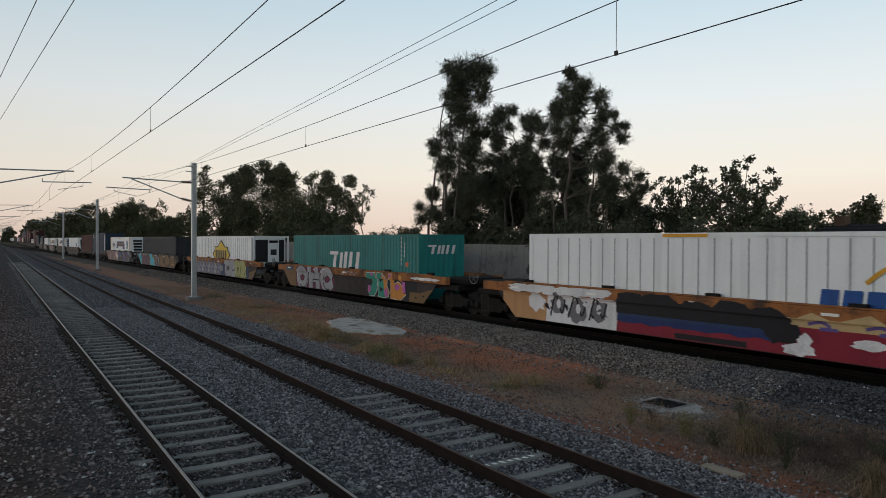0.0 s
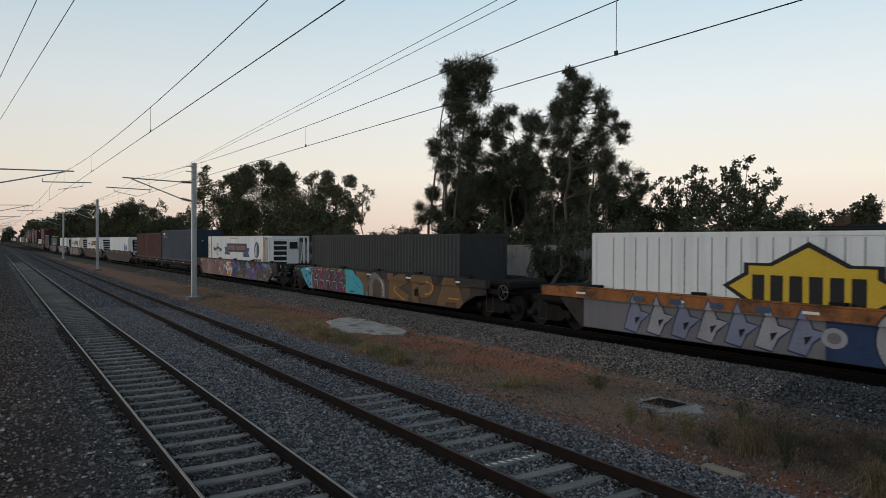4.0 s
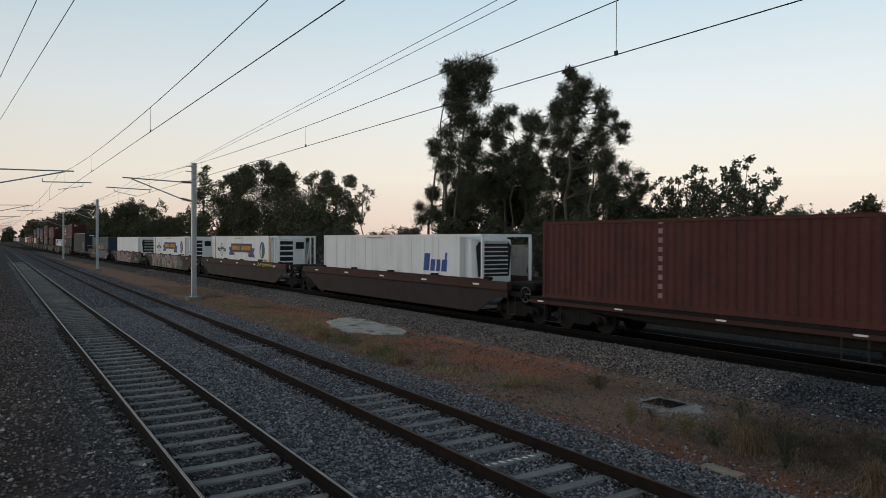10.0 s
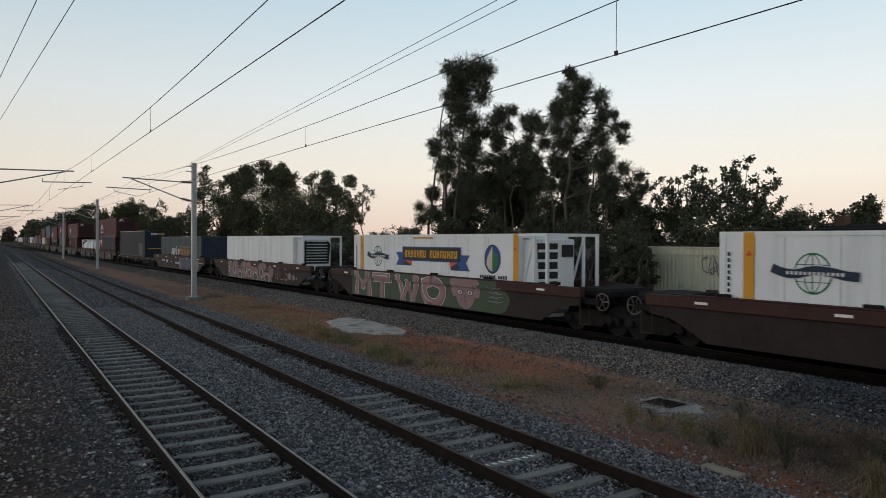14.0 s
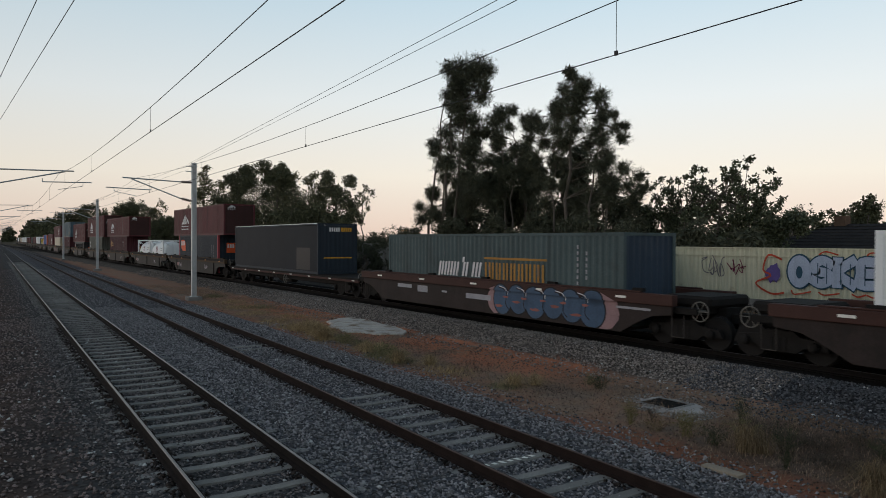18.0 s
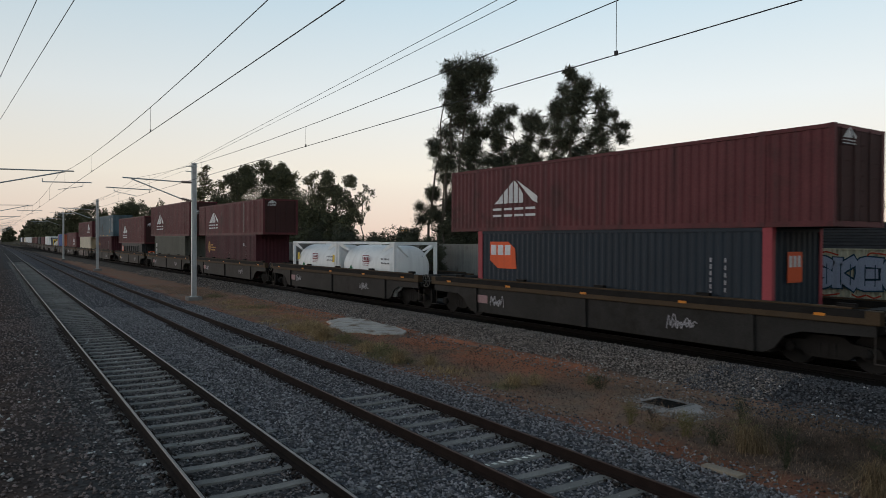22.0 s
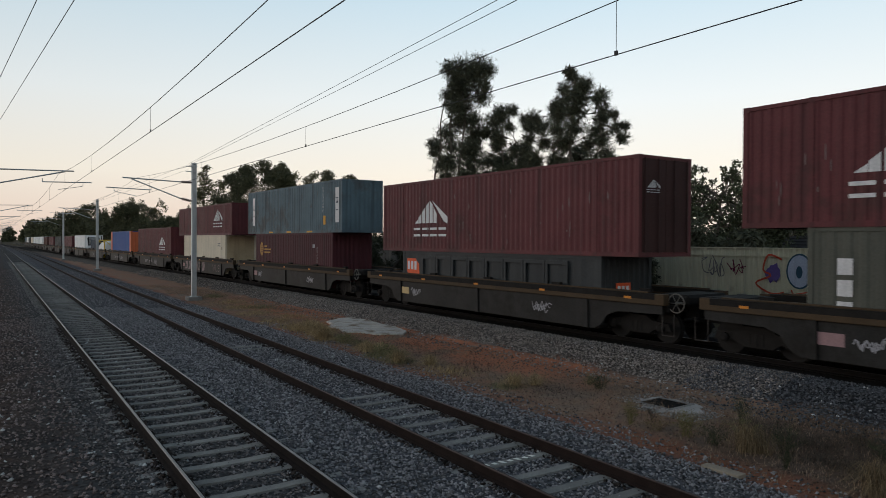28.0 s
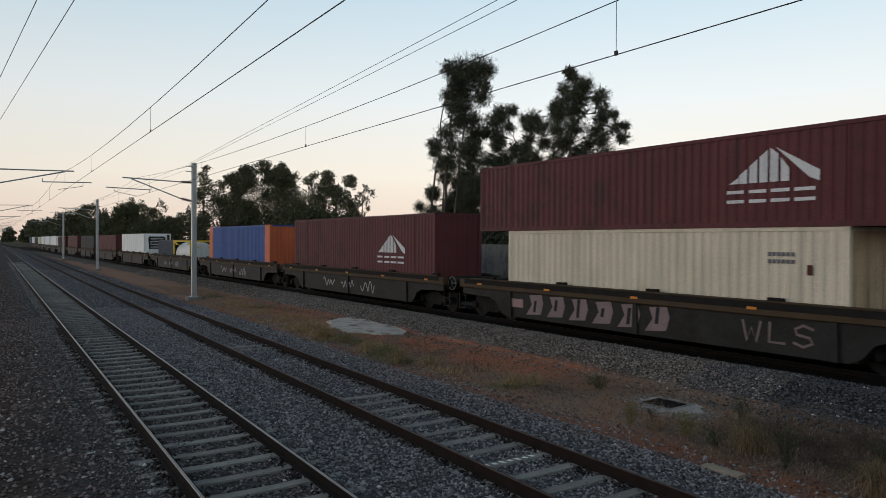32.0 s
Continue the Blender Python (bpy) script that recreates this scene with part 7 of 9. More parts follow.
def outlined(root, pts, fill, rim, layer, grow=0.05, label="", smooth=False):
    """One painted shape with a rim of another colour."""
    if smooth:
        pts = smooth_line(pts + [pts[0]], 4)[:-1]
    cx, cz = sum(p[0] for p in pts) / len(pts), sum(p[1] for p in pts) / len(pts)
    big = []
    for x, z in pts:
        d = math.hypot(x - cx, z - cz) or 1.0
        big.append((x + (x - cx) / d * grow, z + (z - cz) / d * grow))
    on_well(root, [big], rim, layer, label)
    on_well(root, [pts], fill, layer + 1, label)


def bubbles(root, lobes, holes, fill, line, hole, label):
    """Fat bubble letters of overlapping lobes, with rimmed counters."""
    for x, z, rx, rz in lobes:
        on_well(root, [disc(x, z, rx + 0.05, rz + 0.05, 22)], line, 2, label)
    for x, z, rx, rz in lobes:
        on_well(root, [disc(x, z, rx, rz, 22)], fill, 4, label)
    for x, z, rx, rz in holes:
        on_well(root, [disc(x, z, rx + 0.045, rz + 0.045, 18)], P["white"], 6, "pale rim")
        on_well(root, [disc(x, z, rx, rz, 18)], hole, 8, "dull counter of a letter")


def paint_wagons():
    w = W[0]
    on_well(w, [rect(-8.2, -5.3, 0.2, 1.2)], P["tan"], 1, "tan sprayed panel")
    on_well(w, [rect(-5.9, -2.75, 0.2, 1.2, 0.1), blotch(-6.4, 0.9, 0.5, 0.3, 12)], P["white"], 2, "white sprayed panel")
    on_well(w, [blotch(-7.2 + k * 0.75, 1.36, 0.55, 0.16, k + 20) for k in range(6)], P["white"], 2, "white sprayed cloud")
    for k, (x, z, q) in enumerate(((-5.3, 0.85, 0.34), (-4.4, 0.75, 0.40), (-3.5, 0.8, 0.36))):
        on_well(w, [blotch(x, z, q, 0.36, 80 + k)], P["grey"], 4, "grey sprayed letter")
        on_well(w, ribbon(smooth_line([(x - q, 0.5), (x - 0.1, 1.2), (x + 0.2, 0.6), (x + q, 1.05)]), 0.07), P["black"], 6, "black letter outline")
        on_well(w, [disc(x + 0.05, z + 0.06, 0.10, 0.16)], P["white"], 7, "white counter")
    shards(w, -6.0, -2.9, 0.4, 1.1, [P["black"], P["grey"], P["white"]], 34, 9, 0.22, 8)
    on_well(w, [rect(-2.75, 8.6, 0.2, 0.72)], P["red"], 1, "dark red sprayed band")
    on_well(w, [rect(2.6, 8.6, 0.7, 0.98)], P["red"], 1, "dark red sprayed band")
    on_well(w, [rect(-2.75, 2.6, 0.60, 0.95)], P["inkblue"], 2, "blue sprayed band")
    on_well(w, [blotch(-2.2 + k * 0.9, 0.66, 0.55, 0.10, k + 60) for k in range(6)], P["navy"], 3, "blue sprayed haze")
    on_well(w, [rect(-2.75, 2.5, 0.84, 1.2)], P["black"], 3, "black sprayed band")
    on_well(w, [blotch(x, z, a, b, k + 5, 18, 0.2) for k, (x, z, a, b) in enumerate(((-2.2, 1.2, 0.55, 0.34), (-1.1, 1.22, 0.7, 0.3), (0.1, 1.15, 0.6, 0.25), (1.2, 1.18, 0.7, 0.3), (2.2, 1.1, 0.6, 0.3), (2.55, 0.8, 0.45, 0.3)))], P["black"], 4, "black sprayed cloud")
    on_well(w, [rect(-0.6, 1.6, 0.3, 0.45)], P["black"], 3, "black sprayed bar")
    on_well(w, [rect(2.7, 8.6, 0.98, 1.2)], P["cream"], 1, "cream sprayed band")
    on_well(w, [[(2.9, 1.18), (3.3, 1.36), (3.8, 1.18)], [(3.9, 1.18), (4.6, 1.4), (5.0, 1.18)], [(5.2, 1.18), (6.0, 1.42), (6.8, 1.18)]], P["cream"], 2, "cream sprayed peaks")
    for k, x in enumerate((3.2, 4.5, 5.4, 6.4)):
        on_well(w, ribbon(smooth_line([(x, 1.08), (x + 0.3, 1.14), (x + 0.5, 1.02), (x + 0.25, 0.98), (x + 0.65, 0.98)]), 0.075), P["purple"], 4, "purple sprayed letter")
    on_well(w, [blotch(2.9, 0.42, 0.4, 0.16, 5), blotch(3.1, 0.68, 0.16, 0.14, 15), blotch(4.6, 0.72, 0.42, 0.11, 6), blotch(5.6, 0.42, 0.3, 0.1, 7)], P["white"], 5, "white sprayed smears")

    w = W[1]
    on_well(w, [rect(-8.6, -6.45, 0.2, 1.2)], P["ochre"], 1, "ochre sprayed panel")
    on_well(w, [[(-6.6, 0.26), (-6.7, 1.0), (-6.3, 1.49), (-5.6, 1.36), (-5.2, 1.49), (-4.4, 1.40), (-3.9, 1.49), (-2.6, 1.45), (-1.9, 1.3), (-1.35, 0.9), (-1.4, 0.26)]], P["maroon"], 1, "dark red sprayed backing")
    piece(w, "OHC", -6.5, -1.5, 0.40, 1.36, [P["silver"]], P["black"], 0.52, 0.10, 0.04)
    for x in (-5.9, -4.2, -2.5):
        on_well(w, ribbon([(x - 0.5, 0.35), (x + 0.1, 0.75), (x + 0.45, 1.25)], 0.02), P["black"], 9, "thin dark crease")
    on_well(w, [rect(-7.9, -6.9, 1.2, 1.42)], P["bluegrey"], 2, "faded blue patch")
    for q, x in enumerate((-0.3, 0.3, 0.9)):
        scribble(w, x, x + 0.6, 1.22, 1.42, P["silver"], 4 + q, 0.035)
    on_well(w, [rect(2.2, 7.0, 0.2, 1.2)], P["black"], 1, "black sprayed backing")
    outlined(w, [(2.4, 1.42), (3.3, 1.46), (3.42, 1.1), (3.38, 0.6), (3.1, 0.32), (2.65, 0.32), (2.45, 0.6), (2.7, 0.74), (2.95, 0.95), (2.85, 1.12), (2.42, 1.12)], P["teal"], P["white"], 3, 0.03, "teal sprayed letter")
    outlined(w, [(3.48, 1.46), (4.0, 1.44), (4.42, 1.15), (4.3, 0.9), (4.56, 0.62), (4.48, 0.38), (4.1, 0.30), (3.52, 0.32)], P["teal"], P["white"], 3, 0.03, "teal sprayed letter")
    on_well(w, [[(3.95, 1.42), (4.40, 1.15), (4.28, 0.9), (4.54, 0.62), (4.46, 0.4), (4.15, 0.45), (4.05, 0.9)]], P["orange"], 6, "orange sprayed fade")
    outlined(w, [(4.62, 1.44), (4.98, 1.44), (5.05, 0.98), (5.3, 1.1), (5.58, 1.04), (6.06, 0.56), (5.55, 0.27), (4.68, 0.32), (4.72, 0.9)], P["orange"], P["white"], 3, 0.03, "orange sprayed arrow")
    outlined(w, [(5.5, 1.42), (5.85, 1.42), (5.8, 1.12), (5.6, 1.1)], P["orange"], P["black"], 3, 0.03, "orange sprayed letter")
    outlined(w, [(5.74, 1.14), (6.0, 1.12), (6.04, 0.62), (5.8, 0.64)], P["pink"], P["black"], 7, 0.03, "pink sprayed bar")
    on_well(w, [blotch(2.62, 0.66, 0.2, 0.16, 8), blotch(4.3, 0.55, 0.18, 0.2, 9), blotch(5.3, 0.86, 0.22, 0.14, 10), blotch(4.75, 1.35, 0.12, 0.08, 11), blotch(3.0, 1.38, 0.2, 0.07, 13)], P["pink"], 8, "pink sprayed fills")
    on_well(w, [[(3.6, 1.2), (4.0, 1.15), (3.7, 1.0)], [(3.65, 0.8), (4.05, 0.7), (3.75, 0.52)]], P["black"], 9, "black counter")
    on_well(w, [[(6.3, 0.26), (8.4, 0.26), (8.6, 1.0), (7.3, 0.72), (6.4, 0.7)]], P["ochre"], 2, "ochre gusset")
    on_well(w, [disc(6.9, 0.48, 0.10, 0.04), disc(7.5, 0.58, 0.10, 0.04)], P["black"], 4, "dark slot")
    on_well(w, [blotch(7.0 + 0.5 * k, 1.34, 0.35, 0.06, 90 + k) for k in range(4)], P["white"], 2, "flaking white paint")

    w = W[2]
    on_well(w, [rect(-7.4, 0.3, 0.2, 1.2)], P["grey"], 1, "grey sprayed backing")
    for k in range(7):
        x = -5.4 + 0.85 * k
        outlined(w, [(x - 0.3, 0.4), (x - 0.1, 1.0), (x + 0.1, 1.45), (x + 0.3, 0.95), (x + 0.62, 0.9), (x + 0.3, 0.65), (x + 0.15, 0.32)], P["silver"] if k % 2 else P["steel"], P["inkblue"], 2 + (k % 2) * 2, 0.05, "grey sprayed letter")
        on_well(w, [[(x + 0.1, 0.75), (x + 0.3, 0.8), (x + 0.14, 0.55)]], P["black"], 8, "dark counter")
    on_well(w, [rect(-5.3 + 1.3 * k, -4.9 + 1.3 * k, 1.25, 1.4) for k in range(4)], P["bluegrey"], 5, "blue sprayed patch")
    on_well(w, [disc(0.5, 0.8, 0.3, 0.24)], P["silver"], 3, "grey sprayed ring")
    on_well(w, [disc(0.5, 0.8, 0.17, 0.13)], P["grey"], 5, "grey ring centre")
    on_well(w, [rect(0.3, 1.6, 0.2, 1.2), rect(5.9, 6.75, 0.2, 1.2)], P["inkblue"], 1, "blue sprayed haze")
    piece(w, "CEOR", 1.5, 6.25, 0.36, 1.36, [P["silver"], P["silver"], P["khaki"], P["khaki"]], P["black"], 0.56, 0.08, 0.02, shine=P["silver"], shade=P["black"])
    on_well(w, [[(6.75, 0.26), (7.6, 0.26), (8.5, 1.0), (6.9, 0.72)]], P["ochre"], 2, "ochre gusset")
    on_well(w, [disc(7.1, 0.52, 0.10, 0.04), disc(7.8, 0.68, 0.10, 0.04), disc(7.5, 0.36, 0.09, 0.05)], P["black"], 4, "dark slot")
    for q in range(3):
        scribble(w, 6.9 + q * 0.6, 7.6 + q * 0.6, 1.22, 1.42, P["black"], 24 + q, 0.04)

    w = W[3]
    on_well(w, [[(-8.6, 0.9), (-8.3, 1.36), (-7.2, 1.49), (-6.6, 1.49), (-6.6, 0.26), (-7.4, 0.26), (-8.0, 0.62)]], P["cyan"], 1, "bright cyan sprayed field")
    on_well(w, [disc(-7.8, 0.95, 0.10, 0.10), disc(-7.25, 1.1, 0.12, 0.09), disc(-7.5, 0.62, 0.07, 0.06), disc(-7.2, 0.5, 0.10, 0.09), disc(-7.4, 0.42, 0.05, 0.05)], P["inkblue"], 3, "dark sprayed dots")
    for q in range(3):
        scribble(w, -9.2, -8.4, 1.0 + q * 0.12, 1.15 + q * 0.12, P["silver"], 44 + q, 0.03)
    on_well(w, [[(-7.05, 1.42), (-6.9, 1.1), (-7.1, 1.05), (-6.95, 0.26), (-2.5, 0.26), (-2.9, 0.9), (-2.5, 1.1), (-3.0, 1.49), (-6.6, 1.49)]], P["yellow"], 2, "yellow sprayed edge")
    on_well(w, [[(-6.98, 1.40), (-6.82, 1.12), (-7.02, 1.03), (-6.88, 0.2), (-2.6, 0.2), (-3.0, 0.9), (-2.65, 1.1), (-3.1, 1.46), (-6.6, 1.47)]], P["violet"], 4, "dark purple sprayed backing")
    piece(w, "SKUNE".replace("U", "W"), -6.8, -2.7, 0.32, 1.38, [P["magenta"]], P["green"], 0.27, 0.13, 0.10, False, layer=5, shade=P["black"], shine=P["green"])
    for k in range(5):
        x = -6.7 + 0.8 * k
        on_well(w, ribbon([(x, 1.36), (x + 0.45, 1.40), (x + 0.55, 1.1), (x + 0.3, 0.95)], 0.022), P["white"], 11, "white edge line")
        on_well(w, ribbon([(x + 0.1, 0.8), (x + 0.5, 0.78), (x + 0.6, 0.4)], 0.03), P["white"], 11, "white edge line")
    on_well(w, [rect(-2.7, -1.2, 0.2, 1.2)] + [disc(-1.9 + 0.3 * k, 1.2 - 0.2 * k, 0.42, 0.30) for k in range(5)] + [disc(-2.3, 1.36, 0.5, 0.2)], P["cyan"], 1, "bright cyan sprayed puff")
    on_well(w, [disc(-1.8 + 0.22 * k, 1.0 - 0.12 * k, 0.05, 0.035) for k in range(4)] + [rect(-2.2, -1.7, 0.36, 0.42)], P["inkblue"], 3, "dark sprayed dots")
    on_well(w, [rect(-0.9, 8.2, 0.2, 1.2)], P["brown"], 0.5, "brown sprayed backing")
    on_well(w, [[(-1.4, 1.45), (-0.2, 1.42), (-0.1, 0.9), (-0.45, 0.26), (-0.7, 0.3), (-0.75, 0.9), (-1.2, 1.1)]], P["ochre"], 3, "ochre sprayed letter")
    on_well(w, ribbon(smooth_line([(0.1, 0.3), (0.1, 1.0), (0.6, 1.3), (1.2, 1.0), (1.3, 0.3)]), 0.34), P["grey"], 3, "grey sprayed arch")
    on_well(w, ribbon(smooth_line([(0.95, 1.2), (1.25, 0.9), (1.3, 0.4)]), 0.05), P["white"], 5, "white highlight")
    for k, ch in enumerate("KPA"):
        piece(w, ch, 1.7 + 2.1 * k, 3.7 + 2.1 * k, 0.36, 1.38, [P["ochre"]], P["black"], 0.56, 0.05, 0.0, shade=P["orange"], shine=P["dusty"])

    w = W[4]
    on_well(w, [rect(-8.0, 0.2, 0.2, 1.6)], P["brick"], 1, "brick red sprayed backing")
    piece(w, "RAMCOS", -7.4, -0.6, 0.34, 1.38, [P["dusty"], P["rose"], P["dusty"]], P["maroon"], 0.44, 0.07, 0.0, shine=P["cream"], shade=P["brick"])
    on_well(w, [[(-2.9 + 1.2 * k + 0.09 * (1 + q % 2) * math.cos(q * 0.628), 0.75 + 0.3 * (k % 2) + 0.09 * (1 + q % 2) * math.sin(q * 0.628)) for q in range(10)] for k in range(3)], P["white"], 10, "small white star")
    on_well(w, [blotch(-0.5, 0.85, 0.7, 0.5, 51)], P["white"], 9, "white sprayed cloud")
    on_well(w, [blotch(-0.5, 0.6, 0.4, 0.25, 52), blotch(-0.2, 1.1, 0.3, 0.18, 53), blotch(-0.8, 0.95, 0.2, 0.15, 54)], P["orange"], 10, "orange sprayed cloud")
    on_well(w, [rect(0.1, 9.2, 0.2, 1.6)], P["black"], 1, "black sprayed backing")
    for k in range(8):
        x = 0.75 + k * 1.02
        tone = (P["inkblue"], P["brown"], P["brown"], P["violet"], P["violet"], P["brown"], P["brown"], P["brown"])[k]
        outlined(w, [(x - 0.42, 0.3), (x - 0.5, 0.95), (x - 0.1, 1.05), (x + 0.45, 0.85), (x + 0.38, 0.28)], tone, P["sky"] if k % 2 else P["steel"], 3, 0.04, "dark sprayed block")
        outlined(w, [(x - 0.45, 1.02), (x - 0.3, 1.36), (x + 0.05, 1.46), (x + 0.4, 1.3), (x + 0.45, 1.05)], (P["purple"], P["violet"], P["inkblue"], P["steel"], P["maroon"], P["violet"], P["purple"], P["grey"])[k], P["sky"] if k % 3 == 0 else P["black"], 5, 0.03, "purple sprayed cap")
    on_well(w, [disc(1.75, 0.92, 0.13, 0.2), disc(4.75, 0.9, 0.13, 0.2)], P["sky"], 9, "blue sprayed oval")
    on_well(w, [[(6.7, 1.45), (7.7, 1.45), (7.45, 1.1)], [(6.8, 0.8), (7.25, 0.62), (6.8, 0.4)], [(7.9, 0.3), (8.1, 0.7), (8.3, 0.45), (8.5, 0.75), (8.7, 0.6)], [(0.1, 1.1), (0.5, 0.9), (0.15, 0.6)]], P["sky"], 9, "blue sprayed wedge")
    for q in range(5):
        scribble(w, 1.7 + q * 1.35, 2.6 + q * 1.35, 0.32, 0.5, P["silver"], 120 + q, 0.035, 10)
    on_well(w, ribbon([(8.1, 1.3), (8.0, 0.9), (8.9, 1.05), (9.2, 0.98)], 0.03), P["white"], 10, "white edge line")

    w = W[7]
    for q in range(5):
        scribble(w, 4.3 + 0.6 * q, 5.0 + 0.6 * q, 1.22, 1.47, P["yellow"], 610 + q, 0.05, 3, 6)

    w = W[8]
    on_well(w, [rect(-6.9, 5.0, 0.2, 1.6), blotch(5.0, 0.75, 0.7, 0.5, 61, 18, 0.1)], P["moss"], 1, "dull green sprayed backing")
    for ch, x0, x1 in (("M", -6.7, -4.7), ("T", -4.7, -2.8), ("W", -2.5, -0.35), ("O", -0.4, 1.65)):
        piece(w, ch, x0, x1, 0.36, 1.36, [P["rose"]], P["white"], 0.42, 0.05, 0.0, ch == "O", shade=P["brick"])
    on_well(w, [disc(2.95, 0.85, 0.62, 0.56, 24)] + [disc(2.25 + 0.28 * k, 1.34 + 0.06 * (k % 2), 0.26, 0.17) for k in range(6)] + [disc(2.2, 1.0, 0.2, 0.24), disc(3.72, 1.0, 0.2, 0.24)], P["rose"], 3, "pink sprayed face")
    on_well(w, [rect(2.45, 2.80, 0.86, 1.04), rect(3.10, 3.45, 0.86, 1.04)], P["black"], 5, "dark frame of a sprayed eye")
    on_well(w, [rect(2.48, 2.77, 0.885, 1.015), rect(3.13, 3.42, 0.885, 1.015)], P["white"], 6, "white sprayed squares")
    on_well(w, [rect(2.58, 2.68, 0.91, 0.99), rect(3.23, 3.33, 0.91, 0.99)], P["red"], 8, "red sprayed dots")
    on_well(w, ribbon(smooth_line([(2.95, 0.85), (2.88, 0.62), (3.02, 0.6)]), 0.025), P["black"], 6, "thin dark line")
    for q in range(4):
        scribble(w, 4.45, 5.3, 0.68 + q * 0.16, 0.76 + q * 0.17, P["silver"], 140 + q, 0.022)

    w = W[9]
    on_well(w, [rect(-6.0, 3.0, 0.2, 1.2)], P["grey"], 0.5, "grey sprayed backing")
    bubbles(w, [(-5.3, 1.12, 0.6, 0.36), (-4.1, 1.25, 0.62, 0.28), (-4.5, 0.82, 0.72, 0.46), (-3.4, 0.62, 0.5, 0.36), (-2.2, 0.92, 0.72, 0.6), (-1.2, 1.26, 0.5, 0.26), (-1.3, 0.75, 0.4, 0.4), (-0.35, 0.75, 0.8, 0.46),
                (1.15, 0.9, 0.62, 0.54), (1.7, 1.28, 0.52, 0.22), (2.2, 0.62, 0.7, 0.42), (2.9, 0.95, 0.36, 0.4)],
            [(-4.48, 0.88, 0.20, 0.26), (-3.25, 0.52, 0.32, 0.24), (-2.12, 0.95, 0.20, 0.25), (-1.28, 0.68, 0.22, 0.24), (-0.1, 0.50, 0.40, 0.25), (1.08, 0.84, 0.22, 0.28), (2.1, 0.50, 0.42, 0.24), (-5.85, 0.85, 0.12, 0.2)],
            P["rose"], P["black"], P["moss"], "pink sprayed bubble letter")
    for x in (-5.2, -2.2, 1.2):
        on_well(w, ribbon(smooth_line([(x - 0.5, 1.3), (x - 0.1, 1.0), (x + 0.3, 1.3), (x + 0.1, 0.7), (x - 0.4, 0.55)]), 0.03), P["black"], 7, "thin dark line")
    on_well(w, [rect(1.5, 2.6, 0.88, 0.98)], P["black"], 9, "dark mark")
    piece(w, "WLS", 3.4, 5.9, 0.5, 1.3, [P["rose"]], None, 0.07, 0, 0.0, False)
    on_well(w, [disc(6.0, 0.78, 0.26, 0.22), disc(6.6, 0.72, 0.2, 0.17), disc(7.05, 0.70, 0.09, 0.08)], P["rose"], 3, "pink sprayed dots")

    w = W[10]
    for x0, x1, z0, z1 in ((-5.9, -4.7, 0.90, 1.06), (-4.2, -3.4, 0.78, 1.06), (-2.3, -1.95, 0.86, 0.94), (-0.6, 1.0, 0.74, 0.94), (7.2, 8.5, 0.98, 1.05)):
        bm = B()
        box(bm, x0, x1, -1.458, -1.45, z0, z1)
        part("notice_panel", bm, P["silver"], w, "faded white notice panel")
    on_well(w, [blotch(6.6, 0.8, 0.75, 0.6, 71, 20, 0.08), blotch(1.3, 0.8, 0.5, 0.5, 72, 18, 0.1)], P["rose"], 1, "pale pink sprayed halo")
    bubbles(w, [(1.7, 0.85, 0.5, 0.55), (2.6, 0.9, 0.5, 0.52), (3.5, 0.85, 0.52, 0.55), (4.4, 0.9, 0.5, 0.52), (5.3, 0.88, 0.52, 0.54), (6.2, 0.8, 0.55, 0.55), (6.3, 1.2, 0.4, 0.25)], [], P["bluegrey"], P["black"], P["inkblue"], "dull blue sprayed letter")
    for k in range(5):
        x = 1.6 + 1.0 * k
        on_well(w, ribbon(smooth_line([(x, 1.3), (x + 0.35, 1.2), (x + 0.3, 0.7), (x + 0.5, 0.5)]), 0.035), P["black"], 6, "dark letter outline")
        on_well(w, ribbon(smooth_line([(x + 0.05, 1.34), (x + 0.40, 1.25), (x + 0.42, 1.05)]), 0.025), P["white"], 7, "white edge line")
        on_well(w, [blotch(x - 0.1, 0.6 + 0.2 * (k % 2), 0.22, 0.05, 700 + k), blotch(x + 0.3, 0.95, 0.16, 0.04, 720 + k)], P["brick"], 6, "pink fleck")

    # small tags on the grey wells
    r = random.Random(4)
    for k, w in enumerate(W[12:19]):
        for x, wd in ((-4.9, 0.8), (3.2, 1.0)):
            if k == 6:
                continue
            for q in range(3):
                scribble(w, x + 0.1 * q, x + wd - 0.1 * q, 0.55 + 0.1 * (q % 2), 0.95 - 0.08 * q, P["silver"], 300 + 7 * k + q + int(x), 0.03, 8 + q, 14)
        bm = B()
        box(bm, -5.75, -5.1, -1.458, -1.45, 0.62, 0.92)
        part("notice_panel", bm, P["rose"] if k != 4 else P["cream"], w, "faded notice panel")
    w = W[18]
    flat_shapes("graffiti", [[(-4.9 + 1.05 * k, 0.40), (-4.15 + 1.05 * k, 0.46), (-4.02 + 1.05 * k, 0.84), (-4.12 + 1.05 * k, 1.15), (-4.75 + 1.05 * k, 1.10), (-4.62 + 1.05 * k, 0.78)] for k in range(6)], P["faded_rose"], w, -1.462, "faded pinkish sprayed patch")
    flat_shapes("graffiti", [rect(-4.55 + 1.05 * k, -4.42 + 1.05 * k, 0.52 + 0.12 * (k % 2), 0.92 + 0.1 * (k % 3), 0.06) for k in range(6)], P["black"], w, -1.466, "dark sprayed stroke")
    piece(w, "WLS", 3.4, 5.4, 0.5, 1.05, [P["dusty"]], None, 0.07, 0, 0.0, False)
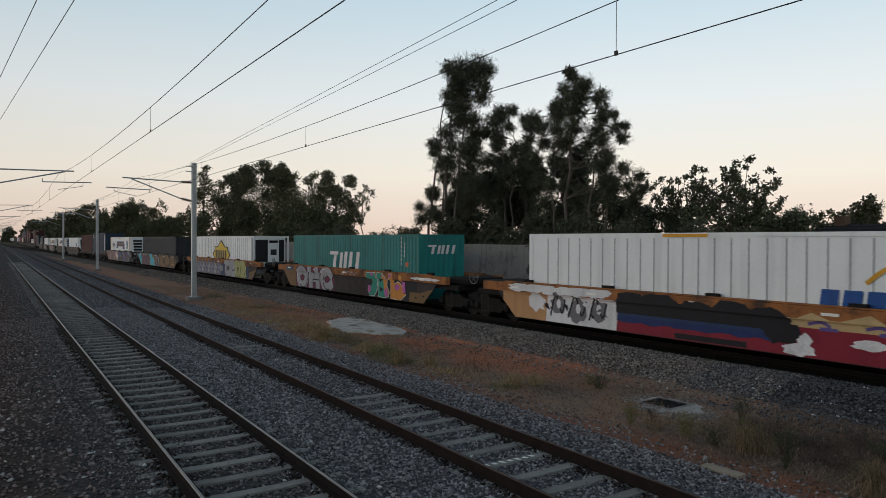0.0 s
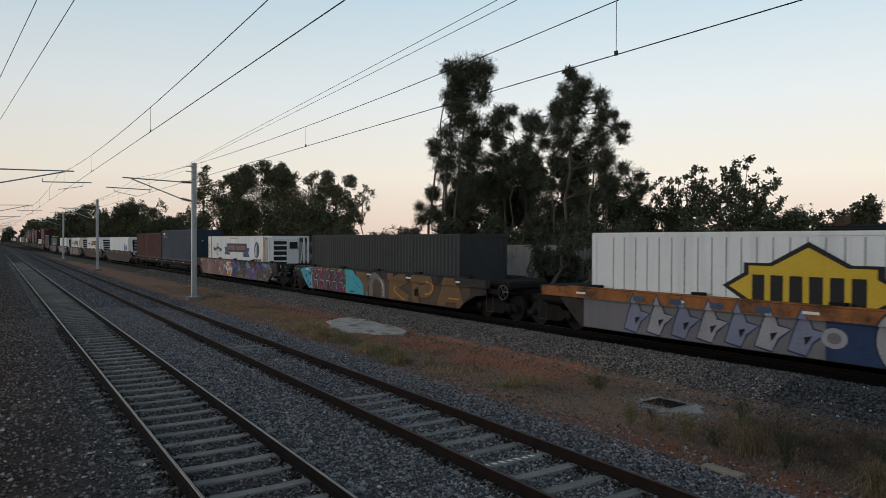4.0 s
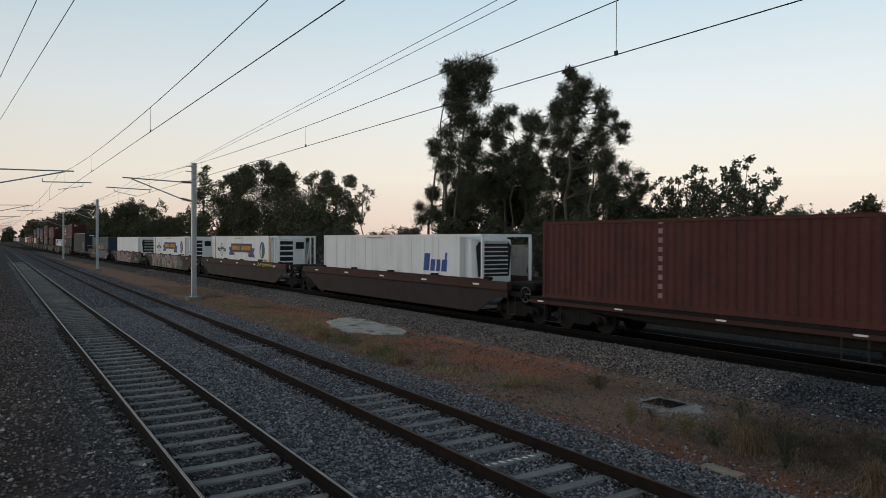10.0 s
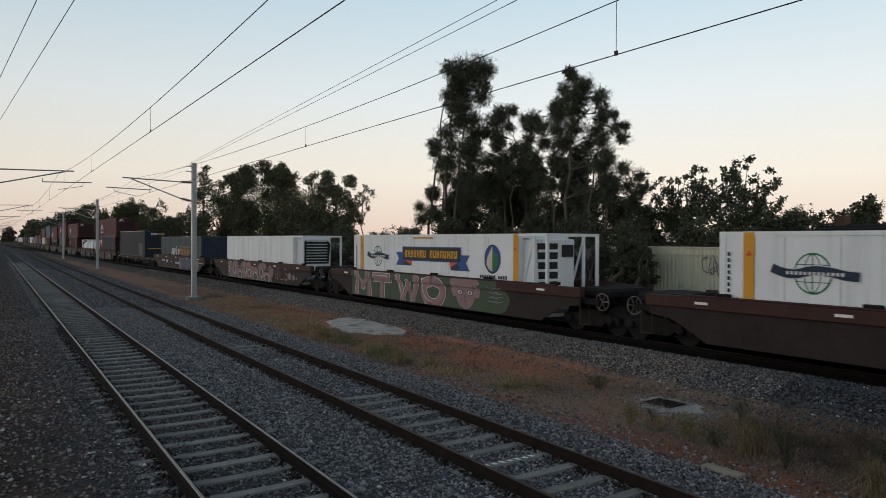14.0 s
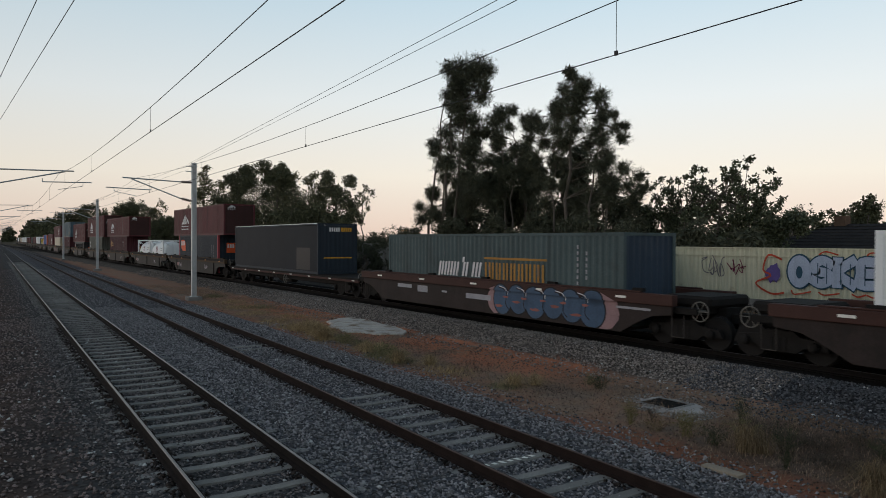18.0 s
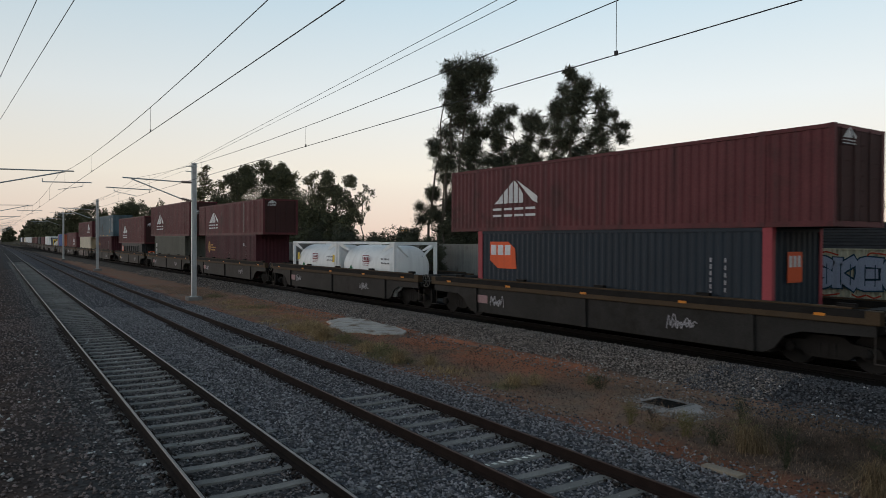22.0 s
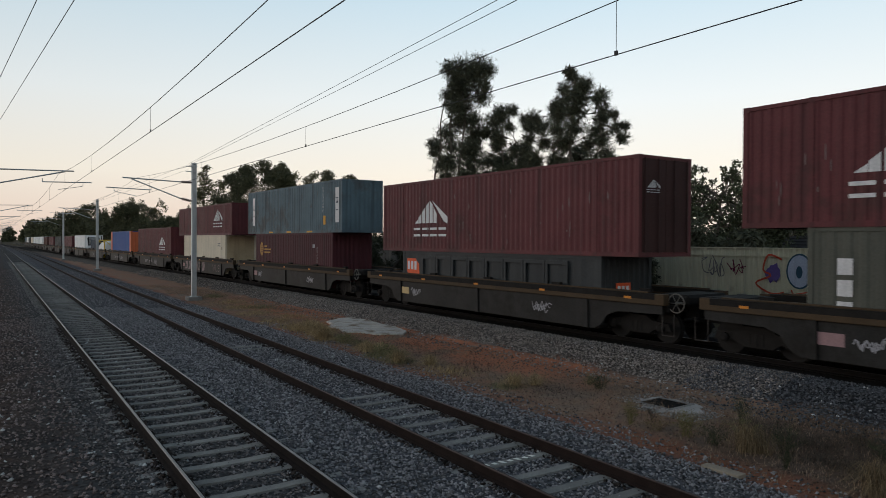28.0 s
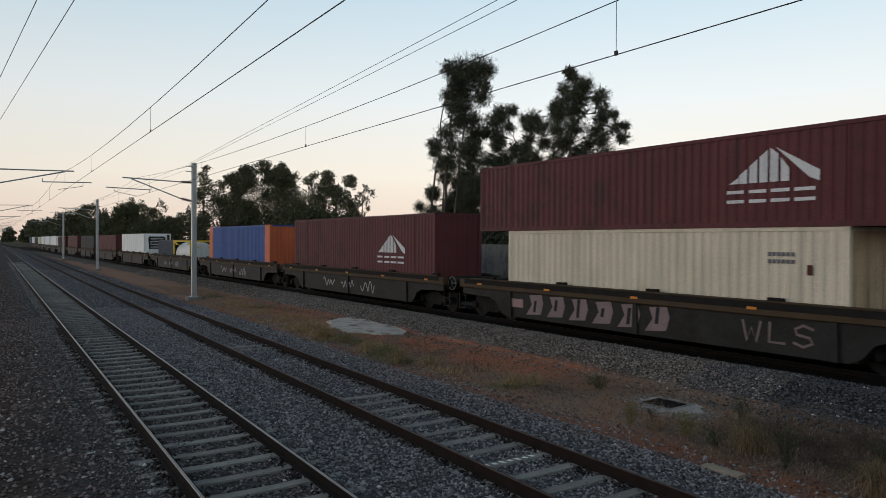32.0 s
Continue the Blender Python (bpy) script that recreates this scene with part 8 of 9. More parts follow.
    for w in W[19:22]:
        for q in range(3):
            scribble(w, -3 + q * 2.2, -1.6 + q * 2.2, 0.4, 1.0, P["silver"], 500 + q, 0.07)


paint_wagons()


# ---- emblems and marks on the containers ----
def marks():
    T = TRAIN
    y5, y4, yr = -1.238, -1.206, -1.236        # faces of wide, standard and smooth boxes
    # ribbed white box with a blue name block
    c = T["w0"]
    flat_shapes("name_block", [rect(3.0 + k * 0.52, 3.42 + k * 0.52, 0.88, 1.55, 0.08) for k in range(5)], M["blue_paint"], c, yr - 0.02, "blue name block")
    flat_shapes("arc_mark", ribbon(smooth_line([(4.1, 1.75), (4.6, 2.1), (5.2, 1.9), (4.9, 1.3), (4.2, 0.95)]), 0.10), M["gold_paint"], c, yr - 0.024, "gold arc mark")
    flat_shapes("warning_strip", [rect(-1.5, 0.0, 2.78, 2.87)], M["gold_paint"], c, yr - 0.026, "yellow warning strip")
    # teal box: white lettering blocks
    c = T["w1"]
    x, z0, z1 = -1.95, 1.12, 2.05

    def toll(par, x, z0, z1, w, y, face="side"):
        h = z1 - z0
        sh = [rect(x - 0.1 * w, x + 0.95 * w, z0 + 0.8 * h, z1, 0.04 * h)]
        for a, b, top in ((0.28, 0.62, 0.76), (1.05, 1.38, 0.94), (1.55, 1.90, 1.0), (2.15, 2.50, 1.0), (2.92, 3.27, 1.0)):
            sh.append(rect(x + a * w, x + b * w, z0, z0 + top * h, 0.22 * h * top))
        return sh
    flat_shapes("lettering_block", toll(c, x, z0, z1, 1.0, y5), P["white"], c, y5, "white slanted lettering blocks")
    end = flat_shapes("lettering_block", toll(c, -0.72, 2.05, 2.45, 0.42, 0), P["white"], c, 0, "white slanted lettering blocks")
    turned(end, pose(7.162, 0, 0, 0, 0, 90))
    flat_shapes("code_mark", [rect(5.6, 5.66, 1.5 + 0.2 * k, 1.62 + 0.2 * k) for k in range(7)] + [rect(5.9, 5.96, 1.9 + 0.18 * k, 2.02 + 0.18 * k) for k in range(4)], P["white"], c, y5, joined=True)
    flat_shapes("warning_label", [rect(6.0, 6.25, 1.45, 1.65)], M["orange_paint"], c, y5)
    # yellow star
    c = T["w2"]
    ex = -0.27
    star = [(-2.32, 0), (-1.7, 0.36), (-1.7, 0.62), (-1.0, 0.62), (0, 1.16), (1.0, 0.62), (1.7, 0.62), (1.7, 0.36), (2.32, 0), (1.7, -0.36), (1.7, -0.62), (-1.7, -0.62), (-1.7, -0.36)]
    flat_shapes("star_outline", [[(ex + u, 1.50 + v) for u, v in star]], M["black_paint"], c, yr - 0.02, "black star outline")
    flat_shapes("star_emblem", [[(ex + u * 0.91, 1.50 + v * 0.88) for u, v in star]], M["yellow_paint"], c, yr - 0.026, "yellow star emblem")
    flat_shapes("name_bar", [rect(ex - 1.45 + 0.49 * k, ex - 1.12 + 0.49 * k, 1.10, 1.82) for k in range(6)], M["black_paint"], c, yr - 0.031, "black name bar")
    # dark blue box on the flat wagon
    c = T["w5a"]
    flat_shapes("name_block", [rect(-5.4 + 0.26 * k, -5.2 + 0.26 * k, 2.42, 2.62) for k in range(3)] + [rect(-5.4, -4.1, 2.18, 2.22)], P["white"], c, y4, "white name block")
    flat_shapes("name_block", [rect(-4.62 + 0.24 * k, -4.42 + 0.24 * k, 2.42, 2.6) for k in range(2)], M["oxide_paint"], c, y4)
    flat_shapes("white_strip", [rect(5.0, 5.4, 0.35, 2.6)], P["white"], c, y4, "worn white upright strip")
    flat_shapes("door_mark", [rect(u, u + 0.16, v, v + 0.08) for u, v in ((0.3, 1.7), (0.3, 1.4), (0.6, 1.4), (0.3, 0.9), (0.6, 0.9), (0.35, 2.2), (-0.6, 1.8))], P["white"], c, 0, joined=True).matrix_local = pose(6.13, 0, 0, 0, 0, 90)
    c = T["w5b"]
    flat_shapes("code_mark", [rect(-1.15, -1.0, 0.3 + 0.27 * k, 0.45 + 0.27 * k) for k in range(9)], P["rose"], c, y4, joined=True)
    # blue name block
    c = T["w6"]
    flat_shapes("name_block", [rect(3.0, 3.45, 1.35, 2.1, 0.1), rect(3.55, 3.9, 1.35, 1.85, 0.06), rect(4.0, 4.3, 1.35, 1.85, 0.06), rect(4.4, 4.8, 1.35, 1.85, 0.06), rect(4.66, 4.8, 1.85, 2.15, 0.05)], M["blue_paint"], c, yr - 0.006, "dark blue name block")
    flat_shapes("warning_strip", [rect(-2.2, -0.6, 2.76, 2.82)], M["gold_paint"], c, yr - 0.03)
    # banner boxes
    for key in ("w4", "w7", "w8"):
        c = T[key]
        y = yr - 0.006
        flat_shapes("globe_mark", [disc(-4.8, 1.90, 0.46, 0.50, 24)], P["green"], c, y)
        flat_shapes("globe_face", [disc(-4.8, 1.90, 0.42, 0.46, 24)], M["white_paint"], c, y - 0.003)
        flat_shapes("globe_line", [rect(-4.815, -4.785, 1.44, 2.36), rect(-5.2, -4.4, 1.68, 1.70), rect(-5.2, -4.4, 2.1, 2.12)]
                    + ribbon([(-4.8 + 0.2 * math.cos(q), 1.9 + 0.46 * math.sin(q)) for q in np.linspace(-1.57, 4.71, 20)], 0.025), P["green"], c, y - 0.006, joined=True)
        wave = [(-5.75, 1.98), (-5.5, 1.90), (-5.2, 1.88), (-4.8, 1.97), (-4.4, 1.95), (-4.05, 1.88), (-3.8, 1.86)]
        flat_shapes("ribbon_mark", ribbon(smooth_line(wave), 0.27), P["white"], c, y - 0.010, "white ribbon edge")
        flat_shapes("ribbon_mark", ribbon(smooth_line(wave), 0.22), M["navy_paint"], c, y - 0.014, "blue ribbon mark")
        flat_shapes("name_bar", [rect(-5.45 + 0.11 * k, -5.38 + 0.11 * k, 1.86, 1.94) for k in range(13)], P["white"], c, y - 0.018, joined=True)
        flat_shapes("banner_tail", [[(-3.05, 1.52), (-1.7, 1.52), (-1.7, 2.12), (-3.05, 2.12), (-2.8, 1.82)], [(2.75, 1.42), (1.4, 1.42), (1.4, 2.06), (2.75, 2.06), (2.48, 1.74)]], M["blue_paint"], c, y, "blue banner tail")
        flat_shapes("tail_shade", [[(-2.45, 1.53), (-1.75, 1.53), (-1.75, 1.76), (-2.3, 1.76)], [(2.1, 1.43), (1.45, 1.43), (1.45, 1.76), (1.9, 1.76)]], M["navy_paint"], c, y - 0.003)
        flat_shapes("banner_fold", [[(-2.3, 1.77), (-1.65, 1.77), (-1.65, 1.55)], [(1.35, 1.77), (2.0, 1.77), (1.35, 1.52)]], M["scf_red"], c, y - 0.006, "orange banner fold")
        flat_shapes("banner_edge", [rect(-2.45, 2.16, 1.74, 2.38)], M["blue_paint"], c, y - 0.008)
        flat_shapes("banner", [rect(-2.40, 2.11, 1.78, 2.34)], M["black_paint"], c, y - 0.011, "black banner with a blue edge")
        tone = M["gold_paint"] if key != "w4" else P["rose"]
        bars = []
        for k in range(16):
            if k == 7:
                continue
            x = -2.24 + 0.262 * k
            bars += [rect(x, x + 0.075, 1.90, 2.22), rect(x + 0.13, x + 0.20, 1.90, 2.22)]
            bars.append(rect(x + 0.075, x + 0.13, (1.90, 2.03, 2.15)[k % 3], (1.97, 2.10, 2.22)[k % 3]))
        flat_shapes("name_bar", bars, tone, c, y - 0.015, "pale orange name bar", joined=True)
        flat_shapes("oval_ring", [disc(4.2, 1.95, 0.50, 0.56, 30)], M["navy_paint"], c, y, "dark blue ring emblem")
        flat_shapes("oval_ring", [disc(4.2, 1.95, 0.45, 0.51, 30)], M["blue_paint"], c, y - 0.002, "blue ring emblem")
        flat_shapes("oval_leaf", [[(4.2, 2.44), (4.02, 2.2), (3.86, 1.95), (3.86, 1.72), (4.0, 1.55), (4.2, 1.48)]], M["cream_paint"], c, y - 0.005)
        flat_shapes("oval_leaf", [[(4.2, 2.44), (4.2, 1.48), (4.42, 1.55), (4.54, 1.75), (4.56, 2.05), (4.48, 2.28), (4.44, 2.08), (4.36, 2.28), (4.30, 2.12)]], P["green"], c, y - 0.005)
        flat_shapes("name_bar", [rect(3.42 + 0.142 * k, 3.52 + 0.142 * k, 1.20, 1.33) for k in range(12) if k != 7], M["navy_paint"], c, y, "dark name bar", joined=True)
        flat_shapes("warning_strip", [rect(-1.5, 0.1, 2.74, 2.80)], M["gold_paint"], c, yr - 0.024, "gold warning strip")
        flat_shapes("code_mark", [rect(6.0 + 0.07 * k, 6.05 + 0.07 * k, 2.70, 2.76) for k in range(5)] + [rect(-7.05, -6.98, 1.0 + 0.16 * k, 1.1 + 0.16 * k) for k in range(9)], M["slate_paint"], c, yr - 0.024, joined=True)
        flat_shapes("triangle_mark", [[(5.48, 2.3), (5.66, 2.3), (5.57, 2.44)], [(-6.52, 2.3), (-6.34, 2.3), (-6.43, 2.44)]], M["scf_red"], c, yr - 0.03)
    # grey-green box
    c = T["w10"]
    xs = -3.0
    flat_shapes("name_block", [rect(xs + 0.43 * k + u, xs + 0.43 * k + u + 0.13, 1.22, 1.80, 0.13) for k in range(7) for u in (0.0, 0.21) if (k, u) not in ((3, 0.21), (5, 0.0))]
                + [rect(xs - 0.05, xs + 0.09, 0.98, 1.22, 0.05), rect(xs + 1.75, xs + 1.88, 1.8, 2.0, 0.04)], P["white"], c, y5, "white name block")
    flat_shapes("name_block", [rect(0.25 + 0.43 * k + u, 0.25 + 0.43 * k + u + 0.11, 1.05, 1.82) for k in range(8) for u in (0.0, 0.24)]
                + [rect(0.2, 3.75, 1.94, 2.02), rect(0.2, 3.75, 0.86, 0.93)], M["faded_gold"], c, y5, "faded gold name block")
    flat_shapes("code_mark", [rect(5.2, 5.27, 1.2 + 0.2 * k, 1.32 + 0.2 * k) for k in range(7)] + [rect(5.6, 5.67, 1.4 + 0.2 * k, 1.52 + 0.2 * k) for k in range(5)], P["silver"], c, y5, joined=True)
    c = T["w11"]
    nb = flat_shapes("name_block", [rect(-0.55 + 0.14 * k, -0.45 + 0.14 * k, 2.45, 2.68) for k in range(5)], P["white"], c, 0, "white name block")
    turned(nb, pose(7.375, 0, 0, 0, 0, 90))
    nb = flat_shapes("name_block", [rect(0.2 + 0.14 * k, 0.3 + 0.14 * k, 2.45, 2.68) for k in range(5)] + [rect(-0.9, 0.9, 0.9, 0.96)], M["gold_paint"], c, 0)
    turned(nb, pose(7.375, 0, 0, 0, 0, 90))
    flat_shapes("dark_patch", [rect(4.2, 6.2, 0.2, 1.5)], M["black_paint"], c, -1.235, "darker curtain patch")

    # peaked emblem
    def peak(c, x, z, w, h, y, end=False):
        """Emblem w wide whose foot is at x, z."""
        k = h / 1.32
        tri = [[(x + 0.03 * w, z + 0.50 * k), (x + 0.14 * w, z + 0.66 * k), (x + 0.14 * w, z + 0.50 * k)]]
        for q in range(1, 6):
            a, b = 0.03 + 0.115 * q, 0.03 + 0.115 * (q + 1) - 0.025
            ta, tb = 0.50 + 0.82 * (a - 0.03) / 0.47, 0.50 + 0.82 * (b - 0.03) / 0.47
            lim = lambda u, v: min(v, 1.32 if u < 0.52 else 1.32 - (u - 0.52) * 3.0)
            tri.append([(x + a * w, z + 0.5 * k), (x + b * w, z + 0.5 * k), (x + b * w, z + lim(b, tb) * k), (x + a * w, z + lim(a, ta) * k)])
        tri.append([(x + 0.55 * w, z + 1.30 * k), (x + 1.0 * w, z + 0.70 * k), (x + 1.0 * w, z + 0.46 * k), (x + 0.90 * w, z + 0.55 * k)])
        for a, b in ((0.0, 0.2), (0.26, 0.45), (0.5, 0.7), (0.75, 0.96)):
            tri += [rect(x + a * w, x + b * w, z + 0.03 * k, z + 0.11 * k), rect(x + a * w, x + b * w, z + 0.26 * k, z + 0.34 * k)]
        ob = flat_shapes("peaked_emblem", tri, P["white"], c, 0 if end else y, "white peaked emblem", joined=end)
        if end:
            turned(ob, pose(y, 0, 0, 0, 0, 90))
    for key, x, z, w, h in (("w12u", -5.0, 0.50, 2.5, 1.38), ("w14u", -4.85, 0.50, 2.45, 1.35), ("w15u", -5.1, 0.62, 2.9, 1.6), ("w16u", -5.0, 0.62, 2.65, 1.62),
                            ("w18u", 3.0, 0.60, 2.45, 1.42), ("w19", 2.6, 0.55, 2.6, 1.4)):
        peak(T[key], x, z, w, h, y5)
        if key not in ("w18u", "w19"):
            peak(T[key], -0.95, 1.95, 0.62, 0.42, 7.80, True)
    r = random.Random(8)
    for key in ("w15u", "w16u", "w14u"):
        n = 26 if key != "w14u" else 6
        flat_shapes("scuffed_paint", [blotch(r.uniform(-7, 7), r.uniform(0.4, 2.4), r.uniform(0.010, 0.026), r.uniform(0.04, 0.22), k, 8) for k in range(n)], P["dusty"], T[key], y5, "pale scuffed paint", joined=True)
    for key, tone, n in (("w5a", "dusty", 22), ("w5b", "brown", 16), ("w1", "moss", 14), ("w17u", "brown", 18), ("w10", "grey", 14), ("w14l", "dusty", 8)):
        flat_shapes("scuffed_paint", [blotch(r.uniform(-5.6, 5.6), r.uniform(0.25, 2.3), r.uniform(0.008, 0.022), r.uniform(0.04, 0.2), k + 200, 8) for k in range(n)], P[tone], T[key], y4 - 0.003 if key in ("w5a", "w5b", "w14l") else y5 - 0.003, "scraped and rusty paint", joined=True)
    flat_shapes("scuffed_paint", [rect(3.7, 3.9, 0.2, 2.3)], P["dusty"], T["w14u"], y5 - 0.003)
    # orange patches
    for key, x, z0, z1, w in (("w12l", -5.35, 1.62, 2.62, 1.55), ("w16l", -5.75, 0.95, 1.85, 1.05)):
        c = T[key]
        flat_shapes("orange_patch", [[(x, z1), (x + 0.7 * w, z1), (x + 0.95 * w, z1 - 0.25), (x + w, z0), (x + 0.3 * w, z0), (x, z0 + 0.3)]], M["scf_red"], c, y4 - 0.002, "orange rounded patch")
        flat_shapes("name_block", [rect(x + 0.06 + 0.27 * w * k, x + 0.02 + 0.27 * w * (k + 1) - 0.06, z1 - 0.5, z1 - 0.12) for k in range(3)], P["white"], c, y4 - 0.008, "white name block")
    for key, z0, z1 in (("w12l", 1.6, 2.4), ("w16l", 0.7, 1.3)):
        nb = flat_shapes("orange_patch", [rect(-0.55, 0.15, z0, z1)], M["scf_red"], T[key], 0, "orange patch on the end")
        turned(nb, pose(6.115, 0, 0, 0, 0, 90))
        nb = flat_shapes("name_block", [rect(-0.48 + 0.2 * k, -0.34 + 0.2 * k, z1 - 0.4, z1 - 0.1) for k in range(3)], P["white"], T[key], 0)
        turned(nb, pose(6.122, 0, 0, 0, 0, 90))
    flat_shapes("code_mark", [rect(4.3, 4.36, 0.3 + 0.18 * k, 0.42 + 0.18 * k) for k in range(11)] + [rect(4.75, 4.8, 1.3 + 0.2 * k, 1.42 + 0.2 * k) for k in range(5)], P["silver"], T["w12l"], y4, joined=True)
    flat_shapes("warning_label", [rect(4.75, 5.2, 0.4, 0.95)], M["gold_paint"], T["w12l"], y4)
    # framed panels of the half-height bin
    for k in range(8):
        bm = B()
        x = -4.45 + k * 1.14
        for u0, u1, v0, v1 in ((0, 0.12, 0.12, 1.98), (0.12, 1.0, 1.86, 1.98), (0.12, 1.0, 1.1, 1.16), (1.0, 1.1, 0.12, 1.98)):
            box(bm, x + u0, x + u1, -1.27, -1.20, v0, v1)
        part("panel_frame", bm, M["slate_paint"], T["w16l"])
    # shell-like yellow discs
    for key in ("w14l", "w17l"):
        c = T[key]
        flat_shapes("yellow_disc", [disc(-5.0, 2.05, 0.32, 0.46)], M["faded_gold"], c, y4, "yellow disc emblem")
        flat_shapes("disc_bar", [rect(-5.15, -4.85, 1.85 + 0.14 * k, 1.9 + 0.14 * k, 0.1) for k in range(4)], M["maroon_paint"], c, y4 - 0.004)
        flat_shapes("name_bar", [rect(-4.5, -3.4, 1.78, 1.88), rect(-4.5, -3.3, 1.98, 2.08), rect(-4.5, -4.0, 2.18, 2.28)], M["faded_gold"], c, y4, "yellow name bar")
        flat_shapes("code_mark", [rect(4.0, 4.06, 0.6 + 0.19 * k, 0.72 + 0.19 * k) for k in range(9)] + [rect(3.4, 3.7, 2.2, 2.4)], P["silver"], c, y4, joined=True)
    c = T["w15l"]
    flat_shapes("upright_name", [rect(-5.4, -5.05, 0.4 + 0.5 * k, 0.78 + 0.5 * k) for k in range(4)], P["white"], c, y4, "white upright name bar")
    c = T["w17u"]
    for x in (-6.55, 6.62):
        flat_shapes("white_strip", [rect(x, x + 0.45, 0.55, 2.45)], P["white"], c, y5, "white upright strip")
        flat_shapes("strip_mark", [rect(x + 0.1, x + 0.35, 1.2, 1.25), rect(x + 0.1, x + 0.35, 1.85, 1.9), [(x + 0.1, 1.6), (x + 0.35, 1.6), (x + 0.22, 1.85)]], M["navy_paint"], c, y5 - 0.004)
    flat_shapes("amber_label", [rect(5.1, 5.4, 0.45, 0.95), rect(-3.4, -2.7, 0.03, 0.12), rect(-0.3, 0.4, 0.03, 0.12), rect(2.8, 3.6, 0.03, 0.12)], M["gold_paint"], c, -1.256, "amber label")
    flat_shapes("code_mark", [rect(5.0, 5.06, 1.2 + 0.18 * k, 1.32 + 0.18 * k) for k in range(8)], P["white"], c, y5, joined=True)
    c = T["w18l"]
    flat_shapes("code_mark", [rect(4.1 + 0.12 * k, 4.2 + 0.12 * k, v, v + 0.1) for k in range(6) for v in (2.3, 2.12)], P["grey"], c, y4, joined=True)
    flat_shapes("warning_label", [rect(5.1, 5.25, 1.85, 2.1)], M["oxide_paint"], c, y4)
    # tank marks
    for key in ("w13a", "w13b"):
        c = T[key]
        flat_shapes("emblem", [rect(-0.28, 0.40, 1.86, 1.90, 0.0), rect(-0.30, 0.38, 1.56, 1.60), rect(-0.30, -0.25, 1.6, 1.86, 0.02), rect(0.34, 0.39, 1.6, 1.86, 0.02)] + [rect(-0.19 + 0.18 * k, -0.07 + 0.18 * k, 1.65, 1.81, 0.02) for k in range(3)] + [rect(-0.3, 0.38, 1.48, 1.51), rect(-0.3, 0.3, 1.38, 1.41)], P["red"], c, -1.135, "dark red emblem", joined=True)
        flat_shapes("hazard_label", [[(-1.6, 1.02), (-1.42, 1.2), (-1.6, 1.38), (-1.78, 1.02 + 0.18)]], P["green"], c, -1.125, "green diamond label")
        flat_shapes("code_mark", [rect(1.6 + 0.14 * k, 1.7 + 0.14 * k, v, v + 0.08) for k in range(6) for v in (1.5, 1.7)], P["grey"], c, -1.13, joined=True)
        flat_shapes("data_label", [rect(-2.1, -1.0, 0.75, 0.98)], P["sky"], c, -1.05, "pale blue label")
    flat_shapes("hazard_label", [rect(2.3, 2.58, 1.45, 1.85, 0.05), rect(-2.55, -2.25, 1.5, 1.9, 0.05)], M["yellow_paint"], T["w13a"], -1.13, "yellow label")


marks()

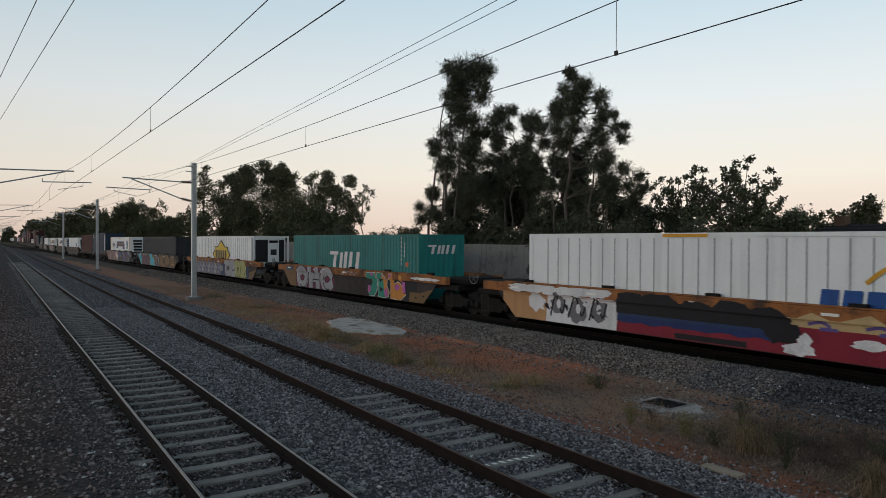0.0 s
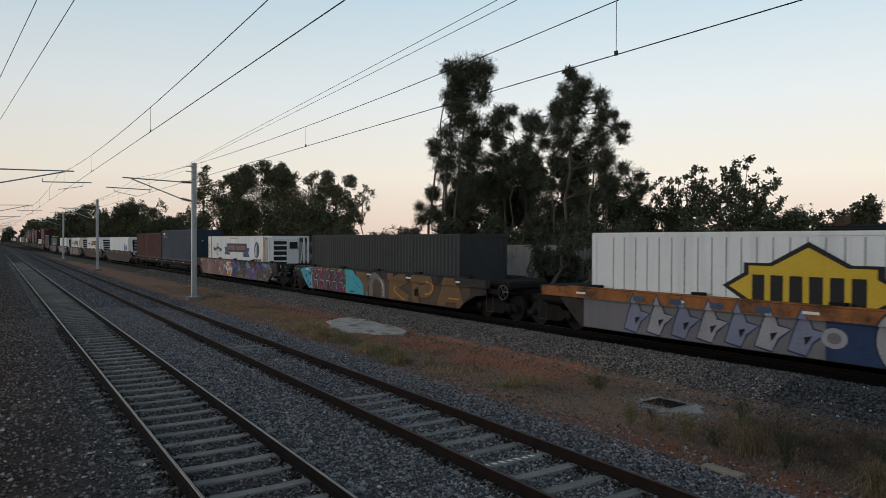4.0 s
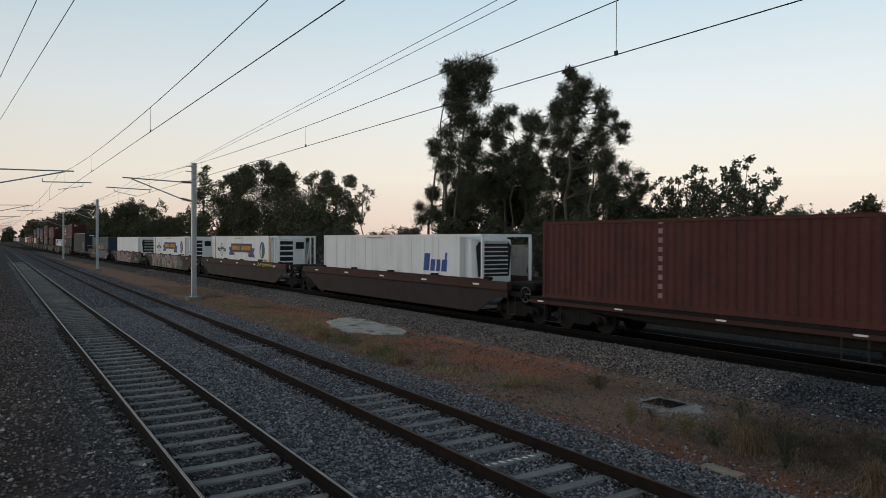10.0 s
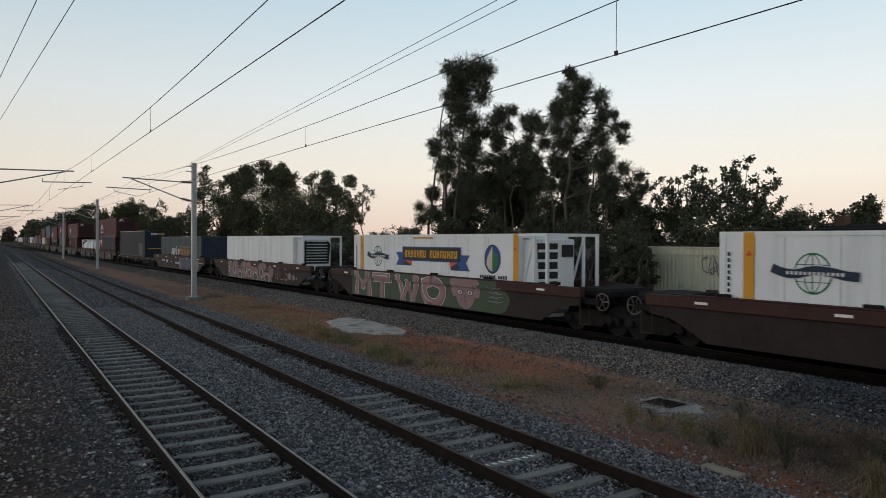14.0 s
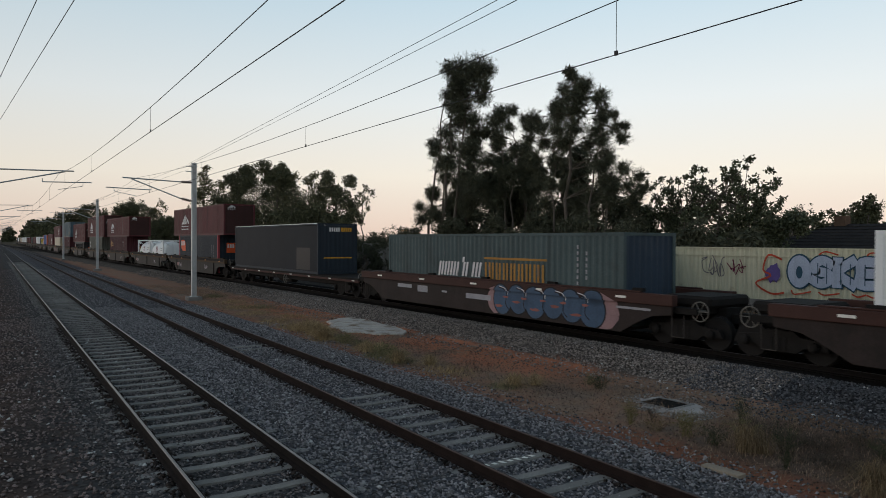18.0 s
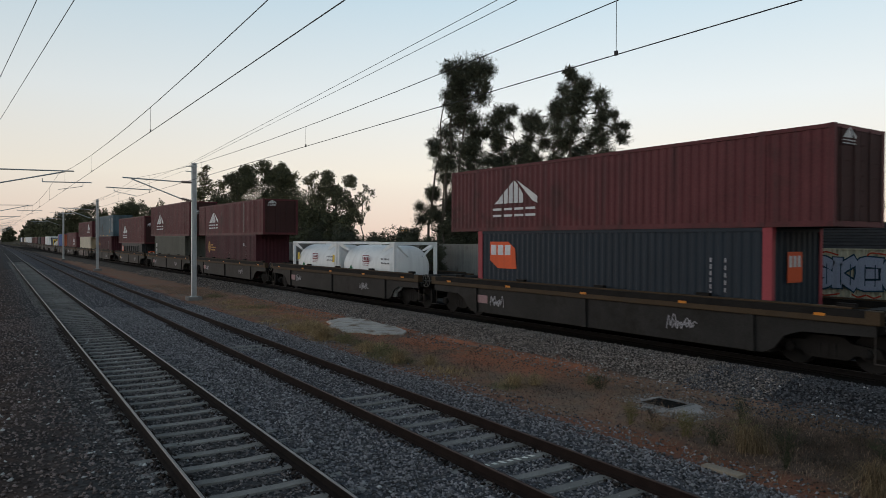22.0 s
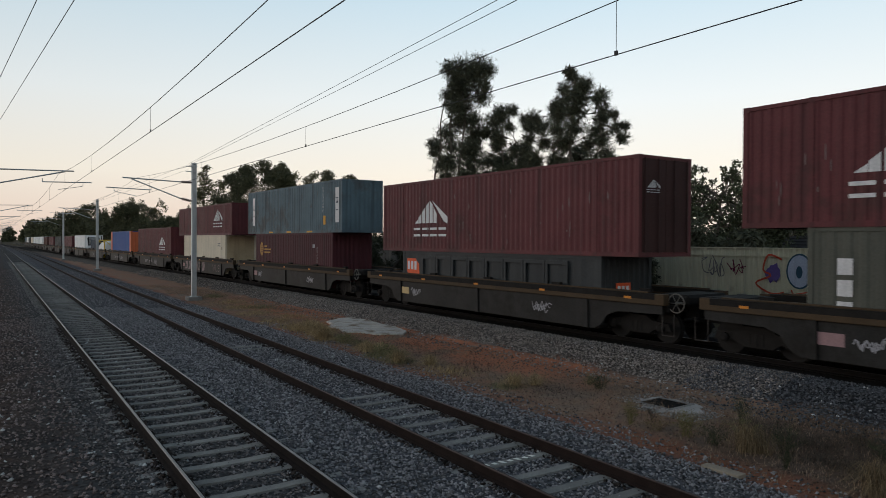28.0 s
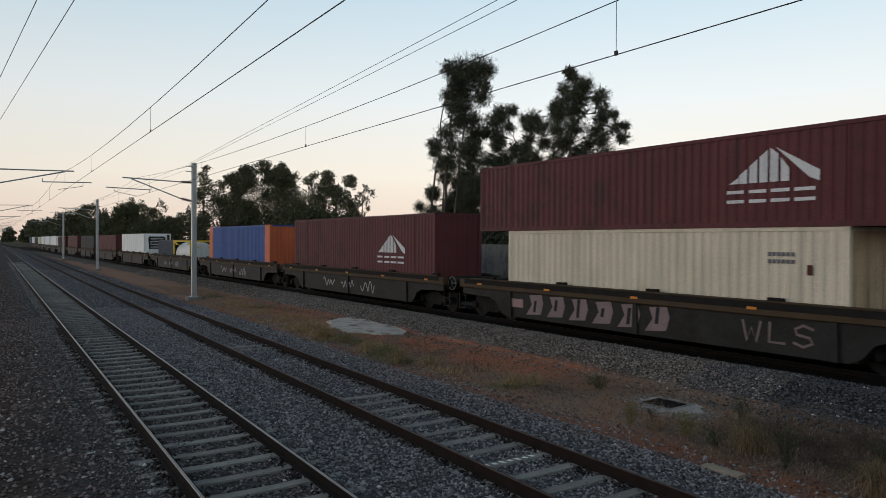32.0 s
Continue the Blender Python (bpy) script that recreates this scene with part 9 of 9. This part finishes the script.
# ---- graffiti on the fence ----
def paint_fence():
    y = -0.04
    r = random.Random(2)
    def put(shapes, mat, layer):
        flat_shapes("graffiti", shapes, mat, FENCE, y - 0.003 * layer, "sprayed graffiti stroke")
    text, x0, wd = "OSKEOS", -14.45, 0.78
    for k, ch in enumerate(text):
        if ch == "O":
            cx = x0 + (k + 0.42) * wd
            put([disc(cx, 1.19, 0.49, 0.63, 24)], P["fence_dark"], 1)
            put([disc(cx, 1.19, 0.43, 0.57, 24)], P["graffiti_blue"], 3)
            put([disc(cx, 1.16, 0.12, 0.22, 14)], P["fence_dark"], 5)
            continue
        lines = list(strokes(ch, x0 + k * wd, 0.80, wd * 0.84, 0.80, 0.03))
        for ln in lines:
            put(fat(ln, 0.42), P["fence_dark"], 1)
        for ln in lines:
            put(fat(ln, 0.32), P["graffiti_blue"], 3)
        for q in range(2):
            x = x0 + (k + 0.25 + 0.4 * q) * wd
            put([rect(x, x + 0.03, 0.8, 1.5)], P["fence_dark"], 6)
    for k in range(7):
        x = -14.4 + k * r.uniform(0.85, 1.05)
        for z, up in ((1.80, 1), (0.50, -1)):
            if r.random() < 0.75:
                put(ribbon(smooth_line([(x, z), (x + r.uniform(0.1, 0.3), z + up * r.uniform(0.05, 0.14)), (x + r.uniform(0.4, 0.8), z)]), 0.05), P["graffiti_red"], 4)
    put(ribbon(smooth_line([(-14.8, 1.6), (-15.3, 1.75), (-15.5, 1.2), (-15.2, 1.0), (-15.8, 0.7), (-15.2, 0.35), (-14.7, 0.4)]), 0.07), P["graffiti_red"], 4)
    put([blotch(-15.1, 1.1, 0.3, 0.35, 4)], P["purple"], 1)
    for x, z, n in ((-16.9, 1.2, 3), (-18.0, 1.3, 4), (-31.5, 1.3, 6), (-33.4, 1.0, 6), (-28.6, 1.2, 5)):
        for k in range(n):
            pts = [(x + 0.25 * k + r.uniform(-.2, .2), z + r.uniform(-0.4, 0.4)) for _ in range(6)]
            put(ribbon(smooth_line(pts), 0.035), P["maroon"] if x > -17.5 else P["grey"], 1)


P["graffiti_blue"] = pigment("pale_blue", (0.36, 0.40, 0.50))
P["fence_dark"] = pigment("slate_blue", (0.025, 0.065, 0.10))
P["graffiti_red"] = pigment("bright_red", (0.42, 0.06, 0.03))
paint_fence()


# ---- all that moves ----
def motions():
    for thing, s in CARRIED:
        lift = FREIGHT_TOP + (thing["z"] if "z" in thing else 0.0)
        rows = []
        stations = [k * 2.0 for k in range(17)]
        for t in stations:
            x, y, h = line_at(s - 0.19 + SPEED * t)
            rows.append((t, pose(x, y, lift, 0, 0, math.degrees(h))))
        walk(thing, rows)
    # wheels roll: one path for all leading axles, one for all trailing ones
    turn = SPEED / 0.46
    for d, axles in AXLES.items():
        step = 1 / 30
        rows = [(k * step, pose(0.9 * d, 0, 0.46) @ Matrix.Rotation(turn * k * step, 4, "Y")) for k in range(int(32.0 / step) + 1)]
        walk(axles[0], rows)
        keyed = axles[0].animation_data
        for w in axles[1:]:
            w.rotation_mode = "QUATERNION"
            w.animation_data_create()
            w.animation_data.action = keyed.action
            w.animation_data.action_slot = keyed.action_slot


motions()
